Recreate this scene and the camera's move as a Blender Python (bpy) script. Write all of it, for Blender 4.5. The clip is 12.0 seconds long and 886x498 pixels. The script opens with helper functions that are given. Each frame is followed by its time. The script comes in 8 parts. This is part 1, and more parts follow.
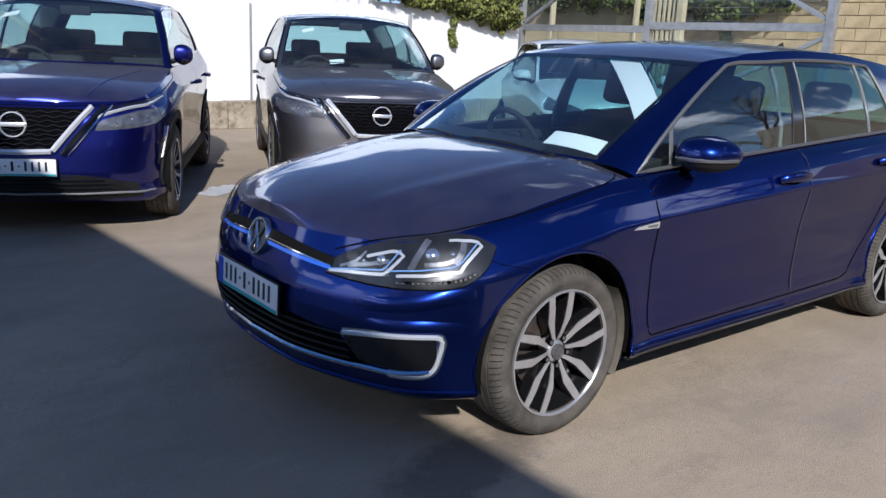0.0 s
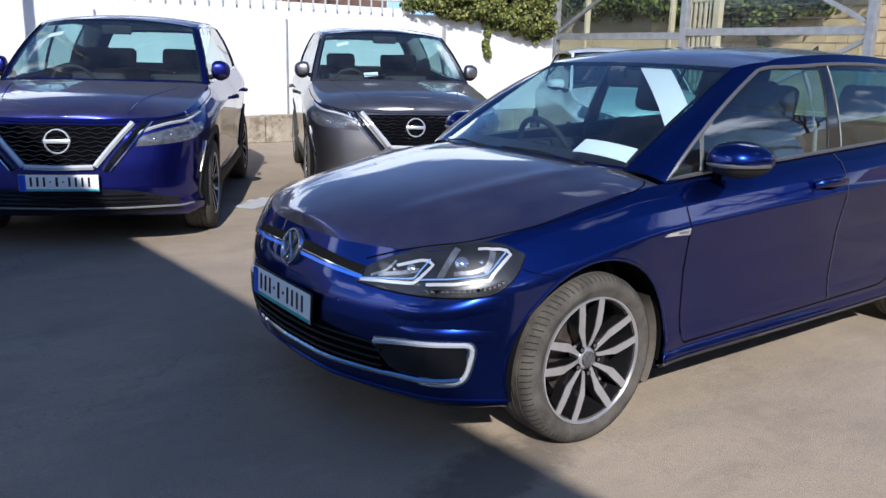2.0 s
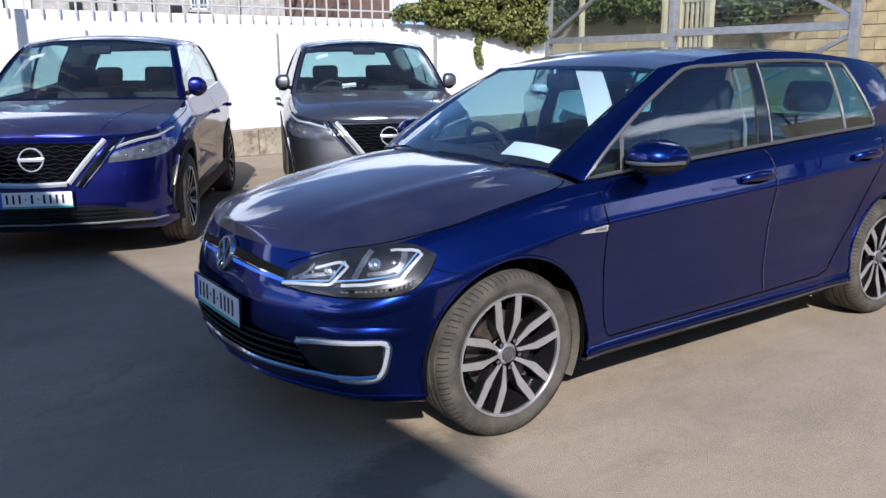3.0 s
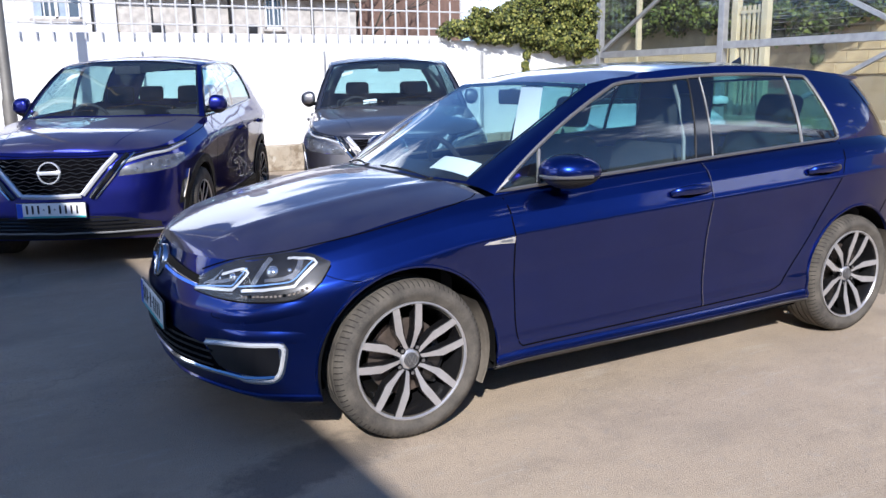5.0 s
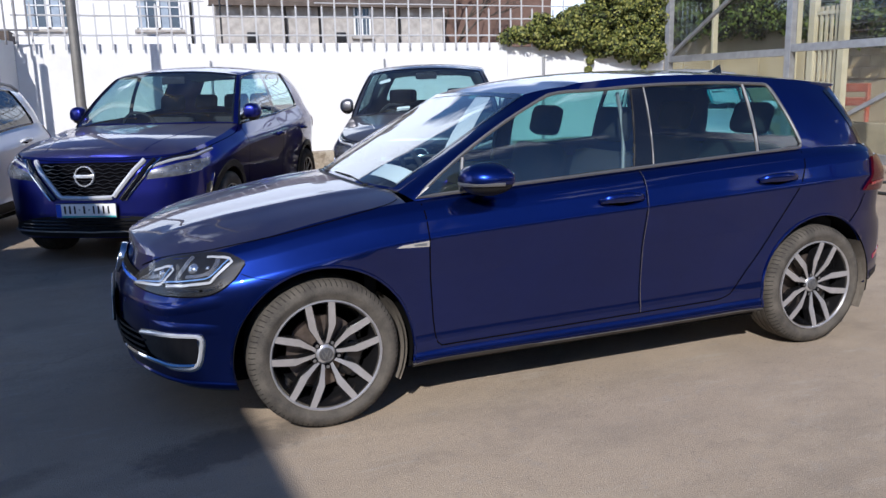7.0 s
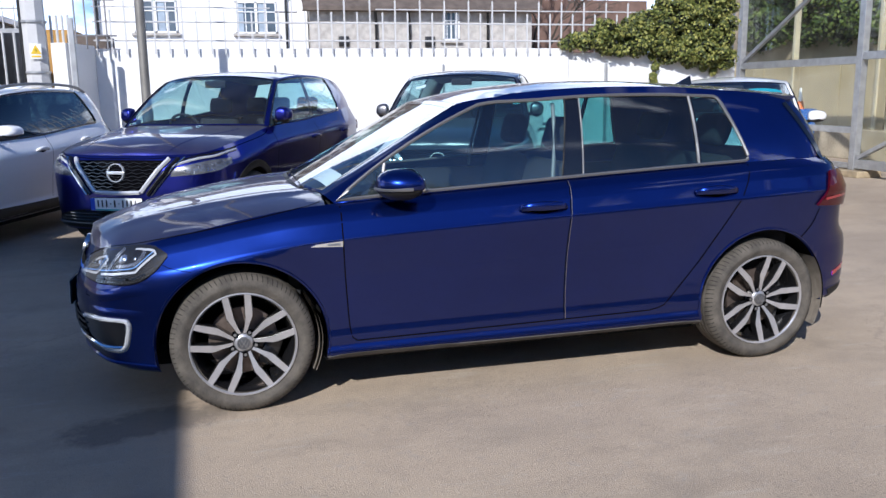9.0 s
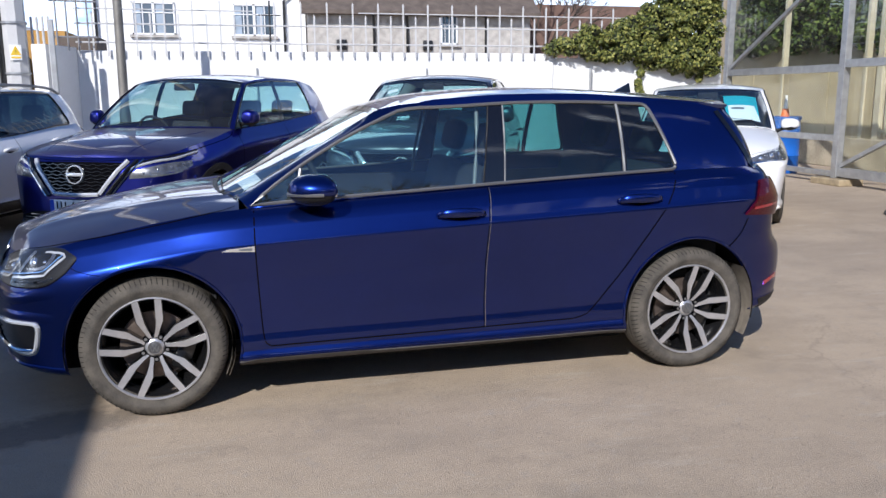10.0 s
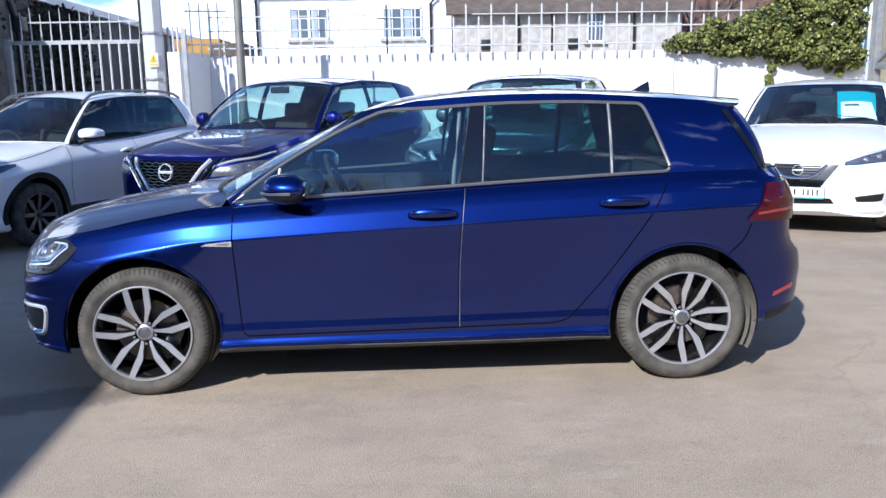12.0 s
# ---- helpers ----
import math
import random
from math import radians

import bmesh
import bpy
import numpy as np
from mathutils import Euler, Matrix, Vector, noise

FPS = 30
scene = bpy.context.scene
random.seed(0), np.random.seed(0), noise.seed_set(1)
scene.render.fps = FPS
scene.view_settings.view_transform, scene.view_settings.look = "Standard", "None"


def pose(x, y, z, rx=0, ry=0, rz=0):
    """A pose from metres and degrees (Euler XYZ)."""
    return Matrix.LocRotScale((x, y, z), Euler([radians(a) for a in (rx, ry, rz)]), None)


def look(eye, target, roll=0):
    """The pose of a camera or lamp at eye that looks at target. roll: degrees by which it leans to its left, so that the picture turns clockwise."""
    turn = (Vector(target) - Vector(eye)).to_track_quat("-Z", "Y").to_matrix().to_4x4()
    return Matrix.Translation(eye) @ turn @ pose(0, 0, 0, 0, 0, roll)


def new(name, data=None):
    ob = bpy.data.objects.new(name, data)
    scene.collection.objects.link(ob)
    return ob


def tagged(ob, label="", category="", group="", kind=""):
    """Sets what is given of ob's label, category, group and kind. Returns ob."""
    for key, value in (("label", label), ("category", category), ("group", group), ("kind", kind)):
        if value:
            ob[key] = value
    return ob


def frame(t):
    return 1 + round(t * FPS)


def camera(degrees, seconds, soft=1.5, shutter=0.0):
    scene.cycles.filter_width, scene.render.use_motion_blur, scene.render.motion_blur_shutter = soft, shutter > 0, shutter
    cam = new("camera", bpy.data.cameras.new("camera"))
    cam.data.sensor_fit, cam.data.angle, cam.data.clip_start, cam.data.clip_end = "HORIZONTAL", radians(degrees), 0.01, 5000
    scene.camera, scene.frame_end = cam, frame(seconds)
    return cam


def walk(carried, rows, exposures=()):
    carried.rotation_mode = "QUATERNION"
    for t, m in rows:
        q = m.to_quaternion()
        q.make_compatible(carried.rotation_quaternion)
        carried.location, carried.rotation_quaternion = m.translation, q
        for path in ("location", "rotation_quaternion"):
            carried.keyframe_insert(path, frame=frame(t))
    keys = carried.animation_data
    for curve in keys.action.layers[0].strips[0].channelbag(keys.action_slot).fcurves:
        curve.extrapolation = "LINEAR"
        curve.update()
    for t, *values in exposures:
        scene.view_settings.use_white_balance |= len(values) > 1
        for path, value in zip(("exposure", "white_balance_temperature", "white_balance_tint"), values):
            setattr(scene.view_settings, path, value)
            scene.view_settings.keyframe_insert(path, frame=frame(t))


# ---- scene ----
from mathutils.bvhtree import BVHTree

cam = camera(57.2, 12.0)
PATH = [
    (0, (-2.055, -2.728, 1.364), (-0.843, -1.212, 0.88), 2.7),
    (0.5, (-2.059, -2.721, 1.362), (-0.893, -1.164, 0.898), 2.5),
    (1, (-2.06, -2.727, 1.366), (-0.934, -1.139, 0.908), 1.8),
    (1.5, (-2.059, -2.741, 1.366), (-0.888, -1.187, 0.907), 1.8),
    (2, (-2.049, -2.766, 1.365), (-0.908, -1.189, 0.903), 1.5),
    (2.5, (-1.95, -2.89, 1.37), (-0.848, -1.284, 0.916), 0.5),
    (3, (-1.827, -3.062, 1.372), (-0.718, -1.458, 0.928), -0.4),
    (3.2, (-1.784, -3.097, 1.372), (-0.676, -1.492, 0.929), -0.6),
    (4.8, (-1.364, -3.456, 1.376), (-0.401, -1.75, 0.973), -0.9),
    (5, (-1.324, -3.532, 1.377), (-0.383, -1.815, 0.969), -1.0),
    (5.5, (-1.193, -3.642, 1.361), (-0.304, -1.897, 0.956), -1.2),
    (6, (-1.06, -3.731, 1.377), (-0.224, -1.958, 0.979), -0.8),
    (6.5, (-0.9, -3.855, 1.383), (-0.113, -2.06, 0.984), -0.9),
    (7, (-0.721, -4.015, 1.394), (-0.001, -2.191, 1.001), -1.4),
    (8.8, (-0.049, -4.398, 1.416), (0.41, -2.489, 1.034), -1.2),
    (9, (0.007, -4.436, 1.408), (0.492, -2.533, 1.027), -0.8),
    (9.5, (0.219, -4.463, 1.405), (0.77, -2.578, 1.025), -0.4),
    (10, (0.415, -4.52, 1.414), (0.886, -2.612, 1.042), -0.3),
    (10.5, (0.63, -4.61, 1.411), (0.99, -2.678, 1.038), -0.1),
    (11, (0.841, -4.598, 1.398), (1.088, -2.648, 1.027), -0.4),
    (11.5, (1.046, -4.61, 1.416), (1.213, -2.651, 1.048), -0.7),
    (12, (1.296, -4.686, 1.416), (1.375, -2.722, 1.046), -1.0),
]
EXPOSURES = [(0, -0.13, 5980, 11), (1, 0.14, 5980, 11), (2, 0.02, 5980, 11), (2.5, -0.05, 5980, 11), (3, 0.03, 6030, 12), (5, 0.37, 6030, 13), (5.5, 0.3, 6030, 13), (6.0, 0.33, 6030, 13), (6.5, -0.11, 6080, 13), (7, -0.18, 6080, 13), (9, 0.05, 5930, 12), (9.5, -0.03, 6080, 12), (10.0, -0.03, 6080, 12), (10.5, 0.05, 5880, 11), (11, 0.5, 5750, 10), (11.5, 0.36, 5700, 10), (12, 0.3, 5700, 10)]
walk(cam, [(t, look(eye, target, roll)) for t, eye, target, roll in PATH], EXPOSURES)

# ---- light ----
SUN_DIR = Vector((0.76, 1.29, -1.0)).normalized()      # the way the sunlight goes
SUN_EL, SUN_AZ = math.asin(-SUN_DIR.z), math.atan2(-SUN_DIR.x, -SUN_DIR.y)
world = bpy.data.worlds.new("world")
scene.world = world
world.use_nodes = True
wn, wl = world.node_tree.nodes, world.node_tree.links
sky = wn.new("ShaderNodeTexSky")
sky.sky_type, sky.sun_disc = "NISHITA", False
sky.sun_elevation, sky.sun_rotation = SUN_EL, SUN_AZ
sky.dust_density, sky.ozone_density = 0.1, 5.0
tco = wn.new("ShaderNodeTexCoord")
cloud = wn.new("ShaderNodeTexNoise")
cloud.inputs["Scale"].default_value, cloud.inputs["Detail"].default_value = 1.8, 9
cmap = wn.new("ShaderNodeVectorMath")                  # a flat cloud layer seen from below
cmap.operation = "DIVIDE"
csep, cadd, ccom = wn.new("ShaderNodeSeparateXYZ"), wn.new("ShaderNodeMath"), wn.new("ShaderNodeCombineXYZ")
cadd.operation, cadd.inputs[1].default_value = "ADD", 0.35
wl.new(tco.outputs["Generated"], csep.inputs[0]), wl.new(csep.outputs["Z"], cadd.inputs[0])
for axis in "XYZ":
    wl.new(cadd.outputs[0], ccom.inputs[axis])
wl.new(ccom.outputs[0], cmap.inputs[1])
cramp = wn.new("ShaderNodeValToRGB")
cramp.color_ramp.elements[0].position, cramp.color_ramp.elements[1].position = 0.505, 0.565
cmix = wn.new("ShaderNodeMix")
cmix.data_type = "RGBA"
wl.new(tco.outputs["Generated"], cmap.inputs[0])
drift = wn.new("ShaderNodeVectorMath")
drift.operation, drift.inputs[1].default_value = "ADD", (45.8, 46.0, 12.23)
wl.new(cmap.outputs["Vector"], drift.inputs[0])
wl.new(drift.outputs["Vector"], cloud.inputs["Vector"])
low, bank = wn.new("ShaderNodeMath"), wn.new("ShaderNodeMath")      # the clouds lie in banks low in the sky
low.operation, low.inputs[1].default_value, low.inputs[2].default_value = "MULTIPLY_ADD", -0.25, 0.072
wl.new(csep.outputs["Z"], low.inputs[0]), wl.new(low.outputs[0], bank.inputs[0]), wl.new(cloud.outputs["Fac"], bank.inputs[1])
wl.new(bank.outputs[0], cramp.inputs["Fac"])
wl.new(cramp.outputs["Color"], cmix.inputs["Factor"])
deep = wn.new("ShaderNodeMix")                         # clear spring air: a deeper blue
deep.data_type, deep.blend_type, deep.inputs["Factor"].default_value, deep.inputs["B"].default_value = "RGBA", "MULTIPLY", 1.0, (0.62, 0.94, 1.3, 1)
wl.new(sky.outputs["Color"], deep.inputs["A"]), wl.new(deep.outputs["Result"], cmix.inputs["A"])
cmix.inputs["B"].default_value = (29.0, 31.0, 34.0, 1)
hinv, hpow, haze = wn.new("ShaderNodeMath"), wn.new("ShaderNodeMath"), wn.new("ShaderNodeMix")      # pale haze over the horizon
hinv.operation, hinv.inputs[0].default_value, hinv.use_clamp = "SUBTRACT", 1.0, True
hpow.operation, hpow.inputs[1].default_value, haze.data_type = "POWER", 6.0, "RGBA"
wl.new(csep.outputs["Z"], hinv.inputs[1]), wl.new(hinv.outputs[0], hpow.inputs[0]), wl.new(hpow.outputs[0], haze.inputs["Factor"])
wl.new(cmix.outputs["Result"], haze.inputs["A"])
haze.inputs["B"].default_value = (8.5, 12.2, 18.0, 1)
wl.new(haze.outputs["Result"], wn["Background"].inputs["Color"])
wn["Background"].inputs["Strength"].default_value = 0.082
sun = new("sun", bpy.data.lights.new("sun", "SUN"))
sun.data.energy, sun.data.angle, sun.data.color = 5.6, radians(0.5), (1.0, 0.94, 0.865)
sun.rotation_mode = "QUATERNION"
sun.rotation_quaternion = SUN_DIR.to_track_quat("-Z", "Y")
sun.location = (-20, -34, 26)


# ---- materials ----
def mat(name, color, rough=0.5, metal=0.0, coat=0.0, var=0.0, scale=6.0, bump=0.0, bscale=60.0, dark=None, emit=None, trans=0.0, spec=0.5, alpha=1.0):
    """A node material: a base colour mottled at two scales, with a fine relief."""
    m = bpy.data.materials.new(name)
    m.use_nodes = True
    n, l = m.node_tree.nodes, m.node_tree.links
    b = n["Principled BSDF"]
    b.inputs["Base Color"].default_value = (*color, 1)
    b.inputs["Roughness"].default_value = rough
    b.inputs["Metallic"].default_value = metal
    b.inputs["Coat Weight"].default_value = coat
    b.inputs["Coat Roughness"].default_value = 0.015
    b.inputs["Coat IOR"].default_value = 1.53
    b.inputs["Transmission Weight"].default_value = trans
    b.inputs["Specular IOR Level"].default_value = spec
    b.inputs["Alpha"].default_value = alpha
    if emit:
        b.inputs["Emission Color"].default_value = (*emit[:3], 1)
        b.inputs["Emission Strength"].default_value = emit[3]
    if var or bump:
        tc = n.new("ShaderNodeTexCoord")
    if var:
        big, fine, mix = n.new("ShaderNodeTexNoise"), n.new("ShaderNodeTexNoise"), n.new("ShaderNodeMix")
        big.inputs["Scale"].default_value, big.inputs["Detail"].default_value = scale, 5
        fine.inputs["Scale"].default_value, fine.inputs["Detail"].default_value = scale * 11, 3
        add = n.new("ShaderNodeMath")
        add.operation = "MULTIPLY_ADD"
        add.inputs[1].default_value = 0.35
        ramp = n.new("ShaderNodeValToRGB")
        ramp.color_ramp.elements[0].position, ramp.color_ramp.elements[1].position = 0.48, 0.86
        l.new(tc.outputs["Object"], big.inputs["Vector"]), l.new(tc.outputs["Object"], fine.inputs["Vector"])
        l.new(fine.outputs["Fac"], add.inputs[0]), l.new(big.outputs["Fac"], add.inputs[2])
        l.new(add.outputs[0], ramp.inputs["Fac"])
        mix.data_type = "RGBA"
        l.new(ramp.outputs["Color"], mix.inputs["Factor"])
        mix.inputs["A"].default_value = (*color, 1)
        mix.inputs["B"].default_value = (*(dark or [c * (1 - var) for c in color]), 1)
        l.new(mix.outputs["Result"], b.inputs["Base Color"])
    if bump:
        bn, bp = n.new("ShaderNodeTexNoise"), n.new("ShaderNodeBump")
        bn.inputs["Scale"].default_value, bn.inputs["Detail"].default_value = bscale, 4
        bp.inputs["Strength"].default_value, bp.inputs["Distance"].default_value = bump, 0.01
        l.new(tc.outputs["Object"], bn.inputs["Vector"]), l.new(bn.outputs["Fac"], bp.inputs["Height"])
        l.new(bp.outputs["Normal"], b.inputs["Normal"])
    return m


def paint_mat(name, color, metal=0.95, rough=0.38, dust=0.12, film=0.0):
    """Clear-coated metallic paint; film: a thin layer of settled dust, with pale sky reflection put into its colour."""
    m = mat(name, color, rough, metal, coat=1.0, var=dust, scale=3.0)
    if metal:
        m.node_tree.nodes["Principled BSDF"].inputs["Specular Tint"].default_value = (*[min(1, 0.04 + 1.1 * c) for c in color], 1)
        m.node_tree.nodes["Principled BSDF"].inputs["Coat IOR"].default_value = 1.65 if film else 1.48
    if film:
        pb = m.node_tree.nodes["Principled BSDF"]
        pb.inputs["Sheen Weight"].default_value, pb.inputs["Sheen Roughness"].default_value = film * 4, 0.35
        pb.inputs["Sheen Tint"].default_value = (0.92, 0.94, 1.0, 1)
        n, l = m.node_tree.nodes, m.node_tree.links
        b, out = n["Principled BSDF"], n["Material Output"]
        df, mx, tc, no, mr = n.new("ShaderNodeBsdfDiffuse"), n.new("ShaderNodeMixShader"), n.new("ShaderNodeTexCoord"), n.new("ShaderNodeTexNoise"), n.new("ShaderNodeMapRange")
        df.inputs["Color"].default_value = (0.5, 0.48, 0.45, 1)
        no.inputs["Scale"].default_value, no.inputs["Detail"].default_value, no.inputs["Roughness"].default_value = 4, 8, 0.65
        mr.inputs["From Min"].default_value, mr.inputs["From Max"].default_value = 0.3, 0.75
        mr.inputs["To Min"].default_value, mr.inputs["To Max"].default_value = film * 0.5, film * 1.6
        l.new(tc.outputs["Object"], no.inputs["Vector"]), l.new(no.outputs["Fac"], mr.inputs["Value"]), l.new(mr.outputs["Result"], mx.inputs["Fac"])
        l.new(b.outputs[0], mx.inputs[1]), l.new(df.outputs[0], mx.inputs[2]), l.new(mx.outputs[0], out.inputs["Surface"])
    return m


BLUE = paint_mat("deep_blue_metallic_paint", (0.0085, 0.025, 0.18), rough=0.28)
BLUETOP = paint_mat("dusty_sheen_deep_blue_paint", (0.0085, 0.025, 0.18), rough=0.28, film=0.036)
VIOLET = paint_mat("indigo_metallic_paint", (0.021, 0.026, 0.23), rough=0.31)
VIOLETTOP = paint_mat("dusty_sheen_indigo_paint", (0.021, 0.026, 0.23), rough=0.31, film=0.04)
GREY = paint_mat("grey_metallic_paint", (0.25, 0.242, 0.25))
GREYTOP = paint_mat("dusty_grey_paint", (0.25, 0.242, 0.25), film=0.03)
WHITE = paint_mat("white_car_paint", (0.84, 0.85, 0.86), metal=0.0, rough=0.35, dust=0.04)
BLACKGLOSS = mat("black_gloss_plastic", (0.006, 0.006, 0.007), 0.12, coat=0.6)
BLACKPL = mat("black_plastic", (0.014, 0.014, 0.015), 0.55, spec=0.3, bump=0.15, bscale=300, var=0.3, scale=8)
RUBBER = mat("tyre_rubber", (0.058, 0.053, 0.047), 0.8, spec=0.2, var=0.5, scale=14, dark=(0.12, 0.108, 0.09), bump=0.2, bscale=180)
CHROME = mat("chrome", (0.82, 0.83, 0.85), 0.08, 1.0)
SATIN = mat("satin_aluminium_trim", (0.25, 0.25, 0.25), 0.5, 0.85)
ALLOY = mat("machined_alloy", (0.6, 0.6, 0.62), 0.3, 0.7, var=0.15, scale=20)
DARKALLOY = mat("black_alloy_paint", (0.012, 0.012, 0.013), 0.25, 0.2, coat=0.5)
BRAKE = mat("brake_disc_steel", (0.25, 0.2, 0.17), 0.5, 0.8, var=0.4, scale=30)
DIVIDER = mat("grey_window_divider", (0.2, 0.205, 0.21), 0.5, 0.2)
HUBCAP = mat("dark_grey_hub_cap", (0.12, 0.123, 0.13), 0.35, 0.5, coat=0.3)
BADGE = mat("bright_ring_metal", (0.8, 0.81, 0.82), 0.22, 0.7)
BRIGHTTRIM = mat("bright_silver_trim", (0.72, 0.73, 0.75), 0.25, 0.45)
EMBLEM = mat("bright_badge_metal", (0.62, 0.63, 0.65), 0.15, 1.0)
GROOVE = mat("dark_tread_rubber", (0.03, 0.028, 0.025), 0.9, spec=0.05)
GAP = mat("panel_gap", (0.004, 0.004, 0.005), 0.9, spec=0.0)
LINER = mat("wheel_arch_liner", (0.008, 0.008, 0.008), 0.9, spec=0.05)
CABIN = mat("dark_cabin_trim", (0.028, 0.029, 0.031), 0.75, spec=0.2, var=0.3, scale=9)
FABRIC = mat("dark_seat_fabric", (0.036, 0.037, 0.04), 0.9, spec=0.1, var=0.3, scale=20, bump=0.3, bscale=400)
PAPER = mat("white_paper", (0.82, 0.83, 0.84), 0.7, var=0.04)
TEAL = mat("teal_card", (0.02, 0.42, 0.5), 0.6, var=0.1)
INK = mat("grey_print", (0.12, 0.13, 0.14), 0.8)
PLATE = mat("white_plate_plastic", (0.85, 0.86, 0.85), 0.35, coat=0.3, var=0.06)
EUBLUE = mat("blue_plate_band", (0.01, 0.07, 0.55), 0.4)
GREENISH = mat("teal_plate_strip", (0.03, 0.4, 0.42), 0.4)
PLATEINK = mat("black_plate_print", (0.01, 0.01, 0.01), 0.5)
REDLENS = mat("red_lamp_lens", (0.06, 0.003, 0.008), 0.1, spec=0.3, coat=0.25, var=0.3, scale=20)
LAMPDARK = mat("dark_lamp_bowl", (0.035, 0.036, 0.04), 0.3, 0.5, var=0.5, scale=18)
LAMPMID = mat("smoked_lamp_bowl", (0.24, 0.245, 0.26), 0.25, 0.6, var=0.6, scale=26)
LAMPGREY = mat("silver_lamp_bowl", (0.36, 0.37, 0.39), 0.2, 0.75, var=0.5, scale=18)
LAMPBRIGHT = mat("bright_lamp_reflector", (0.75, 0.78, 0.82), 0.12, 0.9)
PALEBLUE = mat("pale_blue_lamp_accent", (0.16, 0.3, 0.6), 0.2, coat=0.5)
LAMPBLUE = mat("blue_lamp_accent", (0.03, 0.12, 0.6), 0.2, coat=0.5)
LEDWHITE = mat("white_light_strip", (0.6, 0.62, 0.64), 0.25, 0.4, coat=0.8)
SILLDUST = mat("dusty_grey_sill_plastic", (0.075, 0.07, 0.066), 0.8, var=0.4, scale=9)
mat_dust = mat("dusty_tan_liner", (0.24, 0.21, 0.17), 0.9, var=0.4, scale=14)
mat_redbright = mat("bright_red_lens", (0.3, 0.02, 0.025), 0.15, coat=1.0)


def glass_mat(name, tint, gloss=0.01, dust=0.010, face_on=0.1, slant=3.2):
    """Thin pane: more mirror-like at a slant, otherwise tinted and see-through, with a film of dust."""
    m = bpy.data.materials.new(name)
    m.use_nodes = True
    n, l = m.node_tree.nodes, m.node_tree.links
    n.remove(n["Principled BSDF"])
    tr, gl, mx, fr = n.new("ShaderNodeBsdfTransparent"), n.new("ShaderNodeBsdfGlossy"), n.new("ShaderNodeMixShader"), n.new("ShaderNodeLayerWeight")
    df, md = n.new("ShaderNodeBsdfDiffuse"), n.new("ShaderNodeMixShader")
    df.inputs["Color"].default_value = (0.75, 0.74, 0.7, 1)
    tc, no, mr = n.new("ShaderNodeTexCoord"), n.new("ShaderNodeTexNoise"), n.new("ShaderNodeMapRange")
    no.inputs["Scale"].default_value, no.inputs["Detail"].default_value = 5, 6
    mr.inputs["From Min"].default_value, mr.inputs["From Max"].default_value = 0.35, 0.7
    mr.inputs["To Min"].default_value, mr.inputs["To Max"].default_value = dust * 0.5, dust * 1.7
    l.new(tc.outputs["Object"], no.inputs["Vector"]), l.new(no.outputs["Fac"], mr.inputs["Value"]), l.new(mr.outputs["Result"], md.inputs["Fac"])
    tr.inputs["Color"].default_value = (*tint, 1)
    gl.inputs["Roughness"].default_value = gloss
    fr.inputs["Blend"].default_value = 0.5
    pw, ma = n.new("ShaderNodeMath"), n.new("ShaderNodeMath")
    pw.operation, ma.operation = "POWER", "MULTIPLY_ADD"
    pw.inputs[1].default_value, ma.inputs[1].default_value, ma.inputs[2].default_value = slant, 1 - face_on, face_on
    l.new(fr.outputs["Facing"], pw.inputs[0]), l.new(pw.outputs[0], ma.inputs[0])
    l.new(tr.outputs[0], md.inputs[1]), l.new(df.outputs[0], md.inputs[2])
    l.new(ma.outputs[0], mx.inputs["Fac"]), l.new(md.outputs[0], mx.inputs[1]), l.new(gl.outputs[0], mx.inputs[2])
    l.new(mx.outputs[0], n["Material Output"].inputs["Surface"])
    return m


GLASS = glass_mat("clear_car_glass", (0.6, 0.84, 0.84), dust=0.006, face_on=0.14)
SCREEN = glass_mat("dusty_windscreen_glass", (0.66, 0.86, 0.9), dust=0.014, face_on=0.06, slant=2.9)
ACRYLIC = glass_mat("scuffed_clear_sheet", (0.91, 0.93, 0.9), gloss=0.03, dust=0.01, face_on=0.03, slant=5.0)
PRIVACY = glass_mat("tinted_privacy_glass", (0.24, 0.5, 0.51), dust=0.006, face_on=0.085)
LIMO = glass_mat("black_privacy_glass", (0.03, 0.05, 0.06), dust=0.002, face_on=0.06)
LENS = glass_mat("clear_lamp_lens", (0.95, 0.96, 0.97), dust=0.001, face_on=0.035, slant=4.5)


# ---- helpers for parts ----
def empty(name, m, label, category, group=""):
    ob = new(name)
    ob.empty_display_size = 0.2
    ob.matrix_world = m
    return tagged(ob, label, category, group)


def part(name, bm, material, parent=None, label="", smooth=True, angle=40, kind=""):
    """Link a bmesh as one mesh object under a thing or a part."""
    me = bpy.data.meshes.new(name)
    bm.to_mesh(me)
    bm.free()
    me.materials.append(material)
    if smooth:
        me.shade_smooth()
        me.set_sharp_from_angle(angle=radians(angle))
    ob = new(name, me)
    if parent:
        ob.parent = parent
    if label:
        ob["label"] = label
    if kind:
        ob["kind"] = kind
    return ob


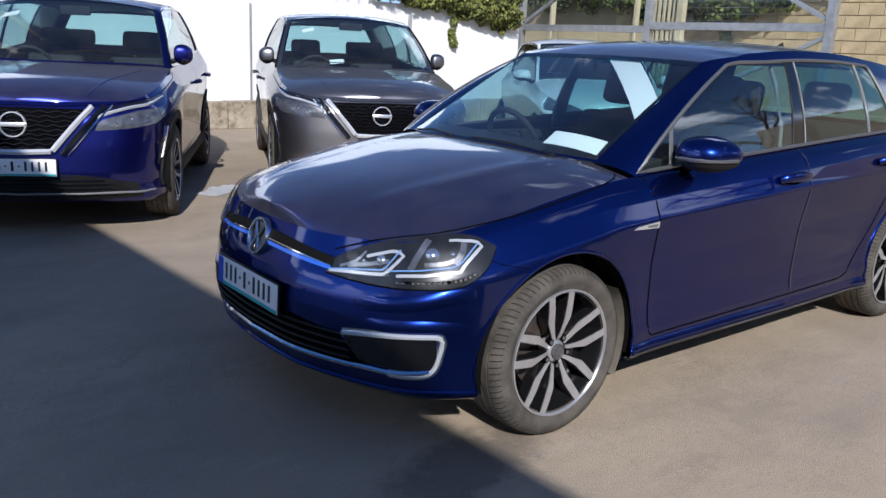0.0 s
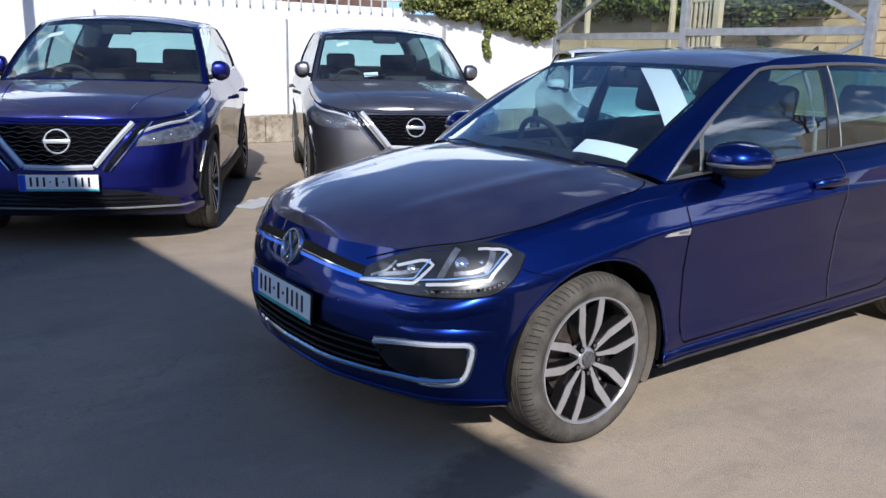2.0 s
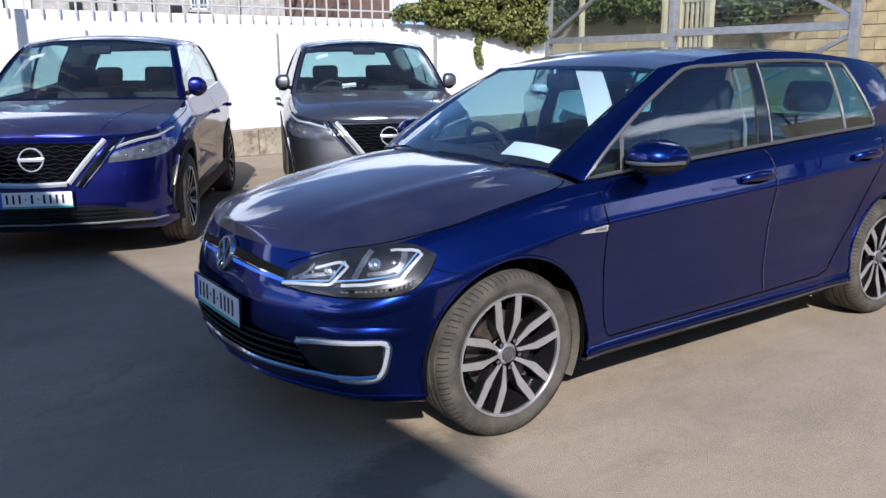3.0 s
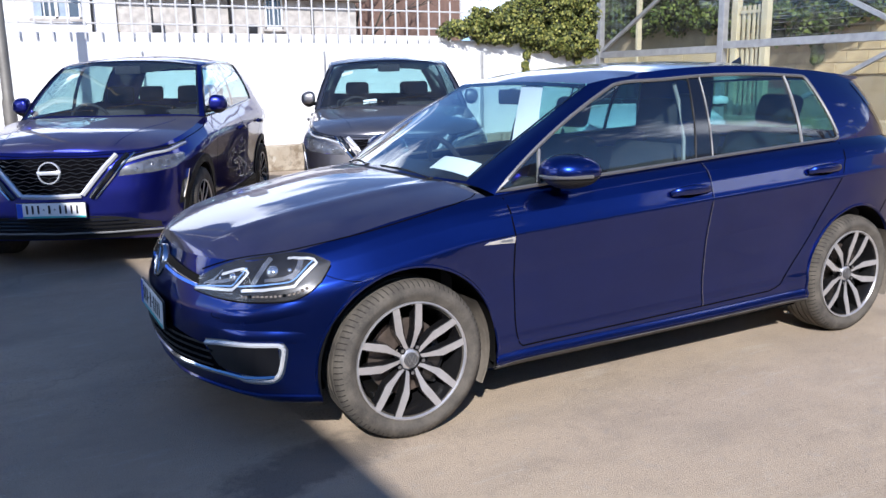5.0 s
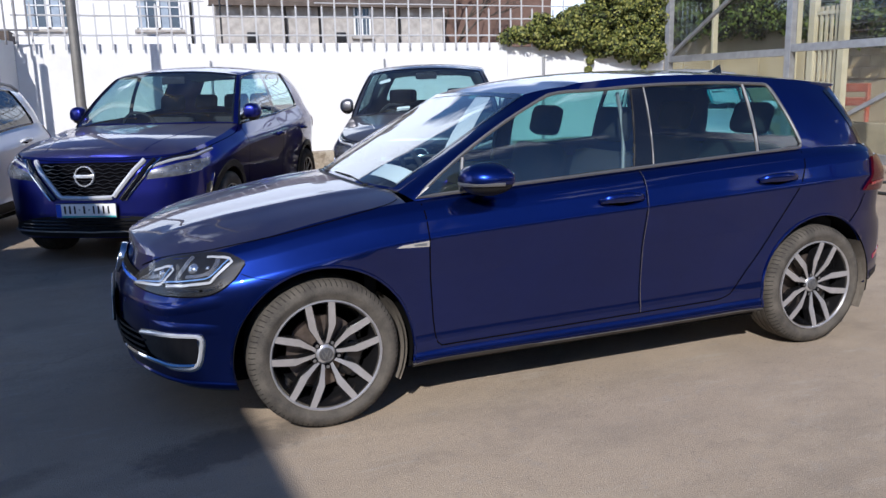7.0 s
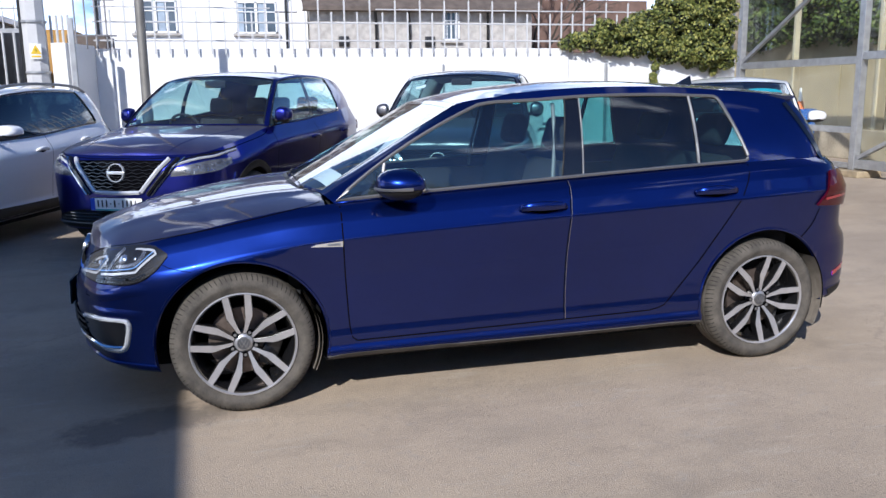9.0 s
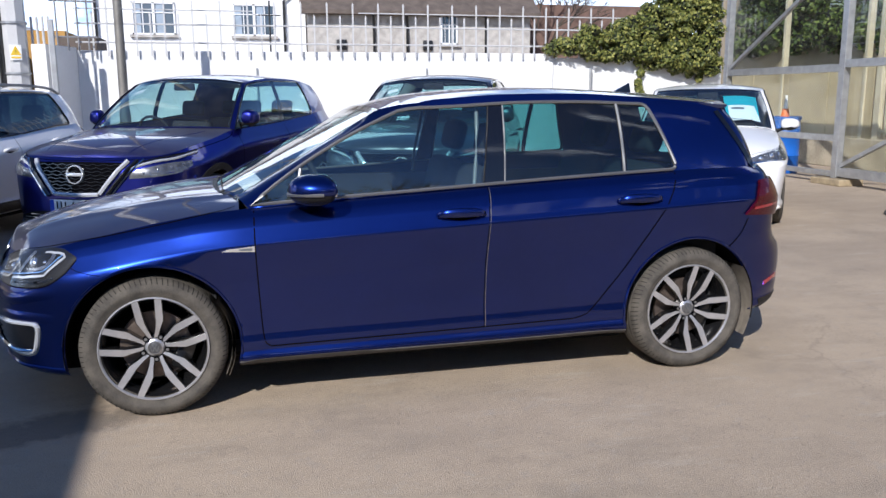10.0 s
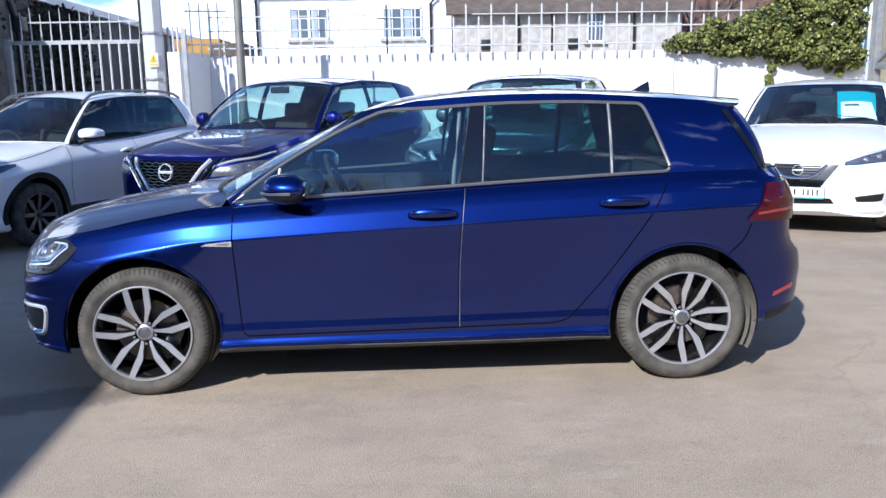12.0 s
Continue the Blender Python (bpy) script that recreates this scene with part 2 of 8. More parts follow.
def box(bm, x0, x1, y0, y1, z0, z1, bevel=0.0, m=None, seg=2):
    vs = [bm.verts.new((x, y, z)) for x in (x0, x1) for y in (y0, y1) for z in (z0, z1)]
    fs = [bm.faces.new([vs[i] for i in f]) for f in ((0, 1, 3, 2), (4, 6, 7, 5), (0, 4, 5, 1), (2, 3, 7, 6), (0, 2, 6, 4), (1, 5, 7, 3))]
    if bevel:
        es = list({e for f in fs for e in f.edges})
        out = bmesh.ops.bevel(bm, geom=es, offset=bevel, segments=seg, affect="EDGES", profile=0.5)
        vs = list({v for f in out["faces"] for v in f.verts} | {v for v in vs if v.is_valid})
    if m is not None:
        for v in vs:
            v.co = m @ v.co
    return bm


def tube(bm, pts, r, n=8, closed=False):
    """A round bar along points."""
    pts = [Vector(p) for p in pts]
    rings = []
    up = Vector((0.123, 0.31, 0.94))
    k = len(pts)
    for i, p in enumerate(pts):
        a, b = pts[(i - 1) % k if closed else max(i - 1, 0)], pts[(i + 1) % k if closed else min(i + 1, k - 1)]
        d = (b - a).normalized()
        u = d.cross(up).normalized()
        w = d.cross(u)
        rr = r[i] if isinstance(r, (list, tuple)) else r
        rings.append([bm.verts.new(p + rr * (math.cos(q) * u + math.sin(q) * w)) for q in (2 * math.pi * j / n for j in range(n))])
    for i in range(k if closed else k - 1):
        A, B = rings[i], rings[(i + 1) % k]
        for j in range(n):
            bm.faces.new((A[j], A[(j + 1) % n], B[(j + 1) % n], B[j]))
    if not closed:
        bm.faces.new(rings[0][::-1]), bm.faces.new(rings[-1])
    return bm


def lathe(bm, prof, n=48, m=None, a0=0.0, a1=2 * math.pi):
    """Turn a profile of (radius, y) about the y axis."""
    full = abs(a1 - a0 - 2 * math.pi) < 1e-6
    rows = []
    for j in range(n if full else n + 1):
        a = a0 + (a1 - a0) * j / n
        rows.append([bm.verts.new((r * math.cos(a), y, r * math.sin(a))) for r, y in prof])
    for j in range(n):
        A, B = rows[j], rows[(j + 1) % len(rows)]
        for i in range(len(prof) - 1):
            bm.faces.new((A[i], A[i + 1], B[i + 1], B[i]))
    if m is not None:
        for row in rows:
            for v in row:
                v.co = m @ v.co
    return bm


def curve(pts, n):
    """n points on a smooth curve through control points, even along its length."""
    P = [np.array(p, float) for p in pts]
    P = [2 * P[0] - P[1]] + P + [2 * P[-1] - P[-2]]
    out = []
    for i in range(1, len(P) - 2):
        for t in np.linspace(0, 1, 24, endpoint=False):
            a, b, c, d = P[i - 1], P[i], P[i + 1], P[i + 2]
            out.append(0.5 * (2 * b + (c - a) * t + (2 * a - 5 * b + 4 * c - d) * t * t + (3 * b - a - 3 * c + d) * t ** 3))
    out.append(P[-2])
    out = np.array(out)
    L = np.concatenate(([0], np.cumsum(np.linalg.norm(np.diff(out, axis=0), axis=1))))
    return np.array([[np.interp(q, L, out[:, k]) for k in range(out.shape[1])] for q in np.linspace(0, L[-1], n)])


def smoother(pts):
    """A smooth function through (x, y) pairs."""
    c = curve(pts, 160)
    return lambda x: float(np.interp(x, c[:, 0], c[:, 1]))


def clamp01(v):
    return max(0.0, min(1.0, v))


def ease(v):
    v = clamp01(v)
    return v * v * (3 - 2 * v)


# ---- cars ----
class Shell:
    """The outer skin of a car: a band round it up to the shoulder, a bonnet, a glasshouse and a roof.
    Local axes: x from the nose back, left side towards -y, z up."""

    def __init__(self, S):
        self.S = S
        N = 190
        plan = curve(S["plan"], N)
        d = np.gradient(plan, axis=0)
        d /= np.linalg.norm(d, axis=1)[:, None]
        nx, nh = -d[:, 1], d[:, 0]
        nx, nh = np.where(nh < 0, -nx, nx), np.abs(nh)
        nx[0], nh[0], nx[-1], nh[-1] = -1, 0, 1, 0
        zb, zs = smoother(S["zbot"]), smoother(S["zsh"])
        pf, ps, pr = (lambda v, q=S[k]: float(np.interp(v, [a for a, _ in q], [b for _, b in q])) for k in ("pfront", "pside", "prear"))
        wing = S.get("pwing")
        pw = (lambda v: float(np.interp(v, [a for a, _ in wing], [b for _, b in wing]))) if wing else ps
        V = sorted(set(list(np.linspace(0, 1, 19)) + [a for a, _ in S["pside"]]))
        self.V, self.N = V, N
        G = np.zeros((N, len(V), 3))
        for i in range(N):
            x, h = plan[i]
            for j, v in enumerate(V):
                z = zb(x) + (zs(x) - zb(x)) * v
                wf, wr = (nx[i] ** 2 if nx[i] < 0 else 0), (nx[i] ** 2 if nx[i] > 0 else 0)
                k = ease(clamp01((x - 0.75) / 0.55))
                swell = max(math.exp(-((math.hypot(x - ax, z - az) - S["arch"]) / 0.1) ** 2) for ax, az in S["axles"])
                ins = wf * pf(z) + wr * pr(z) + nh[i] ** 2 * (pw(v) * (1 - k) + ps(v) * k - S.get("flare", 0) * swell)
                G[i, j] = (x - nx[i] * ins, max(h - nh[i] * ins, 0), z)
        self.G, self.side = G, nh ** 2
        self.top = G[:, -1, :]
        self.build()

    def build(self):
        S, G, N, V = self.S, self.G, self.N, self.V
        # lower band
        bm = bmesh.new()
        axles, Ra = S["axles"], S["arch"]
        for sgn in (-1, 1):
            vs = [[bm.verts.new((G[i, j, 0], sgn * G[i, j, 1], G[i, j, 2])) for j in range(len(V))] for i in range(N)]
            inside = {}
            for i in range(N):
                for j in range(len(V)):
                    for ax, az in axles:
                        dx, dz = G[i, j, 0] - ax, G[i, j, 2] - az
                        r = math.hypot(dx, dz)
                        if r < Ra and self.side[i] > 0.5:
                            inside[(i, j)] = (ax, az, dx, dz, r)
            snap = {}
            for i in range(N - 1):
                for j in range(len(V) - 1):
                    ks = ((i, j), (i + 1, j), (i + 1, j + 1), (i, j + 1))
                    inn = [k in inside for k in ks]
                    if all(inn):
                        continue
                    f = [vs[a][b] for a, b in ks]
                    bm.faces.new(f if sgn < 0 else f[::-1])
                    for k, q in zip(ks, inn):
                        if q:
                            snap[k] = inside[k]
            for (i, j), (ax, az, dx, dz, r) in snap.items():
                s = Ra / max(r, 1e-4)
                vs[i][j].co.x, vs[i][j].co.z = ax + dx * s, max(az + dz * s, G[i, 0, 2] - 0.0)
        loose = [v for v in bm.verts if not v.link_faces]
        bmesh.ops.delete(bm, geom=loose, context="VERTS")
        bmesh.ops.remove_doubles(bm, verts=bm.verts, dist=0.0008)
        bmesh.ops.recalc_face_normals(bm, faces=bm.faces)
        self.band = bm
        # bonnet
        xw = smoother(S["wbase"])                       # y -> x of the windscreen's foot
        zc = smoother(S["zhood"])
        idx = [i for i in range(N) if self.top[i, 0] <= S["cowl"]]
        bm = bmesh.new()
        nt = 60 if "ridge" in S else 28
        rows = []
        for i in idx:
            x, h, z = self.top[i]
            row = []
            for k in range(nt + 1):
                t = -1 + 2 * k / nt
                y = h * t
                xx = min(x, xw(abs(y)) + 0.012)
                zz = z + (zc(xx) - z) * (1 - abs(t) ** S.get("crown", 2.4))
                if "ridge" in S:
                    off = (abs(y) - 0.36 - 0.13 * clamp01((xx - 0.15) / 1.0)) / 0.045
                    zz += S["ridge"] * math.exp(-off * off) * ease(clamp01((xx - 0.16) / 0.3)) * (1 - abs(t) ** 8)
                row.append(bm.verts.new((xx, y, zz)))
            rows.append(row)
        for A, B in zip(rows, rows[1:]):
            for k in range(nt):
                bm.faces.new((A[k], A[k + 1], B[k + 1], B[k]))
        bmesh.ops.remove_doubles(bm, verts=bm.verts, dist=0.0008)
        bmesh.ops.recalc_face_normals(bm, faces=bm.faces)
        if sum(f.normal.z for f in bm.faces) < 0:
            bmesh.ops.reverse_faces(bm, faces=bm.faces)
        self.hood = bm
        # glasshouse: columns from the windscreen's middle round to the rear glass's middle (left half)
        topx = self.top[:, 0]
        ysh = lambda x: float(np.interp(x, topx, self.top[:, 1]))
        zsh = lambda x: float(np.interp(x, topx, self.top[:, 2]))
        A = S["anchors"]                                  # (foot x, head x, "glass" | "pillar" | "black" until the next)
        rail = curve(S["rail"], 80)                       # x, half width, z of the roof's side edge
        ry = lambda x: float(np.interp(x, rail[:, 0], rail[:, 1]))
        rz = lambda x: float(np.interp(x, rail[:, 0], rail[:, 2]))
        cols = []                                         # foot, head, outward, kind
        xb0, xt0 = A[0][0], A[0][1]
        nW = 18
        corner = S.get("corner")                          # where the windscreen's side edge starts and ends: (foot y, foot z), (head x, y, z)
        for k in range(nW + 1):
            t = k / nW
            if corner:
                (cy, cz), (hx, hy, hz) = corner
                if k <= 14:
                    t = k / 14
                    yb = cy * t
                    fb = Vector((xw(yb), -yb, zc(xw(0)) + (cz - zc(xw(0))) * t ** 2))
                    hd = Vector((S["wtop"] + (hx - S["wtop"]) * t ** 2, -hy * t, S["wtopz"] + (hz - S["wtopz"]) * t ** 2))
                    cols.append((fb, hd, Vector((-1, -0.35 * t, 0.6)).normalized() * 0.25 * (1 - t * 0.5), "screen" if k < 14 else "pillar"))
                else:
                    t = (k - 14) / 4
                    fb = Vector((xw(cy), -cy, cz)).lerp(Vector((xb0, -ysh(xb0), zsh(xb0))), t)
                    hd = Vector((hx, -hy, hz)).lerp(Vector((xt0, -ry(xt0), rz(xt0))), t)
                    round_out = Vector((-0.4, -0.6, 0.55)) * 0.016 * math.sin(math.pi * t)
                    cols.append((fb + round_out, hd + round_out * 0.5, Vector((-0.83, -0.3, 0.5)) * (0.12 + 1.55 * t), "pillar"))
                continue
            yb, yt = ysh(xb0) * t, ry(xt0) * t
            fb = Vector((xw(yb) if t < 1 else xb0, -yb, 0))
            fb.z = zc(min(fb.x, S["cowl"])) * (1 - t ** 3) + zsh(xb0) * t ** 3
            xt = S["wtop"] + (xt0 - S["wtop"]) * t ** 3
            tz = S["wtopz"] + (rz(xt0) - S["wtopz"]) * t ** 2.5
            cols.append((fb, Vector((xt, -yt, tz)), Vector((-1, -0.35 * t, 0.6)).normalized(), "screen" if t < 0.93 else "pillar"))
        first = cols[-1][2]
        for (b0, t0, kind), (b1, t1, _) in zip(A, A[1:]):
            n = max(2, int((b1 - b0) / 0.07))
            for k in range(1, n + 1):
                q = k / n
                b, t = b0 + (b1 - b0) * q, t0 + (t1 - t0) * q
                if cols and k == 1:
                    f, h, o, _ = cols[-1]
                    cols[-1] = (f, h, o, kind)
                o = Vector((0, -1, 0.25)).normalized() * 0.7
                if b0 == xb0:
                    o = first.lerp(o, ease(q * 1.4))       # the pillar's sweep runs out over the front window
                cols.append((Vector((b, -ysh(b), zsh(b))), Vector((t, -ry(t), rz(t))), o, kind))
        bC, tC = A[-1][0], A[-1][1]
        iC = [i for i in range(N) if topx[i] > bC + 0.01]
        nR = 14
        shelf = [cols[-1][0].copy()]
        path = np.array([[bC, ysh(bC), zsh(bC)]] + [list(self.top[i]) for i in iC])
        L = np.concatenate(([0], np.cumsum(np.linalg.norm(np.diff(path, axis=0), axis=1))))
        for k in range(1, nR + 1):
            q = k / nR
            b = Vector([np.interp(q * L[-1], L, path[:, c]) for c in range(3)])
            shelf.append(Vector((b.x, -b.y, b.z)))
            b.x = bC + (b.x - bC) * S.get("rear_in", 1.0)
            yt = ry(tC) * (1 - q)
            h = Vector((tC + (S["rtop"] - tC) * (1 - (1 - q) ** 2), -yt, rz(tC) + (S["rtopz"] - rz(tC)) * (1 - (1 - q) ** 2)))
            f, hh, o, _ = cols[-1]
            cols[-1] = (f, hh, o, "rear" if q > 0.2 else "pillar")
            cols.append((Vector((b.x, -b.y, b.z)), h, Vector((1, -0.5 * (1 - q), 0.3)).normalized(), "rear"))
        self.cols = cols
        vr = [0, S["v0"]] + [S["v0"] + (S["v1"] - S["v0"]) * k / 7 for k in range(1, 8)] + [1]
        bulge = S.get("bulge", 0.03)
        self.g = lambda c, v: c[0].lerp(c[1], v) + c[2] * bulge * 4 * v * (1 - v)
        frame_bm = bmesh.new()
        panes = []
        for sgn in (1, -1):
            cur, curkind = None, None
            grid = [[self.g(c, v) for v in vr] for c in cols]
            for i in range(len(cols) - 1):
                kind = cols[i][3]
                for j in range(len(vr) - 1):
                    mid = 1 <= j <= len(vr) - (2 if kind == "screen" else 3)     # the windscreen reaches the roof
                    isglass = kind in ("glass", "tint", "screen", "rear") and mid
                    ps = [grid[i][j], grid[i + 1][j], grid[i + 1][j + 1], grid[i][j + 1]]
                    ps = [Vector((p.x, p.y * sgn, p.z)) for p in ps]
                    if sgn < 0:
                        ps = ps[::-1]
                    if isglass:
                        if curkind != (kind, sgn) or cur is None:
                            cur, curkind = bmesh.new(), (kind, sgn)
                            panes.append((kind, sgn, cur))
                        tgt = cur
                    else:
                        tgt = frame_bm
                        if kind == "black" and mid:
                            if curkind != (kind, sgn) or cur is None:
                                cur, curkind = bmesh.new(), (kind, sgn)
                                panes.append((kind, sgn, cur))
                            tgt = cur
                    tgt.faces.new([tgt.verts.new(p) for p in ps])
                if i + 1 < len(cols) and cols[i + 1][3] != kind:
                    cur = None
            if S.get("rear_in"):
                feet = [c[0] for c in cols[-len(shelf):]]
                for a, b, c, d in zip(shelf, shelf[1:], feet[1:], feet):
                    ps = [Vector((p.x, p.y * sgn, p.z)) for p in (a, b, c, d)]
                    frame_bm.faces.new([frame_bm.verts.new(p) for p in (ps if sgn > 0 else ps[::-1])])
        # the two halves of the screens are one pane
        joined = {}
        self.panes = []
        for kind, sgn, b in panes:
            if kind in ("screen", "rear"):
                if kind in joined:
                    me = bpy.data.meshes.new("join")
                    b.to_mesh(me)
                    joined[kind].from_mesh(me)
                    bpy.data.meshes.remove(me)
                    b.free()
                    continue
                joined[kind] = b
            self.panes.append((kind, b))
        for b in [frame_bm] + [p[1] for p in self.panes]:
            bmesh.ops.remove_doubles(b, verts=b.verts, dist=0.0008)
            bmesh.ops.recalc_face_normals(b, faces=b.faces)
        self.frame_bm = frame_bm
        # roof
        bm = bmesh.new()
        zr = smoother(S["zroof"])
        rows = []
        for c in cols:
            h = c[1]
            rows.append([bm.verts.new((h.x, h.y * t, h.z + (max(zr(h.x), h.z) - h.z) * (1 - abs(t) ** 2.2))) for t in (1 - 2 * k / 24 for k in range(25))])
        for P, Q in zip(rows, rows[1:]):
            for k in range(24):
                bm.faces.new((P[k], P[k + 1], Q[k + 1], Q[k]))
        bmesh.ops.remove_doubles(bm, verts=bm.verts, dist=0.0008)
        bmesh.ops.recalc_face_normals(bm, faces=bm.faces)
        if sum(f.normal.z for f in bm.faces) < 0:
            bmesh.ops.reverse_faces(bm, faces=bm.faces)
        self.roof = bm
        # one skin to lay details on
        skin = bmesh.new()
        for b in [self.band, self.hood, frame_bm, self.roof] + [p[1] for p in self.panes]:
            me = bpy.data.meshes.new("skin")
            b.to_mesh(me)
            skin.from_mesh(me)
            bpy.data.meshes.remove(me)
        self.bvh = BVHTree.FromBMesh(skin)
        skin.free()

    def lay(self, p, way=None):
        """The skin's point and outward normal at p: the nearest, or the first along a way."""
        p = Vector(p)
        if way == "side":
            hit = self.bvh.ray_cast(Vector((p.x, -3 if p.y <= 0 else 3, p.z)), Vector((0, 1 if p.y <= 0 else -1, 0)))
            out = Vector((0, -1 if p.y <= 0 else 1, 0))
        elif way == "front":
            hit, out = self.bvh.ray_cast(Vector((-2, p.y, p.z)), Vector((1, 0, 0))), Vector((-1, 0, 0))
        elif way == "rear":
            hit, out = self.bvh.ray_cast(Vector((8, p.y, p.z)), Vector((-1, 0, 0))), Vector((1, 0, 0))
        elif way == "top":
            hit, out = self.bvh.ray_cast(Vector((p.x, p.y, 4)), Vector((0, 0, -1))), Vector((0, 0, 1))
        elif way == "rear_corner":
            d = Vector((-0.72, 0.69 if p.y <= 0 else -0.69, 0))
            hit, out = self.bvh.ray_cast(p - 2 * d, d), -d
        elif way == "corner":
            d = Vector((0.62, 0.78 if p.y <= 0 else -0.78, 0))
            hit, out = self.bvh.ray_cast(p - 2 * d, d), -d
        else:
            hit, out = (None,), None
        if hit[0] is None:
            hit = self.bvh.find_nearest(p)
        n = hit[1]
        if out is not None and n.dot(out) < 0:
            n = -n
        return hit[0], n

    def patch(self, bm, low, high, way=None, off=0.004, nu=16, nv=4, crown=0.0, sink=0.004, mirror=False):
        """A raised piece on the skin between two lines of points."""
        lo, hi = curve(low, nu + 1) if len(low) > 2 else np.linspace(low[0], low[1], nu + 1), curve(high, nu + 1) if len(high) > 2 else np.linspace(high[0], high[1], nu + 1)
        for sg in ((1, -1) if mirror else (1,)):
            g = []
            for i in range(nu + 1):
                row = []
                for j in range(nv + 1):
                    q = lo[i] + (hi[i] - lo[i]) * j / nv
                    p, n = self.lay((q[0], q[1] * sg, q[2]), way)
                    w = off + crown * 16 * (i / nu) * (1 - i / nu) * (j / nv) * (1 - j / nv)
                    row.append((p + n * w, p - n * sink))
                g.append(row)
            vs = [[bm.verts.new(c[0]) for c in row] for row in g]
            flip = sg < 0
            def face(f):
                bm.faces.new(f[::-1] if flip else f)
            for i in range(nu):
                for j in range(nv):
                    face([vs[i][j], vs[i + 1][j], vs[i + 1][j + 1], vs[i][j + 1]])
            rim = [(i, 0) for i in range(nu + 1)] + [(nu, j) for j in range(1, nv + 1)] + [(i, nv) for i in range(nu - 1, -1, -1)] + [(0, j) for j in range(nv - 1, 0, -1)]
            low_v = [bm.verts.new(g[i][j][1]) for i, j in rim]
            for k in range(len(rim)):
                a, b = rim[k], rim[(k + 1) % len(rim)]
                face([vs[a[0]][a[1]], low_v[k], low_v[(k + 1) % len(rim)], vs[b[0]][b[1]]])
        return bm

    def line(self, bm, pts, width=0.006, way=None, off=0.0012, n=24, mirror=False, r=None):
        """A narrow strip laid along points."""
        c = curve(pts, n)
        for sg in ((1, -1) if mirror else (1,)):
            P = [self.lay((q[0], q[1] * sg, q[2]), way) for q in c]
            if r:
                tube(bm, [p + nn * off for p, nn in P], r, 6)
                continue
            prev = None
            for i, (p, nn) in enumerate(P):
                a, b = P[max(i - 1, 0)][0], P[min(i + 1, n - 1)][0]
                s = (b - a).normalized().cross(nn).normalized() * width / 2
                cur = (bm.verts.new(p + s + nn * off), bm.verts.new(p - s + nn * off))
                if prev:
                    bm.faces.new((prev[0], prev[1], cur[1], cur[0]))
                prev = cur
        return bm


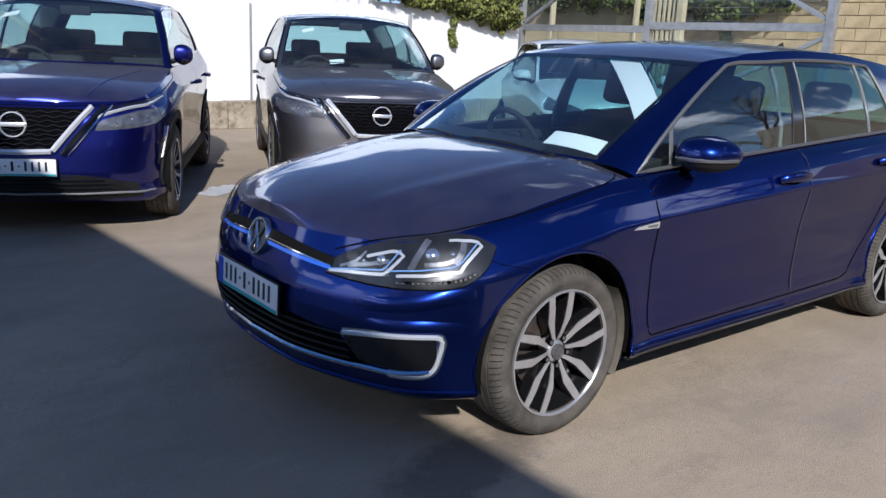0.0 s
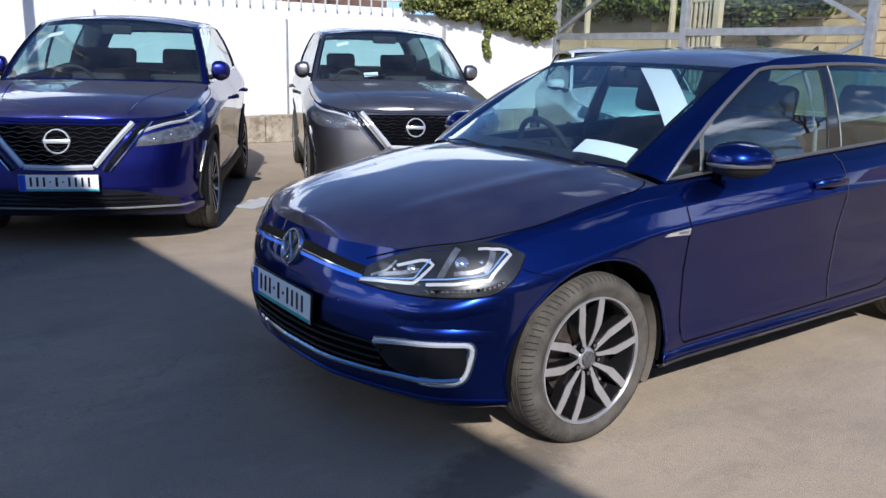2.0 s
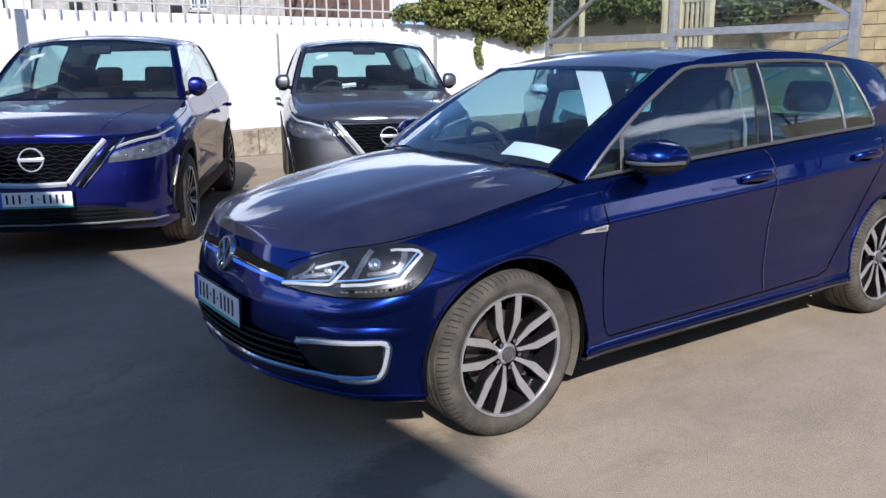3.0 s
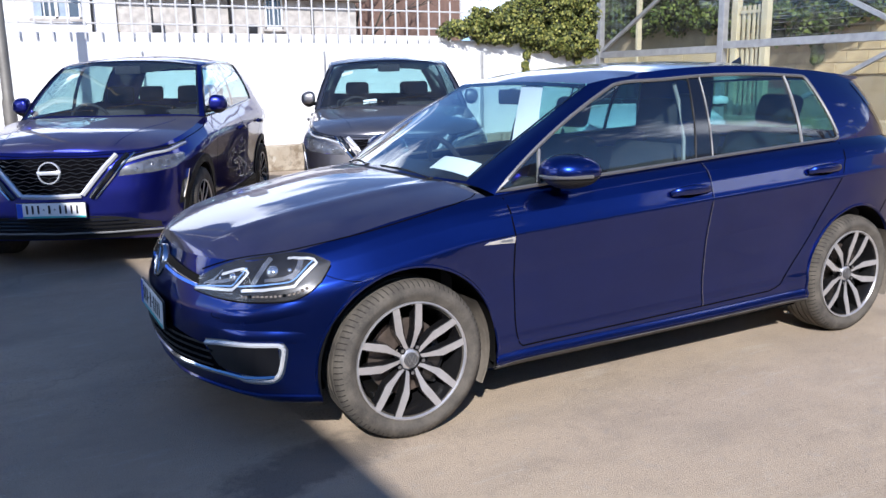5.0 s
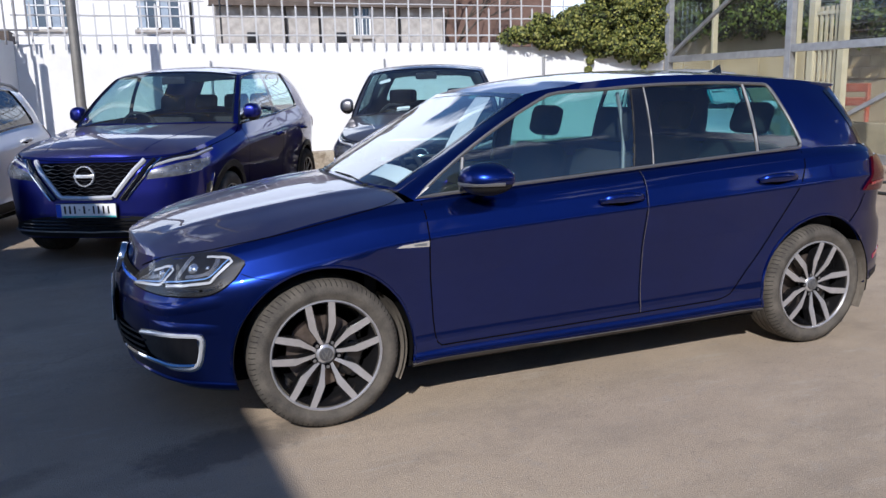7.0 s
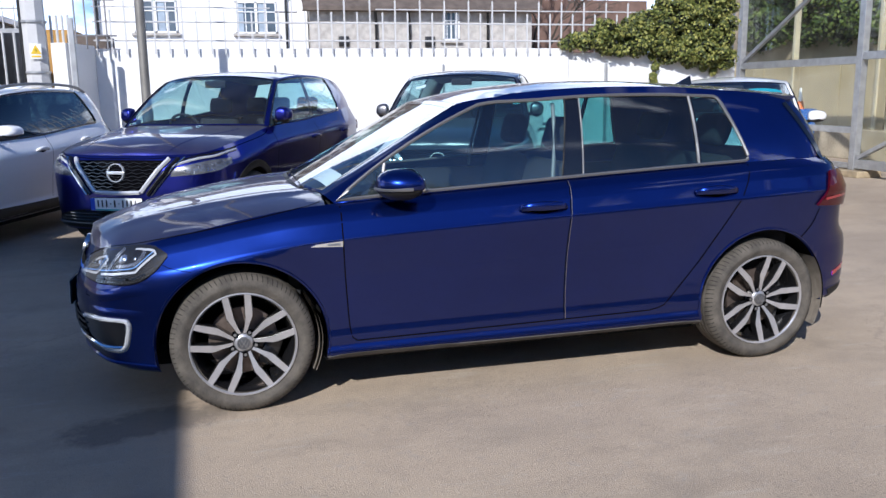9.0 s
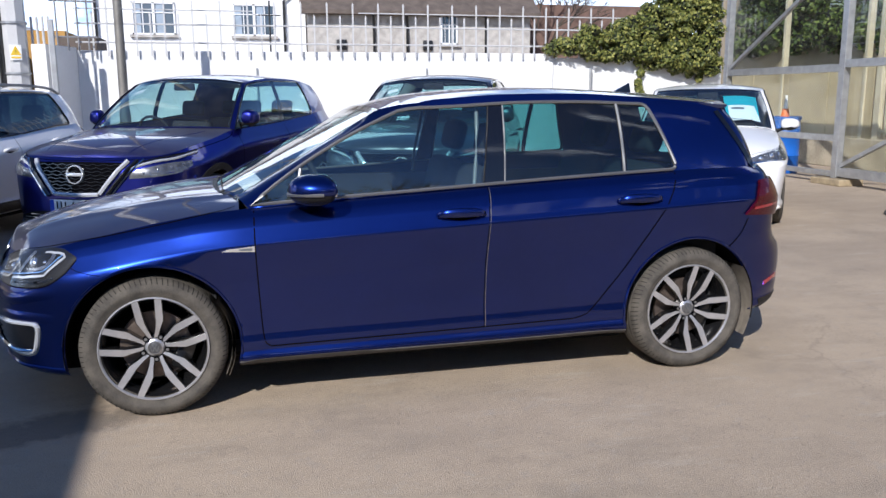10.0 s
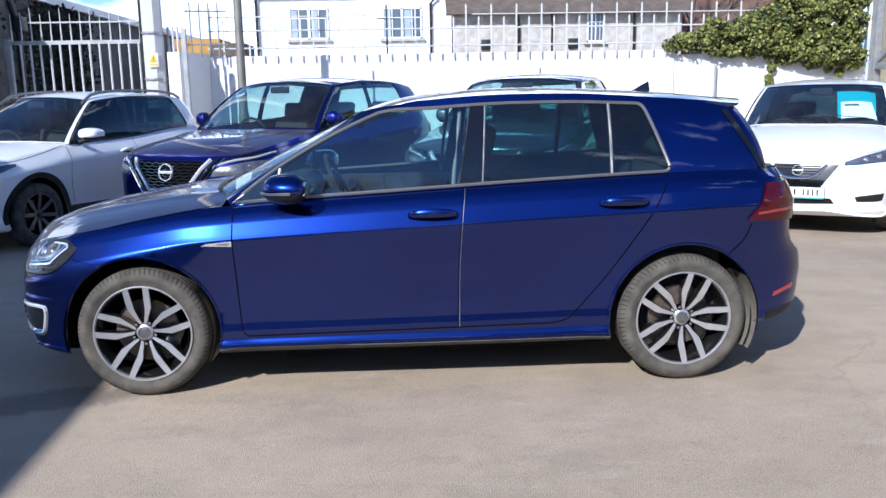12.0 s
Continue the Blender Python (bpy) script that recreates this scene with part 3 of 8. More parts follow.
def make_wheel(parent, x, side, r, rim_r, width, ytrack, style):
    """One wheel: tyre, rim, spokes, hub cap and brake."""
    w = new("wheel")
    w.parent = parent
    w.matrix_local = pose(x, side * ytrack, r, 0, style.get("turn", 0) * side, 0 if side < 0 else 180)
    hw = width / 2
    bm = bmesh.new()
    prof = [(rim_r - 0.012, hw * 0.75), (rim_r + 0.008, hw * 0.86), (rim_r + 0.03, hw * 0.98), ((rim_r + r) / 2, hw * 1.0), (r - 0.028, hw * 0.94), (r - 0.010, hw * 0.84), (r - 0.002, hw * 0.68)]
    tread = []
    for y in (0.46, 0.14, -0.18, -0.5):
        tread += [(r, hw * (y + 0.1)), (r, hw * (y + 0.035)), (r - 0.007, hw * (y + 0.03)), (r - 0.007, hw * (y - 0.03)), (r, hw * (y - 0.035))]
    full = [(a, b) for a, b in prof] + tread + [(a, -b) for a, b in prof[::-1]]
    lathe(bm, full, 72)
    bmesh.ops.recalc_face_normals(bm, faces=bm.faces)
    ty = part("tyre", bm, RUBBER, w, "dusty black rubber tyre")
    bm = bmesh.new()
    for k in range(84):
        a = 2 * math.pi * k / 84
        for sy in (-1, 1):
            c = [(r - 0.0012, sy * hw * 0.60), (r - 0.0012, sy * hw * 0.67), (r - 0.0095, sy * hw * 0.84), (r - 0.0235, sy * hw * 0.935)]
            row = []
            for i, (rr, y) in enumerate(c):
                aa = a + 0.012 * i * sy
                for da in (-0.006, 0.006):
                    row.append(bm.verts.new(((rr + 0.0012) * math.cos(aa + da), y, (rr + 0.0012) * math.sin(aa + da))))
            for i in range(3):
                bm.faces.new((row[2 * i], row[2 * i + 1], row[2 * i + 3], row[2 * i + 2]))
    part("tread_groove", bm, GROOVE, ty, smooth=False, kind="stuff")
    yo = -hw + 0.012                                       # outer face
    bm = bmesh.new()
    lathe(bm, [(rim_r - 0.014, yo + 0.004), (rim_r - 0.03, yo + 0.05), (rim_r - 0.04, hw * 0.7), (rim_r - 0.012, hw * 0.8)], 64)
    bmesh.ops.recalc_face_normals(bm, faces=bm.faces)
    part("rim", bm, style["dark"], w)
    bm = bmesh.new()
    lathe(bm, [(rim_r + 0.004, yo + 0.006), (rim_r + 0.004, yo - 0.003), (rim_r - 0.001, yo - 0.004), (rim_r - 0.006, yo + 0.003)], 64)
    bmesh.ops.recalc_face_normals(bm, faces=bm.faces)
    part("rim_lip", bm, style["face"], w)
    ns, dbl, w0, w1 = style["n"], style["pair"], style["w0"], style["w1"]
    for k in range(ns):
        face_bm, back_bm = bmesh.new(), bmesh.new()
        for q in ((-1, 1) if dbl else (0,)):
            rot = Matrix.Rotation(2 * math.pi * k / ns + style.get("a0", 0.3), 4, "Y")
            r0, r1 = 0.045, rim_r - 0.006
            prof2 = []
            for f in (0, 0.12, 0.24, 0.34, 0.42, 0.5, 0.7, 1.0):
                rr = r0 + (r1 - r0) * f
                off = q * (style["gap0"] + (style["gap1"] - style["gap0"]) * (0.6 * clamp01(f / 0.42) + 0.4 * f))
                half = (w0 + (w1 - w0) * ease((f - 0.12) / 0.38) - 0.12 * w1 * clamp01((f - 0.5) / 0.5)) / 2
                yy = yo + 0.026 * (1 - f) ** 1.5 + 0.002
                prof2.append((rr, off, half, yy))
            for tgt, y_extra, shrink, depth in ((face_bm, -0.0015, 0.82, 0.006), (back_bm, 0.002, 1.0, 0.045)):
                rings = []
                for rr, off, half, yy in prof2:
                    h = half * shrink
                    rings.append([tgt.verts.new(rot @ Vector((rr, yy + y_extra, off - h))), tgt.verts.new(rot @ Vector((rr, yy + y_extra, off + h))),
                                  tgt.verts.new(rot @ Vector((rr, yy + y_extra + depth, off + h * 0.9))), tgt.verts.new(rot @ Vector((rr, yy + y_extra + depth, off - h * 0.9)))])
                for P, Q in zip(rings, rings[1:]):
                    for i in range(4):
                        tgt.faces.new((P[i], P[(i + 1) % 4], Q[(i + 1) % 4], Q[i]))
                tgt.faces.new(rings[0]), tgt.faces.new(rings[-1][::-1])
        for b in (face_bm, back_bm):
            bmesh.ops.recalc_face_normals(b, faces=b.faces)
        sp = part("spoke", back_bm, style["dark"], w, smooth=False)
        part("spoke_face", face_bm, style["face"], sp, smooth=False)
    bm = bmesh.new()
    lathe(bm, [(0.0001, yo + 0.016), (0.021, yo + 0.016), (0.027, yo + 0.019), (0.029, yo + 0.03)], 28)
    bmesh.ops.recalc_face_normals(bm, faces=bm.faces)
    part("hub_cap", bm, style["cap"], w)
    bm = bmesh.new()
    lathe(bm, [(0.024, yo + 0.025), (0.036, yo + 0.027), (0.044, yo + 0.034), (0.05, yo + 0.07)], 32)
    bmesh.ops.recalc_face_normals(bm, faces=bm.faces)
    part("hub", bm, style["face"], w)
    if style.get("emblem"):
        bm = bmesh.new()
        lathe(bm, [(0.025, yo + 0.0185), (0.026, yo + 0.0145), (0.0285, yo + 0.0145), (0.0295, yo + 0.019)], 28)
        bmesh.ops.recalc_face_normals(bm, faces=bm.faces)
        part("cap_ring", bm, SATIN, w)
        bm = bmesh.new()
        for pts in (((-0.011, 0.019), (0, -0.002), (0.011, 0.019)), ((-0.02, 0.009), (-0.009, -0.018), (0, 0.003), (0.009, -0.018), (0.02, 0.009))):
            for (a, b), (c, d) in zip(pts, pts[1:]):
                tube(bm, [Vector((a, yo + 0.0155, b)), Vector((c, yo + 0.0155, d))], 0.0016, 5)
        part("cap_badge", bm, SATIN, w)
    for k in range(5):
        a = 2 * math.pi * (k + 0.5) / 5 - style.get("a0", 0.3)
        for rr, mt, nm, y0 in ((0.0125, GAP, "bolt_recess", 0.0205), (0.0075, SATIN, "wheel_bolt", 0.0195)):
            bm = bmesh.new()
            lathe(bm, [(0.0001, yo + y0), (rr, yo + y0), (rr + 0.0015, yo + 0.04)], 10, m=Matrix.Translation((0.054 * math.cos(a), 0, 0.054 * math.sin(a))))
            part(nm, bm, mt, w)
    bm = bmesh.new()
    lathe(bm, [(0.05, yo + 0.085), (rim_r * 0.66, yo + 0.085), (rim_r * 0.66, yo + 0.107), (0.05, yo + 0.107)], 40)
    bmesh.ops.recalc_face_normals(bm, faces=bm.faces)
    part("brake_disc", bm, BRAKE, w)
    bm = bmesh.new()
    box(bm, rim_r * 0.40, rim_r * 0.74, yo + 0.065, yo + 0.13, -0.075, 0.075, 0.012, Matrix.Rotation(style.get("caliper", 0.4), 4, "Y"))
    part("brake_caliper", bm, DARKALLOY, w)
    return w


def make_seat(parent, x, y, z, width=0.5, lean=14, head=True):
    s = new("seat")
    s.parent = parent
    s.matrix_local = pose(x, y, z)
    bm = bmesh.new()
    box(bm, -0.28, 0.24, -width / 2, width / 2, 0, 0.16, 0.05, seg=3)
    part("cushion", bm, FABRIC, s)
    bm = bmesh.new()
    m = Matrix.Translation((0.2, 0, 0.1)) @ Matrix.Rotation(radians(lean), 4, "Y")
    box(bm, -0.07, 0.07, -width / 2, width / 2, 0, 0.58, 0.055, m, 3)
    part("backrest", bm, FABRIC, s)
    if head:
        bm = bmesh.new()
        box(bm, -0.05, 0.05, -0.135, 0.135, 0.63, 0.81, 0.045, m, 3)
        part("headrest", bm, FABRIC, s)
    return s


def make_cabin(shell, car, S):
    """Dashboard, tub, seats and steering wheel."""
    zb = S["zbelt"]
    hw = S["half"] - 0.2
    bm = bmesh.new()
    x0, x1 = S["dash0"], S["dash1"]
    pr = [(x0, zb - 0.02), (x0 + 0.25, zb + 0.015), (x1 - 0.1, zb + 0.01), (x1, zb - 0.06), (x1 - 0.05, zb - 0.3), (x0, zb - 0.3)]
    wb = smoother(S["wbase"])
    rings = []
    for k in range(9):
        y = -hw + 2 * hw * k / 8
        back = max(0.0, wb(abs(y)) + 0.05 - x0)
        rings.append([bm.verts.new((x + back * clamp01((x1 - x) / (x1 - x0)), y, z)) for x, z in pr])
    for A, B in zip(rings, rings[1:]):
        for i in range(6):
            bm.faces.new((A[i], A[(i + 1) % 6], B[(i + 1) % 6], B[i]))
    bm.faces.new(rings[0]), bm.faces.new(rings[-1][::-1])
    bmesh.ops.recalc_face_normals(bm, faces=bm.faces)
    part("dashboard", bm, CABIN, car)
    bm = bmesh.new()
    xr = S["len"] - 0.55
    for sy in (-1, 1):
        box(bm, wb(hw) + 0.1, xr, sy * (hw + 0.02) - 0.03, sy * (hw + 0.02) + 0.03, 0.3, zb - 0.03)
    box(bm, x0, xr, -hw - 0.05, hw + 0.05, 0.24, 0.3)
    box(bm, xr - 0.05, xr, -hw, hw, 0.3, zb - 0.03)
    box(bm, x0, x0 + 0.05, -hw, hw, 0.3, zb - 0.32)
    part("cabin_tub", bm, CABIN, car, smooth=False)
    xs = S["seatx"]
    for y in (-0.36, 0.36):
        make_seat(car, xs, y, 0.38 + S.get("seatz", 0), 0.5)
    for y in (-0.34, 0.34):
        make_seat(car, xs + 0.86, y, 0.4 + S.get("seatz", 0), 0.58, 20)
    bm = bmesh.new()
    m = pose(x1 + 0.12, 0.37, zb - 0.05, 0, 0, 0) @ Matrix.Rotation(radians(66), 4, "Y")
    ring = [m @ Vector((0.18 * math.cos(2 * math.pi * k / 36), 0.18 * math.sin(2 * math.pi * k / 36), 0)) for k in range(36)]
    tube(bm, ring, 0.015, 8, True)
    sw = part("steering_wheel", bm, CABIN, car)
    bm = bmesh.new()
    box(bm, -0.06, 0.05, -0.06, 0.06, -0.02, 0.02, 0.01, m)
    box(bm, -0.015, 0.015, -0.17, 0.17, -0.008, 0.008, 0.003, m)
    box(bm, 0.0, 0.17, -0.015, 0.015, -0.008, 0.008, 0.003, m)
    part("steering_hub", bm, CABIN, sw)
    bm = bmesh.new()
    p = shell.cols[0][0].lerp(shell.cols[0][1], 0.86)
    box(bm, p.x + 0.05, p.x + 0.08, -0.12, 0.12, p.z - 0.06, p.z + 0.015, 0.012)
    box(bm, p.x + 0.05, p.x + 0.075, -0.01, 0.01, p.z - 0.02, p.z + 0.02)
    part("rear_view_mirror", bm, CABIN, car)


def make_mirror(car, x, y, z, paint, k=1.0, side=-1, chrome=True, tall=1.0):
    """A wing mirror: painted cap, dark foot, glass towards the rear."""
    def form(c, sx0, sx1, sy, sz0, sz1):
        # rounded in front, flat behind, lower towards the tip
        out = c.y * side                                     # 1 at the tip
        fx = c.x * sx0 if c.x < 0 else c.x * sx1
        h = (sz0 if c.z > 0 else sz1) * (1 - 0.2 * max(0, out)) * tall
        return Vector((x + (fx + 0.03 * out * abs(out)) * k, side * y + c.y * sy * k, z + c.z * h * k))
    bm = bmesh.new()
    bmesh.ops.create_uvsphere(bm, u_segments=32, v_segments=18, radius=1)
    for v in bm.verts:
        c = v.co.copy()
        e = 0.8 if chrome else 0.6                            # the other cars have squarer caps
        c = Vector((math.copysign(abs(c.x) ** e, c.x), math.copysign(abs(c.y) ** e, c.y), math.copysign(abs(c.z) ** (e + 0.05), c.z)))
        v.co = form(c, 0.125, 0.085, 0.108, 0.074, 0.045)
    ob = part("wing_mirror", bm, paint, car)
    bm = bmesh.new()
    bmesh.ops.create_uvsphere(bm, u_segments=24, v_segments=12, radius=1)
    for v in bm.verts:
        v.co = form(v.co, 0.122, 0.083, 0.105, 0.0, 0.055) - Vector((0, 0, 0.016 * k))
    part("mirror_underside", bm, BLACKPL, ob)
    bm = bmesh.new()
    tube(bm, [Vector((x + 0.0, side * (y - 0.07 * k), z - 0.045 * k)), Vector((x + 0.0, side * (y - 0.11 * k), z - 0.065 * k)), Vector((x - 0.02, side * (y - 0.17 * k), z - 0.085 * k))], [0.022, 0.02, 0.03], 10)
    part("mirror_foot", bm, BLACKPL, ob)
    if chrome:
        bm = bmesh.new()
        pts = [form(Vector((-math.cos(a), side * math.sin(a), -0.32)), 0.126, 0.085, 0.109, 0.074, 0.045) for a in np.linspace(-1.3, 1.5, 16)]
        tube(bm, pts, 0.008 * k, 6)
        part("mirror_strip", bm, SATIN, ob)
    bm = bmesh.new()
    box(bm, x + 0.04 * k, x + 0.086 * k, side * y - 0.075 * k, side * y + 0.075 * k, z - 0.028 * k, z + 0.036 * k, 0.012)
    part("mirror_glass", bm, CHROME, ob)
    return ob


def make_plate(car, p, m_turn, width=0.52, height=0.11):
    """A number plate, its characters as plain bars."""
    base = Matrix.Translation(p) @ m_turn                     # plate faces local -x
    bm = bmesh.new()
    box(bm, -0.004, 0.006, -width / 2 - 0.005, width / 2 + 0.005, -height / 2 - 0.005, height / 2 + 0.005, 0.003, base)
    pl = part("number_plate", bm, BLACKPL, car)
    bm = bmesh.new()
    box(bm, -0.007, -0.002, -width / 2, width / 2, -height / 2, height / 2, 0.002, base)
    part("plate_sheet", bm, PLATE, pl)
    bm = bmesh.new()
    box(bm, -0.0085, -0.006, width / 2 - 0.045, width / 2 - 0.002, -height / 2 + 0.002, height / 2 - 0.002, 0, base)
    part("blue_band", bm, EUBLUE, pl)
    bm = bmesh.new()
    box(bm, -0.0085, -0.006, -width / 2 + 0.002, width / 2 - 0.046, -height / 2 + 0.002, -height / 2 + 0.014, 0, base)
    part("dealer_strip", bm, GREENISH, pl)
    y = width / 2 - 0.07
    for wd in (0.014, 0.014, 0.014, 0.01, 0.016, 0.01, 0.014, 0.014, 0.014, 0.014):
        hh = 0.031 if wd > 0.012 else 0.005
        part("plate_bar", box(bmesh.new(), -0.009, -0.006, y - wd, y, -hh + 0.007, hh + 0.007, 0, base), PLATEINK, pl, smooth=False)
        y -= wd + 0.027
    return pl


# ---- setting ----
def asphalt_mat():
    """Worn yard: warm dust over grey asphalt, fine grit, a few dark spills and hairline cracks."""
    m = mat("dusty_asphalt", (0.36, 0.31, 0.25), 0.93)
    n, l = m.node_tree.nodes, m.node_tree.links
    b = n["Principled BSDF"]
    tc = n.new("ShaderNodeTexCoord")
    def noise_tex(scale, detail=5, rough=0.6, stretch=None):
        t = n.new("ShaderNodeTexNoise")
        t.inputs["Scale"].default_value, t.inputs["Detail"].default_value, t.inputs["Roughness"].default_value = scale, detail, rough
        if stretch:
            mp = n.new("ShaderNodeMapping")
            mp.inputs["Scale"].default_value, mp.inputs["Rotation"].default_value = stretch, (0, 0, 0.5)
            l.new(tc.outputs["Object"], mp.inputs["Vector"]), l.new(mp.outputs["Vector"], t.inputs["Vector"])
        else:
            l.new(tc.outputs["Object"], t.inputs["Vector"])
        return t
    def ramp(src, a, b_):
        r = n.new("ShaderNodeValToRGB")
        r.color_ramp.elements[0].position, r.color_ramp.elements[1].position = a, b_
        l.new(src, r.inputs["Fac"])
        return r.outputs["Color"]
    def over(fac, A, colour, k=1.0):
        x = n.new("ShaderNodeMix")
        x.data_type = "RGBA"
        g = n.new("ShaderNodeMath")
        g.operation = "MULTIPLY"
        g.inputs[1].default_value = k
        l.new(fac, g.inputs[0]), l.new(g.outputs[0], x.inputs["Factor"])
        if isinstance(A, tuple):
            x.inputs["A"].default_value = (*A, 1)
        else:
            l.new(A, x.inputs["A"])
        x.inputs["B"].default_value = (*colour, 1)
        return x.outputs["Result"]
    c = over(ramp(noise_tex(0.35, 6).outputs["Fac"], 0.42, 0.62), (0.345, 0.275, 0.2), (0.436, 0.347, 0.248))
    c = over(ramp(noise_tex(1.6, 6, 0.65, (1, 2.2, 1)).outputs["Fac"], 0.48, 0.66), c, (0.25, 0.208, 0.158), 0.38)
    c = over(ramp(noise_tex(7.0, 5, 0.7).outputs["Fac"], 0.58, 0.72), c, (0.4, 0.36, 0.3), 0.4)
    c = over(ramp(noise_tex(2.3, 4, 0.7).outputs["Fac"], 0.68, 0.74), c, (0.19, 0.16, 0.13), 0.35)
    c = over(ramp(noise_tex(0.9, 8, 0.75, (1.6, 1, 1)).outputs["Fac"], 0.57, 0.66), c, (0.21, 0.178, 0.14), 0.26)
    c = over(ramp(noise_tex(14, 6, 0.75).outputs["Fac"], 0.52, 0.7), c, (0.25, 0.222, 0.19), 0.3)
    c = over(ramp(noise_tex(3.1, 7, 0.7, (0.5, 2.4, 1)).outputs["Fac"], 0.58, 0.66), c, (0.47, 0.41, 0.33), 0.4)
    grit = noise_tex(170, 2, 0.5)
    c = over(ramp(grit.outputs["Fac"], 0.58, 0.7), c, (0.17, 0.15, 0.13), 0.5)
    c = over(ramp(noise_tex(95, 2, 0.5).outputs["Fac"], 0.66, 0.72), c, (0.5, 0.46, 0.4), 0.5)
    for spot, lo_, hi_, patch, colour, k in ((62, 0.62, 0.68, 1.1, (0.12, 0.103, 0.085), 0.45), (120, 0.6, 0.68, 1.7, (0.14, 0.12, 0.1), 0.4), (85, 0.6, 0.66, 1.4, (0.54, 0.47, 0.37), 0.32)):
        worn = n.new("ShaderNodeMath")                   # loose grit and pits, in worn patches
        worn.operation = "MULTIPLY"
        l.new(ramp(noise_tex(spot, 1, 0.5).outputs["Fac"], lo_, hi_), worn.inputs[0])
        l.new(ramp(noise_tex(patch, 5, 0.65).outputs["Fac"], 0.47, 0.6), worn.inputs[1])
        c = over(worn.outputs[0], c, colour, k)
    vor = n.new("ShaderNodeTexVoronoi")
    vor.feature = "DISTANCE_TO_EDGE"
    vor.inputs["Scale"].default_value = 0.42
    warp = noise_tex(1.3, 6, 0.7)
    vm = n.new("ShaderNodeVectorMath")
    vm.operation = "MULTIPLY_ADD"
    vm.inputs[1].default_value = (0.9, 0.9, 0)
    l.new(warp.outputs["Color"], vm.inputs[0]), l.new(tc.outputs["Object"], vm.inputs[2]), l.new(vm.outputs["Vector"], vor.inputs["Vector"])
    crack = n.new("ShaderNodeValToRGB")
    crack.color_ramp.elements[0].position, crack.color_ramp.elements[1].position = 0.002, 0.008
    crack.color_ramp.elements[0].color, crack.color_ramp.elements[1].color = (1, 1, 1, 1), (0, 0, 0, 1)
    l.new(vor.outputs["Distance"], crack.inputs["Fac"])
    gate = n.new("ShaderNodeMath")
    gate.operation = "MULTIPLY"
    l.new(crack.outputs["Color"], gate.inputs[0]), l.new(ramp(noise_tex(0.8).outputs["Fac"], 0.5, 0.6), gate.inputs[1])
    c = over(gate.outputs[0], c, (0.15, 0.13, 0.11), 0.3)
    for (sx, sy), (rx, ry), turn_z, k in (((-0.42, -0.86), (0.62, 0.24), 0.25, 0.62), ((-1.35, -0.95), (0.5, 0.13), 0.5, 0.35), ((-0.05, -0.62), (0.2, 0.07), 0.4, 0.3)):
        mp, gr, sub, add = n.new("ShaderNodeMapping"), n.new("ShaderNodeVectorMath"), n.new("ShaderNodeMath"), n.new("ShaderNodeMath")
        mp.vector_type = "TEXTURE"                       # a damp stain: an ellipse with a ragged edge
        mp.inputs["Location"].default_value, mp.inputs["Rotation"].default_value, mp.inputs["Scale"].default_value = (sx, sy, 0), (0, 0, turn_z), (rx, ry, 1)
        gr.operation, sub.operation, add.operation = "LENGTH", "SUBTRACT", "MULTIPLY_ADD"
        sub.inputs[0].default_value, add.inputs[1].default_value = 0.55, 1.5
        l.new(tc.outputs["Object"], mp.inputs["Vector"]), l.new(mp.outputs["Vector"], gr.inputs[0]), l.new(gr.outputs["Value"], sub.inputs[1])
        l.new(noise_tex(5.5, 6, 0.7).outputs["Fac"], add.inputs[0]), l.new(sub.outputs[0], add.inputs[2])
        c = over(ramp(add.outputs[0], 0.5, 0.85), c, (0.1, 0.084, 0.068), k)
    l.new(c, b.inputs["Base Color"])
    bp = n.new("ShaderNodeBump")
    bp.inputs["Strength"].default_value, bp.inputs["Distance"].default_value = 0.55, 0.006
    l.new(grit.outputs["Fac"], bp.inputs["Height"]), l.new(bp.outputs["Normal"], b.inputs["Normal"])
    return m


ASPHALT = asphalt_mat()
WALLWHITE = mat("white_painted_render", (0.8, 0.8, 0.79), 0.85, var=0.08, scale=1.3, bump=0.25, bscale=50)
CONCRETE = mat("stained_concrete", (0.33, 0.29, 0.23), 0.9, var=0.5, scale=2.5, bump=0.5, bscale=40)
GALV = mat("galvanised_steel", (0.42, 0.43, 0.44), 0.45, 0.6, var=0.25, scale=9)
PALE = mat("pale_grey_paint", (0.52, 0.52, 0.52), 0.7, var=0.1, scale=4)
HOUSEWHITE = mat("white_house_render", (0.8, 0.8, 0.8), 0.9, var=0.05, scale=0.8)
BRICKTAN = mat("tan_block", (0.6, 0.47, 0.28), 0.9, var=0.3, scale=3, bump=0.4, bscale=50)
BLOCKGREY = mat("grey_block", (0.3, 0.29, 0.27), 0.9, var=0.35, scale=3, bump=0.4, bscale=50)
DARKBLOCK = mat("weathered_dark_block", (0.15, 0.145, 0.135), 0.9, var=0.4, scale=3, bump=0.4, bscale=50)
PALECONC = mat("pale_stained_concrete", (0.5, 0.43, 0.31), 0.9, var=0.4, scale=2.0, bump=0.4, bscale=40)
PALECLAD = mat("pale_cladding", (0.55, 0.56, 0.58), 0.5, var=0.15, scale=1)
BUILDING = mat("grey_cladding", (0.25, 0.25, 0.26), 0.6, var=0.2, scale=1)
TIMBER = mat("weathered_timber", (0.4, 0.32, 0.2), 0.85, var=0.4, scale=8)
CREAM = mat("cream_painted_steel", (0.58, 0.52, 0.38), 0.6, var=0.2, scale=5)
SLATE = mat("brown_slate_roof", (0.14, 0.11, 0.09), 0.85, var=0.4, scale=3, bump=0.4, bscale=30)
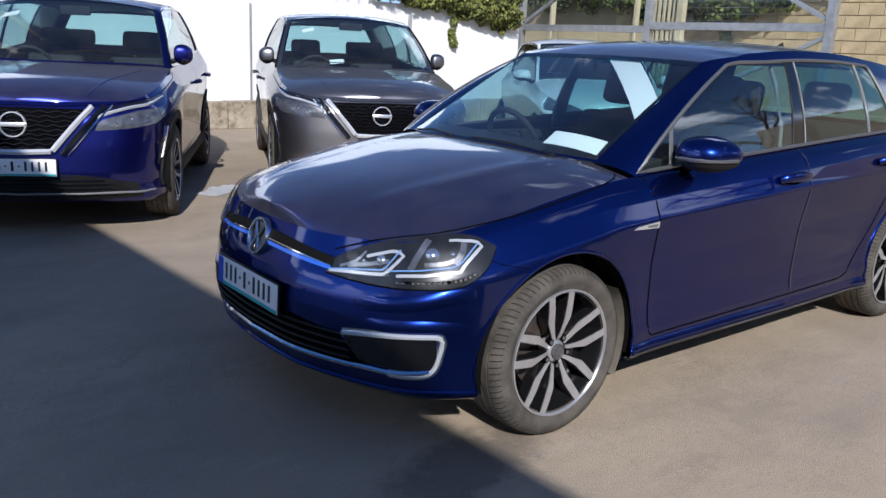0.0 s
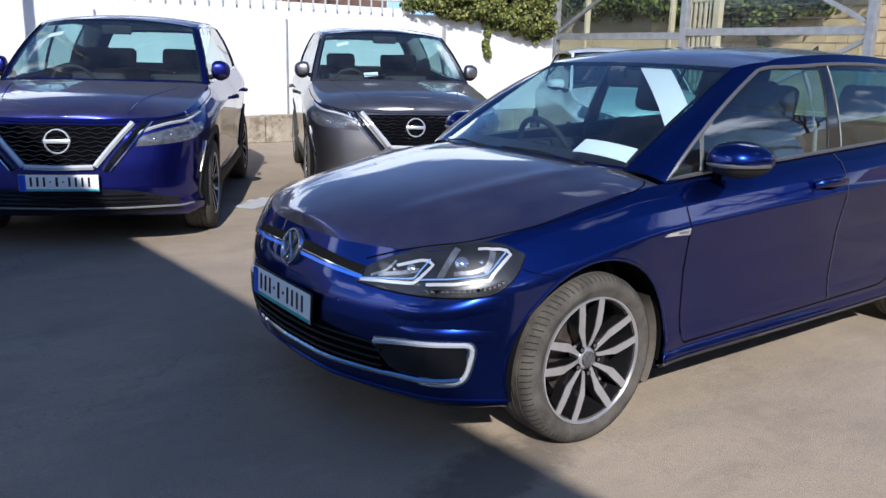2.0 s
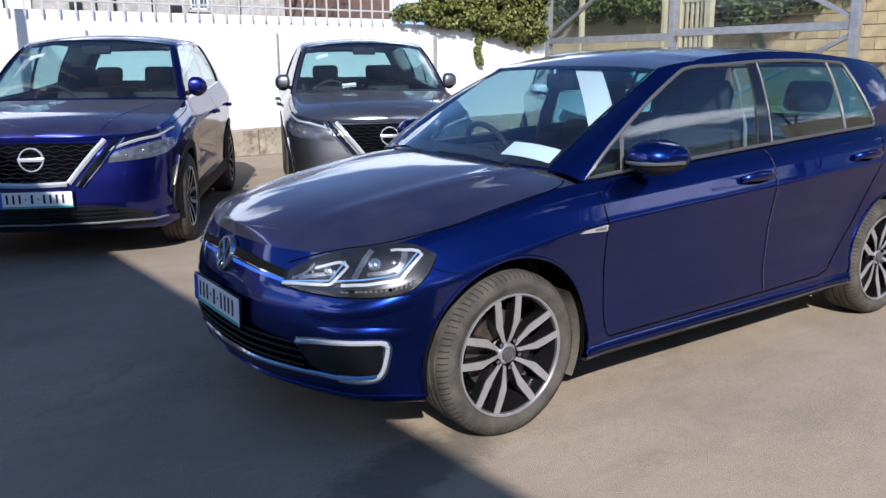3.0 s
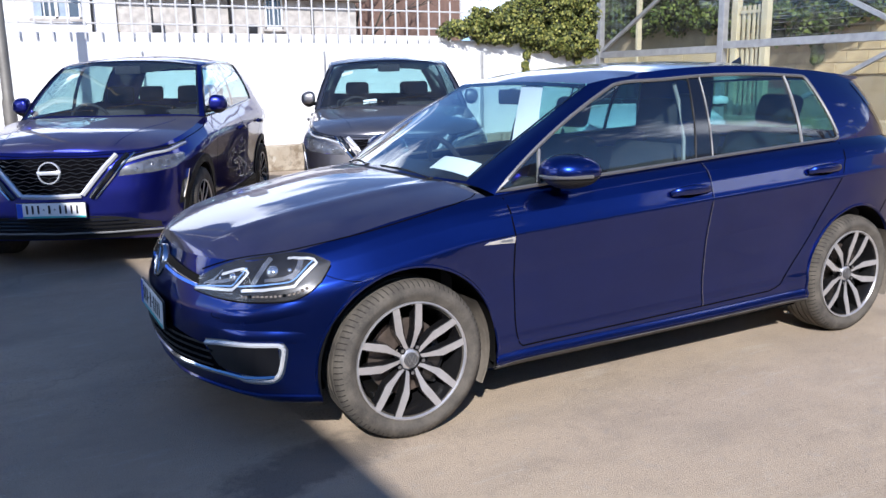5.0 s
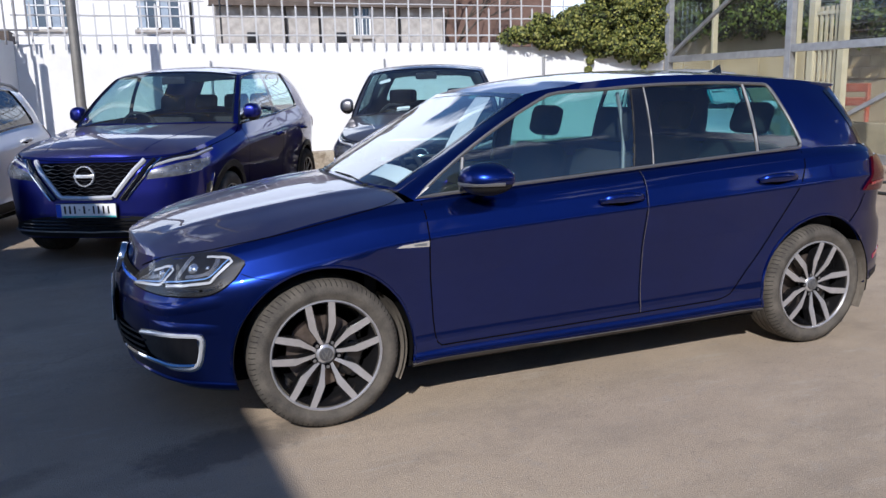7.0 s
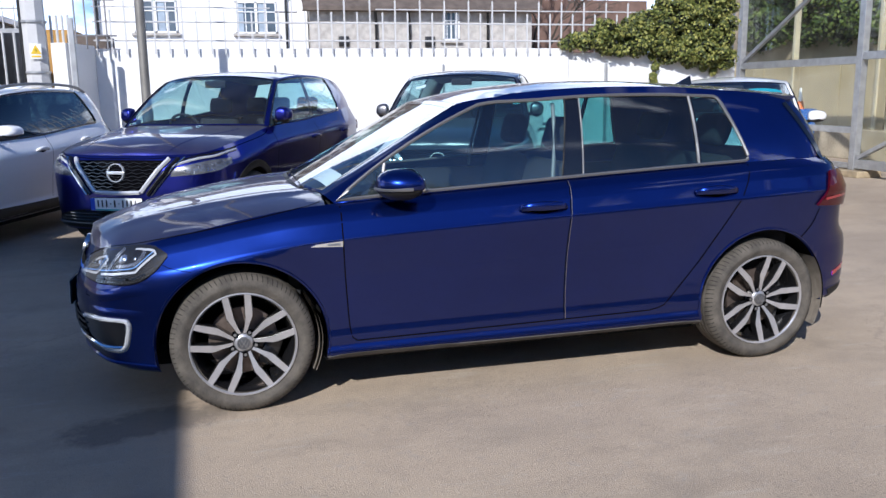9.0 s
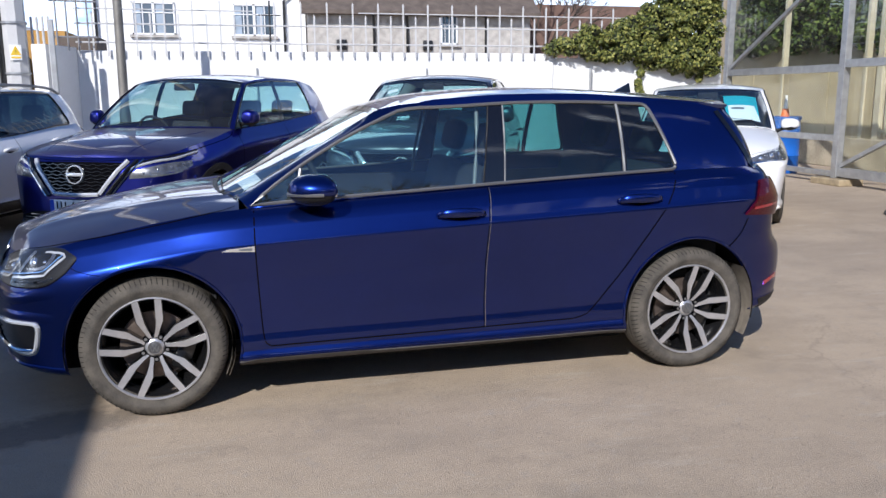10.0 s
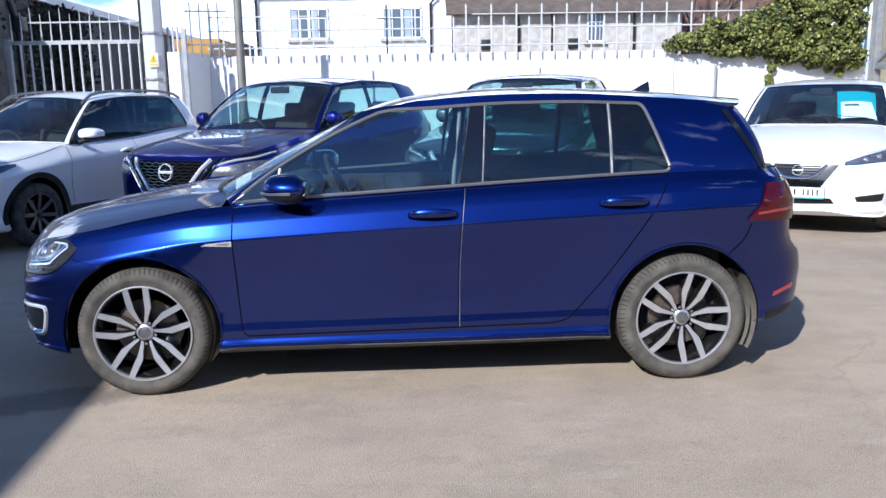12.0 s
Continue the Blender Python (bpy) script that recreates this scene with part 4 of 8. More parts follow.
STAINED = mat("stained_plinth_concrete", (0.42, 0.37, 0.29), 0.95, bump=0.8, bscale=35)
sn, sl = STAINED.node_tree.nodes, STAINED.node_tree.links
stc, base = sn.new("ShaderNodeTexCoord"), None
for scale, lo, hi, tone, depth in ((1.1, 0.42, 0.62, (0.3, 0.25, 0.18), 1.0), (4.5, 0.5, 0.64, (0.14, 0.1, 0.06), 0.75), (11.0, 0.55, 0.66, (0.1, 0.09, 0.07), 0.6), (7.0, 0.6, 0.68, (0.58, 0.54, 0.46), 0.6)):
    tex, rmp, mul, mx = sn.new("ShaderNodeTexNoise"), sn.new("ShaderNodeMapRange"), sn.new("ShaderNodeMath"), sn.new("ShaderNodeMix")
    tex.inputs["Scale"].default_value, tex.inputs["Detail"].default_value, tex.inputs["Roughness"].default_value = scale, 7, 0.7
    rmp.inputs["From Min"].default_value, rmp.inputs["From Max"].default_value = lo, hi
    mul.operation, mul.inputs[1].default_value, mx.data_type = "MULTIPLY", depth, "RGBA"
    sl.new(stc.outputs["Object"], tex.inputs["Vector"]), sl.new(tex.outputs["Fac"], rmp.inputs["Value"]), sl.new(rmp.outputs["Result"], mul.inputs[0])
    sl.new(mul.outputs[0], mx.inputs["Factor"])
    mx.inputs["A"].default_value, mx.inputs["B"].default_value = (0.42, 0.37, 0.29, 1), (*tone, 1)
    if base:
        sl.new(base, mx.inputs["A"])
    base = mx.outputs["Result"]
sl.new(base, sn["Principled BSDF"].inputs["Base Color"])
PEBBLE = mat("pebble_dash", (0.5, 0.47, 0.43), 0.95, var=0.35, scale=4, bump=0.8, bscale=60)
PVC = mat("white_window_frame", (0.8, 0.8, 0.8), 0.4)
CURTAIN = mat("pale_blue_curtain", (0.35, 0.42, 0.5), 0.9, var=0.3, scale=2)
HOUSEGLASS = mat("house_window_glass", (0.05, 0.07, 0.09), 0.05, coat=1.0)
PIPE = mat("black_downpipe", (0.012, 0.012, 0.013), 0.4)
BINBLUE = mat("blue_plastic_drum", (0.01, 0.12, 0.5), 0.4, var=0.15, scale=6)
ORANGE = mat("orange_cone", (0.75, 0.17, 0.03), 0.5, var=0.15, scale=8)
OCHRE = mat("ochre_brick", (0.5, 0.28, 0.08), 0.9, var=0.3, scale=5)
REDPL = mat("faded_red_plastic", (0.42, 0.11, 0.07), 0.6, var=0.3, scale=5)
TANBOARD = mat("tan_board", (0.52, 0.43, 0.27), 0.85, var=0.25, scale=2, bump=0.2, bscale=20)
BARK = mat("bark", (0.09, 0.075, 0.06), 0.95, var=0.4, scale=8, bump=0.5, bscale=60)
SIGNYEL = mat("yellow_sign", (0.75, 0.5, 0.03), 0.5)
POSTGREY = mat("weathered_post", (0.2, 0.19, 0.17), 0.6, 0.4, var=0.3, scale=5)
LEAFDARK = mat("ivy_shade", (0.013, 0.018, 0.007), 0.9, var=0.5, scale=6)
HOSE = mat("dark_hose", (0.03, 0.032, 0.03), 0.5)


def slab(name, x0, x1, y0, y1, z0, z1, material, label="", category="", bevel=0.0, kind="structure"):
    bm = bmesh.new()
    box(bm, x0, x1, y0, y1, z0, z1, bevel)
    ob = part(name, bm, material, smooth=False, kind=kind)
    return tagged(ob, label, category)


bm = bmesh.new()
vs = [bm.verts.new(p) for p in ((-400, -400, 0), (400, -400, 0), (400, 400, 0), (-400, 400, 0))]
bm.faces.new(vs)
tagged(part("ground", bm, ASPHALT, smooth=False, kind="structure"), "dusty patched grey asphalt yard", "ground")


def solid(name, material, label, category, build, kind="", parent=None, smooth=False):
    bm = bmesh.new()
    build(bm)
    ob = part(name, bm, material, parent, "" , smooth, kind=kind)
    return tagged(ob, label, category)


def bar(bm, a, b, w, h=None):
    """A square bar from a to b."""
    a, b = Vector(a), Vector(b)
    d = b - a
    m = Matrix.Translation(a) @ d.to_track_quat("X", "Z").to_matrix().to_4x4()
    h = h or w
    box(bm, 0, d.length, -w / 2, w / 2, -h / 2, h / 2, 0, m)


# boundary wall with its plinth and steel strips
slab("wall_north", -1.95, 5.83, 9.25, 9.5, 0, 2.12, WALLWHITE, "white painted boundary wall", "wall", 0.008)
slab("wall_east", 5.832, 9.2, 9.30, 9.5, 0, 2.05, WALLWHITE, "white painted boundary wall under the ivy", "wall", 0.008)
bm = bmesh.new()
vs = [bm.verts.new((x, y, z)) for z in (0, 2.16) for x, y in ((-1.95, 9.25), (-2.22, 8.42), (-2.42, 8.48), (-2.14, 9.4))]
for f in ((0, 1, 5, 4), (1, 2, 6, 5), (2, 3, 7, 6), (3, 0, 4, 7), (4, 5, 6, 7)):
    bm.faces.new([vs[i] for i in f])
bmesh.ops.recalc_face_normals(bm, faces=bm.faces)
tagged(part("wall_west", bm, WALLWHITE, smooth=False, kind="structure"), "white painted return of the boundary wall", "wall")
for i in range(9):
    x0 = -1.95 + i * 1.25
    slab(f"plinth_{i + 1}", x0 + 0.006, x0 + 1.244, 8.98, 9.248, 0, 0.40 + 0.012 * ((i * 7) % 3), STAINED, "stained concrete plinth block along the wall", "plinth", 0.015)
for x in (0.73, 3.54, 6.55):
    solid("steel_strip", GALV, "thin grey steel strip fixed upright on the wall", "strip", lambda bm: box(bm, x - 0.012, x + 0.012, 9.215, 9.255 if x < 5.8 else 9.305, 0.38, 1.86, 0.003))
# palisade on the wall
fence = empty("palisade_fence", pose(0, 0, 0), "pale galvanised palisade fence fixed along the wall top", "fence")
for z in (2.24, 2.52):
    part("rail", tube(bmesh.new(), [(-1.95, 9.22, z), (7.2, 9.22, z)], 0.014, 6), PALE, fence)
pale_mesh = {}
for k in range(44):
    x, tall = -1.9 + k * 0.21, (k % 2 == 0)
    if tall not in pale_mesh:
        bm = bmesh.new()
        top = 2.86 if tall else 2.66
        box(bm, -0.013, 0.013, -0.006, 0.006, 2.03, top)
        v = [bm.verts.new(p) for p in ((-0.017, -0.006, top), (0.017, -0.006, top), (0.017, 0.006, top), (-0.017, 0.006, top), (0, 0, top + 0.05))]
        for a, b in ((0, 1), (1, 2), (2, 3), (3, 0)):
            bm.faces.new((v[a], v[b], v[4]))
        ob = part("pale", bm, PALE, fence, smooth=False)
        pale_mesh[tall] = ob.data
    else:
        ob = new("pale", pale_mesh[tall])
        ob.parent = fence
    ob.location = (x, 9.195, 0)
part("rail", tube(bmesh.new(), [(-1.95, 9.22, 2.74), (0.7, 9.22, 2.74)], 0.010, 6), PALE, fence)
part("rail", tube(bmesh.new(), [(2.4, 9.22, 2.74), (7.2, 9.22, 2.74)], 0.010, 6), PALE, fence)
# dark corner post of the fence, and a thin mast
solid("steel_mast", PIPE, "thin dark steel mast with a cross bar behind the wall", "mast", lambda bm: (tube(bm, [(0.98, 9.6, 0), (0.98, 9.6, 2.95)], 0.016, 6), tube(bm, [(0.8, 9.6, 2.72), (1.16, 9.6, 2.72)], 0.01, 6)))
# left palisade gate
gate_l = empty("palisade_gate", pose(-5.05, 8.95, 0), "grey steel palisade gate between the pole and the block building", "gate")
for z in (0.35, 2.36):
    part("rail", box(bmesh.new(), 0, 2.35, -0.03, 0.03, z - 0.03, z + 0.03), GALV, gate_l, smooth=False)
part("rail", box(bmesh.new(), 0.3, 2.35, -0.012, 0.012, 2.66, 2.685), GALV, gate_l, smooth=False)
for k in range(15):
    x = 0.05 + k * 0.155
    part("pale", tube(bmesh.new(), [(x, -0.02, 0.2), (x, -0.02, 2.34)], 0.018, 6), PALE, gate_l)
    part("spike", tube(bmesh.new(), [(x + 0.03, 0.0, 2.38), (x + 0.03, 0.0, 2.8 + 0.05 * (k % 3))], [0.014, 0.005], 6), PALE, gate_l)
for x in (0.0, 2.35):
    part("gate_post", box(bmesh.new(), x - 0.04, x + 0.04, -0.04, 0.04, 0, 2.42, 0.006), GALV, gate_l, smooth=False)
gate_m = empty("side_gate", pose(-2.42, 8.62, 0), "pale steel side gate panel beside the wall", "gate")
for k in range(4):
    part("pale", tube(bmesh.new(), [(0.0 + k * 0.085, -k * 0.05, 0.1), (k * 0.085, -k * 0.05, 2.55)], 0.02, 6), PALE, gate_m)
part("gate_post", box(bmesh.new(), 0.27, 0.34, -0.28, -0.21, 0, 2.5, 0.006), GALV, gate_m, smooth=False)
# dark frame fence over the corner
corner = empty("corner_guard", pose(-2.15, 8.95, 0), "dark steel spiked guard over the wall corner", "fence guard")
for k in range(4):
    part("spike", tube(bmesh.new(), [(k * 0.14, k * 0.03, 2.1), (k * 0.14, k * 0.03, 2.95)], 0.014, 6), BUILDING, corner)
for z in (2.3, 2.82):
    part("rail", tube(bmesh.new(), [(-0.08, 0, z), (0.56, 0.1, z)], 0.014, 6), BUILDING, corner)
# concrete pole with its warning plate
pole = empty("concrete_pole", pose(-2.62, 8.5, 0), "pale octagonal concrete electricity pole with a warning plate", "pole")
part("shaft", tube(bmesh.new(), [(0, 0, 0), (0, 0, 9)], [0.17, 0.12], 8), PALE, pole, smooth=False)
for z in (1.75, 2.45):
    bm = bmesh.new()
    lathe(bm, [(0.168, -0.015), (0.174, -0.015), (0.174, 0.015), (0.168, 0.015)], 24, Matrix.Translation((0, 0, z)) @ Matrix.Rotation(radians(90), 4, "X"))
    part("strap", bm, GALV, pole)
part("cable", tube(bmesh.new(), [(-0.165, -0.06, 0.3), (-0.16, -0.06, 3), (-0.14, -0.05, 9)], 0.02, 8), PIPE, pole)
sgn = new("warning_plate")
sgn.parent = pole
sgn.matrix_local = pose(0.03, -0.174, 2.03, 0, 0, 12)
part("plate", box(bmesh.new(), -0.075, 0.075, -0.004, 0.004, -0.1, 0.11, 0.004), PVC, sgn)
bm = bmesh.new()
for y, s in ((-0.0065, 1.0),):
    v = [bm.verts.new((a * s, y, b * s)) for a, b in ((-0.07, -0.03), (0.07, -0.03), (0, 0.1))]
    w = [bm.verts.new((a * s, y + 0.002, b * s)) for a, b in ((-0.07, -0.03), (0.07, -0.03), (0, 0.1))]
    bm.faces.new(v)
    for i in range(3):
        bm.faces.new((v[i], v[(i + 1) % 3], w[(i + 1) % 3], w[i]))
part("triangle", bm, SIGNYEL, sgn, smooth=False)
bm = bmesh.new()
bar(bm, (0.008, -0.008, 0.055), (-0.012, -0.008, 0.022), 0.008, 0.002), bar(bm, (-0.012, -0.008, 0.024), (0.012, -0.008, 0.02), 0.007, 0.002), bar(bm, (0.01, -0.008, 0.022), (-0.006, -0.008, -0.018), 0.008, 0.002)
part("bolt_sign", bm, PLATEINK, sgn, smooth=False)
part("text_bar", box(bmesh.new(), -0.06, 0.06, -0.0065, -0.003, -0.075, -0.05), SIGNYEL, sgn, smooth=False)
# lamp post
post = empty("lamp_post", pose(-1.1, 7.5, 0), "tall tapered grey steel lamp post", "lamp post")
part("shaft", tube(bmesh.new(), [(0, 0, 0), (0, 0, 1.2), (0.0, 0, 1.25), (0.02, 0, 7.5)], [0.075, 0.075, 0.062, 0.05], 20), POSTGREY, post)
part("base_plate", box(bmesh.new(), -0.14, 0.14, -0.14, 0.14, 0, 0.02, 0.004), GALV, post, smooth=False)


def make_panels(sh, car, paint, S):
    """The lower band, cut along its shut lines into bumpers, wings, doors, quarters and sills."""
    xb, xf, xm, (xr_hi, xr_lo, zr_hi, zr_lo), xe, zs = S["cuts"]
    bm = sh.band
    bm.normal_update()
    def kind(c):
        side = "l" if c.y < 0 else "r"
        door_end = xr_lo + (xr_hi - xr_lo) * clamp01((c.z - zr_lo) / (zr_hi - zr_lo))
        if c.x < xb:
            return "front_bumper", ""
        if c.x > xe:
            return "rear_bumper", ""
        if c.x < xf:
            return "front_wing", side
        if c.z < zs and c.x < door_end + 0.15:
            return "sill", side
        if c.x < xm:
            return "front_door", side
        return ("rear_door", side) if c.x < door_end else ("rear_quarter", side)
    groups = {}
    for f in bm.faces:
        groups.setdefault(kind(f.calc_center_median()), []).append(f)
    for (name, side), faces in groups.items():
        b = bmesh.new()
        made, normals = {}, []
        for f in faces:
            vs = []
            for v in f.verts:
                if v not in made:
                    made[v] = b.verts.new(v.co)
                    normals.append(v.normal.copy())
                vs.append(made[v])
            b.faces.new(vs)
        ob = part(name, b, paint, car, angle=180)
        ob.data.normals_split_custom_set_from_vertices(normals)
    bm.free()


HEADLINER = mat("pale_grey_headliner", (0.45, 0.45, 0.43), 0.9, var=0.1, scale=12)


def make_car(name, S, m, paint, label, style, top=None):
    """A whole car without the features that belong to one model. Returns its root and skin."""
    car = empty(name, m, label, "car", "parked cars")
    sh = Shell(S)
    make_panels(sh, car, paint, S)
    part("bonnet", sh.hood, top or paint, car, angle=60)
    part("glasshouse_frame", sh.frame_bm, S.get("pillar_mat", paint), car, angle=50)
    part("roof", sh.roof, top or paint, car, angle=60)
    names = {"screen": "windscreen", "rear": "rear_window", "glass": "front_window", "tint": "rear_side_window"}
    for kind, b in sh.panes:
        if kind == "black":
            part("centre_pillar", b, BLACKGLOSS, car)
            continue
        ob = part(names[kind], b, LIMO if kind in S.get("black_glass", ()) else PRIVACY if kind in S.get("dark", ("tint",)) else SCREEN if kind == "screen" else GLASS, car)
        ob.visible_shadow = False
    # underside and wheel housings
    L, hw = S["len"], S["half"]
    bm = bmesh.new()
    box(bm, 0.35, L - 0.3, -hw + 0.22, hw - 0.22, 0.19, 0.3, 0.03)
    box(bm, S["axles"][0][0] + S["arch"] - 0.01, S["axles"][1][0] - S["arch"] + 0.01, -hw + 0.08, hw - 0.08, 0.19, 0.24, 0.01)
    part("underbody", bm, LINER, car, smooth=False)
    for ax, az in S["axles"]:
        for sy in (-1, 1):
            bm = bmesh.new()
            y0, y1 = sy * (hw - 0.035), sy * (hw - 0.34)
            lathe(bm, [(S["arch"] + 0.004, y0), (S["arch"] + 0.004, y1), (0.001, y1)], 40, Matrix.Translation((ax, 0, az)), -0.2, math.pi + 0.2)
            part("wheel_arch_liner", bm, LINER, car)
    for ax, az in S["axles"]:
        for sy in (-1, 1):
            make_wheel(car, ax, sy, S["wr"], S["rim"], S["tyrew"], S["track"], dict(style, a0=style["a0"] + (0.44 if ax > 2 else 0)))
    make_cabin(sh, car, S)
    # pale headliner under the roof
    bm = bmesh.new()
    rows = [[Vector((c[1].x, c[1].y * t * 0.97, c[1].z - 0.03 + 0.05 * (1 - abs(t) ** 2.2))) for t in (1 - 2 * k / 12 for k in range(13))] for c in sh.cols if S["wtop"] + 0.1 < c[1].x < S["rtop"] - 0.1]
    vs = [[bm.verts.new(p) for p in r] for r in rows]
    for P, Q in zip(vs, vs[1:]):
        for k in range(12):
            bm.faces.new((P[k], P[k + 1], Q[k + 1], Q[k]))
    part("headliner", bm, HEADLINER, car)
    return car, sh


HATCHBACK_WHEEL = dict(n=5, pair=True, w0=0.021, w1=0.038, gap0=0.012, gap1=0.049, emblem=True, dark=DARKALLOY, face=ALLOY, cap=HUBCAP, a0=-1.66)
CROSSOVER_WHEEL = dict(n=5, pair=True, w0=0.03, w1=0.03, gap0=0.02, gap1=0.06, dark=DARKALLOY, face=ALLOY, cap=DARKALLOY, a0=0.1)
PLAIN_WHEEL = dict(n=8, pair=False, w0=0.04, w1=0.05, gap0=0, gap1=0, dark=DARKALLOY, face=SATIN, cap=DARKALLOY, a0=0.1)

HATCHBACK = dict(
    cuts=(0.56, 1.345, 2.41, (3.44, 2.9, 1.03, 0.31), 3.86, 0.298),
    len=4.27, half=0.895, axles=((0.88, 0.317), (3.511, 0.317)), arch=0.372, wr=0.317, rim=0.232, tyrew=0.225, track=0.765,
    plan=((0.085, 0), (0.1, 0.25), (0.14, 0.42), (0.205, 0.58), (0.3, 0.73), (0.45, 0.825), (0.65, 0.868), (0.9, 0.885), (1.4, 0.89), (2.2, 0.895), (3.0, 0.895), (3.55, 0.885), (3.95, 0.83), (4.16, 0.69), (4.26, 0.44), (4.305, 0)),
    zbot=((0, 0.19), (0.5, 0.19), (1.2, 0.2), (3.0, 0.21), (3.8, 0.25), (4.27, 0.28)),
    zsh=((0, 0.715), (0.25, 0.735), (0.6, 0.80), (0.95, 0.87), (1.316, 0.915), (2.5, 0.985), (3.46, 1.03), (3.9, 1.035), (4.27, 1.03)),
    pfront=((0.18, 0.12), (0.24, 0.035), (0.36, 0.0), (0.48, 0.0), (0.56, 0.012), (0.62, 0.04), (0.72, 0.085)),
    pside=((0, 0.09), (0.03, 0.032), (0.055, 0.012), (0.066, 0.012), (0.1, 0.021), (0.105, 0.024), (0.15, 0.02), (0.17, 0.02), (0.205, 0.0265), (0.3, 0.031), (0.55, 0.024), (0.795, 0.0), (0.802, 0.003), (0.9, 0.033), (0.96, 0.069), (1.0, 0.12)),
    prear=((0.25, 0.12), (0.34, 0.02), (0.5, 0.0), (0.6, 0.01), (0.66, 0.07), (0.85, 0.1), (1.03, 0.16)), rear_in=0.45, flare=0.012,
    pwing=((0, 0.09), (0.045, 0.03), (0.09, 0.02), (0.2, 0.027), (0.34, 0.03), (0.5, 0.021), (0.64, 0.013), (0.72, 0.012), (0.78, 0.016), (0.9, 0.058), (0.96, 0.086), (1.0, 0.12)),
    wbase=((0, 1.165), (0.3, 1.175), (0.45, 1.205), (0.6, 1.265), (0.75, 1.345), (0.9, 1.43)), cowl=1.3, corner=((0.6, 0.95), (1.95, 0.56, 1.348)),
    zhood=((0.05, 0.72), (0.2, 0.785), (0.4, 0.85), (0.65, 0.90), (0.95, 0.948), (1.17, 0.966), (1.3, 0.97)),
    anchors=((1.316, 2.14, "glass"), (2.42, 2.49, "black"), (2.53, 2.56, "tint"), (3.15, 3.16, "black"), (3.18, 3.19, "tint"), (3.46, 3.33, "pillar"), (3.95, 3.82, "pillar")),
    rail=((1.8, 0.60, 1.26), (2.14, 0.605, 1.378), (2.3, 0.608, 1.4), (2.5, 0.61, 1.414), (2.7, 0.608, 1.42), (3.0, 0.6, 1.418), (3.2, 0.592, 1.408), (3.35, 0.584, 1.398), (3.6, 0.57, 1.38), (3.86, 0.55, 1.354)),
    wtop=1.96, wtopz=1.362, rtop=3.93, rtopz=1.372,
    zroof=((1.85, 1.32), (1.93, 1.352), (2.11, 1.403), (2.3, 1.431), (2.59, 1.452), (2.9, 1.455), (3.24, 1.441), (3.57, 1.42), (3.86, 1.392), (4.04, 1.372)),
    v0=0.02, v1=0.89, zbelt=0.95, dash0=1.1, dash1=1.62, seatx=2.2, crown=2.6, ridge=0.006,
)
CROSSOVER = dict(
    cuts=(0.5, 1.4, 2.54, (3.46, 3.02, 1.16, 0.4), 4.0, 0.4),
    len=4.425, half=0.918, axles=((0.88, 0.35), (3.545, 0.35)), arch=0.39, wr=0.35, rim=0.235, tyrew=0.225, track=0.79,
    plan=((0, 0), (0.04, 0.4), (0.12, 0.66), (0.28, 0.82), (0.55, 0.89), (0.9, 0.91), (1.5, 0.905), (2.2, 0.905), (3.0, 0.912), (3.6, 0.91), (4.05, 0.85), (4.28, 0.7), (4.38, 0.42), (4.425, 0)),
    zbot=((0, 0.24), (0.5, 0.2), (1.2, 0.22), (3.0, 0.24), (3.8, 0.28), (4.425, 0.33)),
    zsh=((0, 0.895), (0.25, 0.92), (0.6, 0.975), (1.0, 1.03), (1.42, 1.09), (2.4, 1.135), (3.3, 1.195), (3.9, 1.23), (4.425, 1.2)),
    pfront=((0.2, 0.14), (0.3, 0.04), (0.42, 0.0), (0.6, 0.01), (0.78, 0.03), (0.86, 0.07), (0.9, 0.12)),
    pside=((0, 0.08), (0.05, 0.03), (0.12, 0.02), (0.2, 0.04), (0.4, 0.03), (0.6, 0.012), (0.78, 0.0), (0.81, 0.006), (0.85, 0.02), (1.0, 0.1)),
    prear=((0.25, 0.12), (0.4, 0.02), (0.55, 0.0), (0.7, 0.02), (0.9, 0.07), (1.18, 0.14)),
    wbase=((0, 1.12), (0.3, 1.15), (0.55, 1.24), (0.8, 1.42), (0.95, 1.5)), cowl=1.4,
    zhood=((0.1, 0.9), (0.2, 0.965), (0.45, 1.035), (0.8, 1.08), (1.15, 1.115), (1.4, 1.13)),
    anchors=((1.42, 2.05, "glass"), (2.5, 2.55, "black"), (2.6, 2.64, "tint"), (3.4, 3.38, "pillar"), (4.05, 3.98, "pillar")),
    rail=((1.7, 0.62, 1.41), (2.05, 0.645, 1.555), (2.4, 0.655, 1.6), (2.8, 0.65, 1.612), (3.4, 0.63, 1.6), (3.98, 0.58, 1.545)),
    wtop=1.94, wtopz=1.605, rtop=4.16, rtopz=1.57,
    zroof=((1.9, 1.595), (2.1, 1.632), (2.5, 1.66), (3.0, 1.66), (3.6, 1.63), (4.2, 1.56)),
    v0=0.02, v1=0.92, zbelt=1.09, dash0=1.2, dash1=1.75, seatx=2.3, seatz=0.1, dark=(),
)
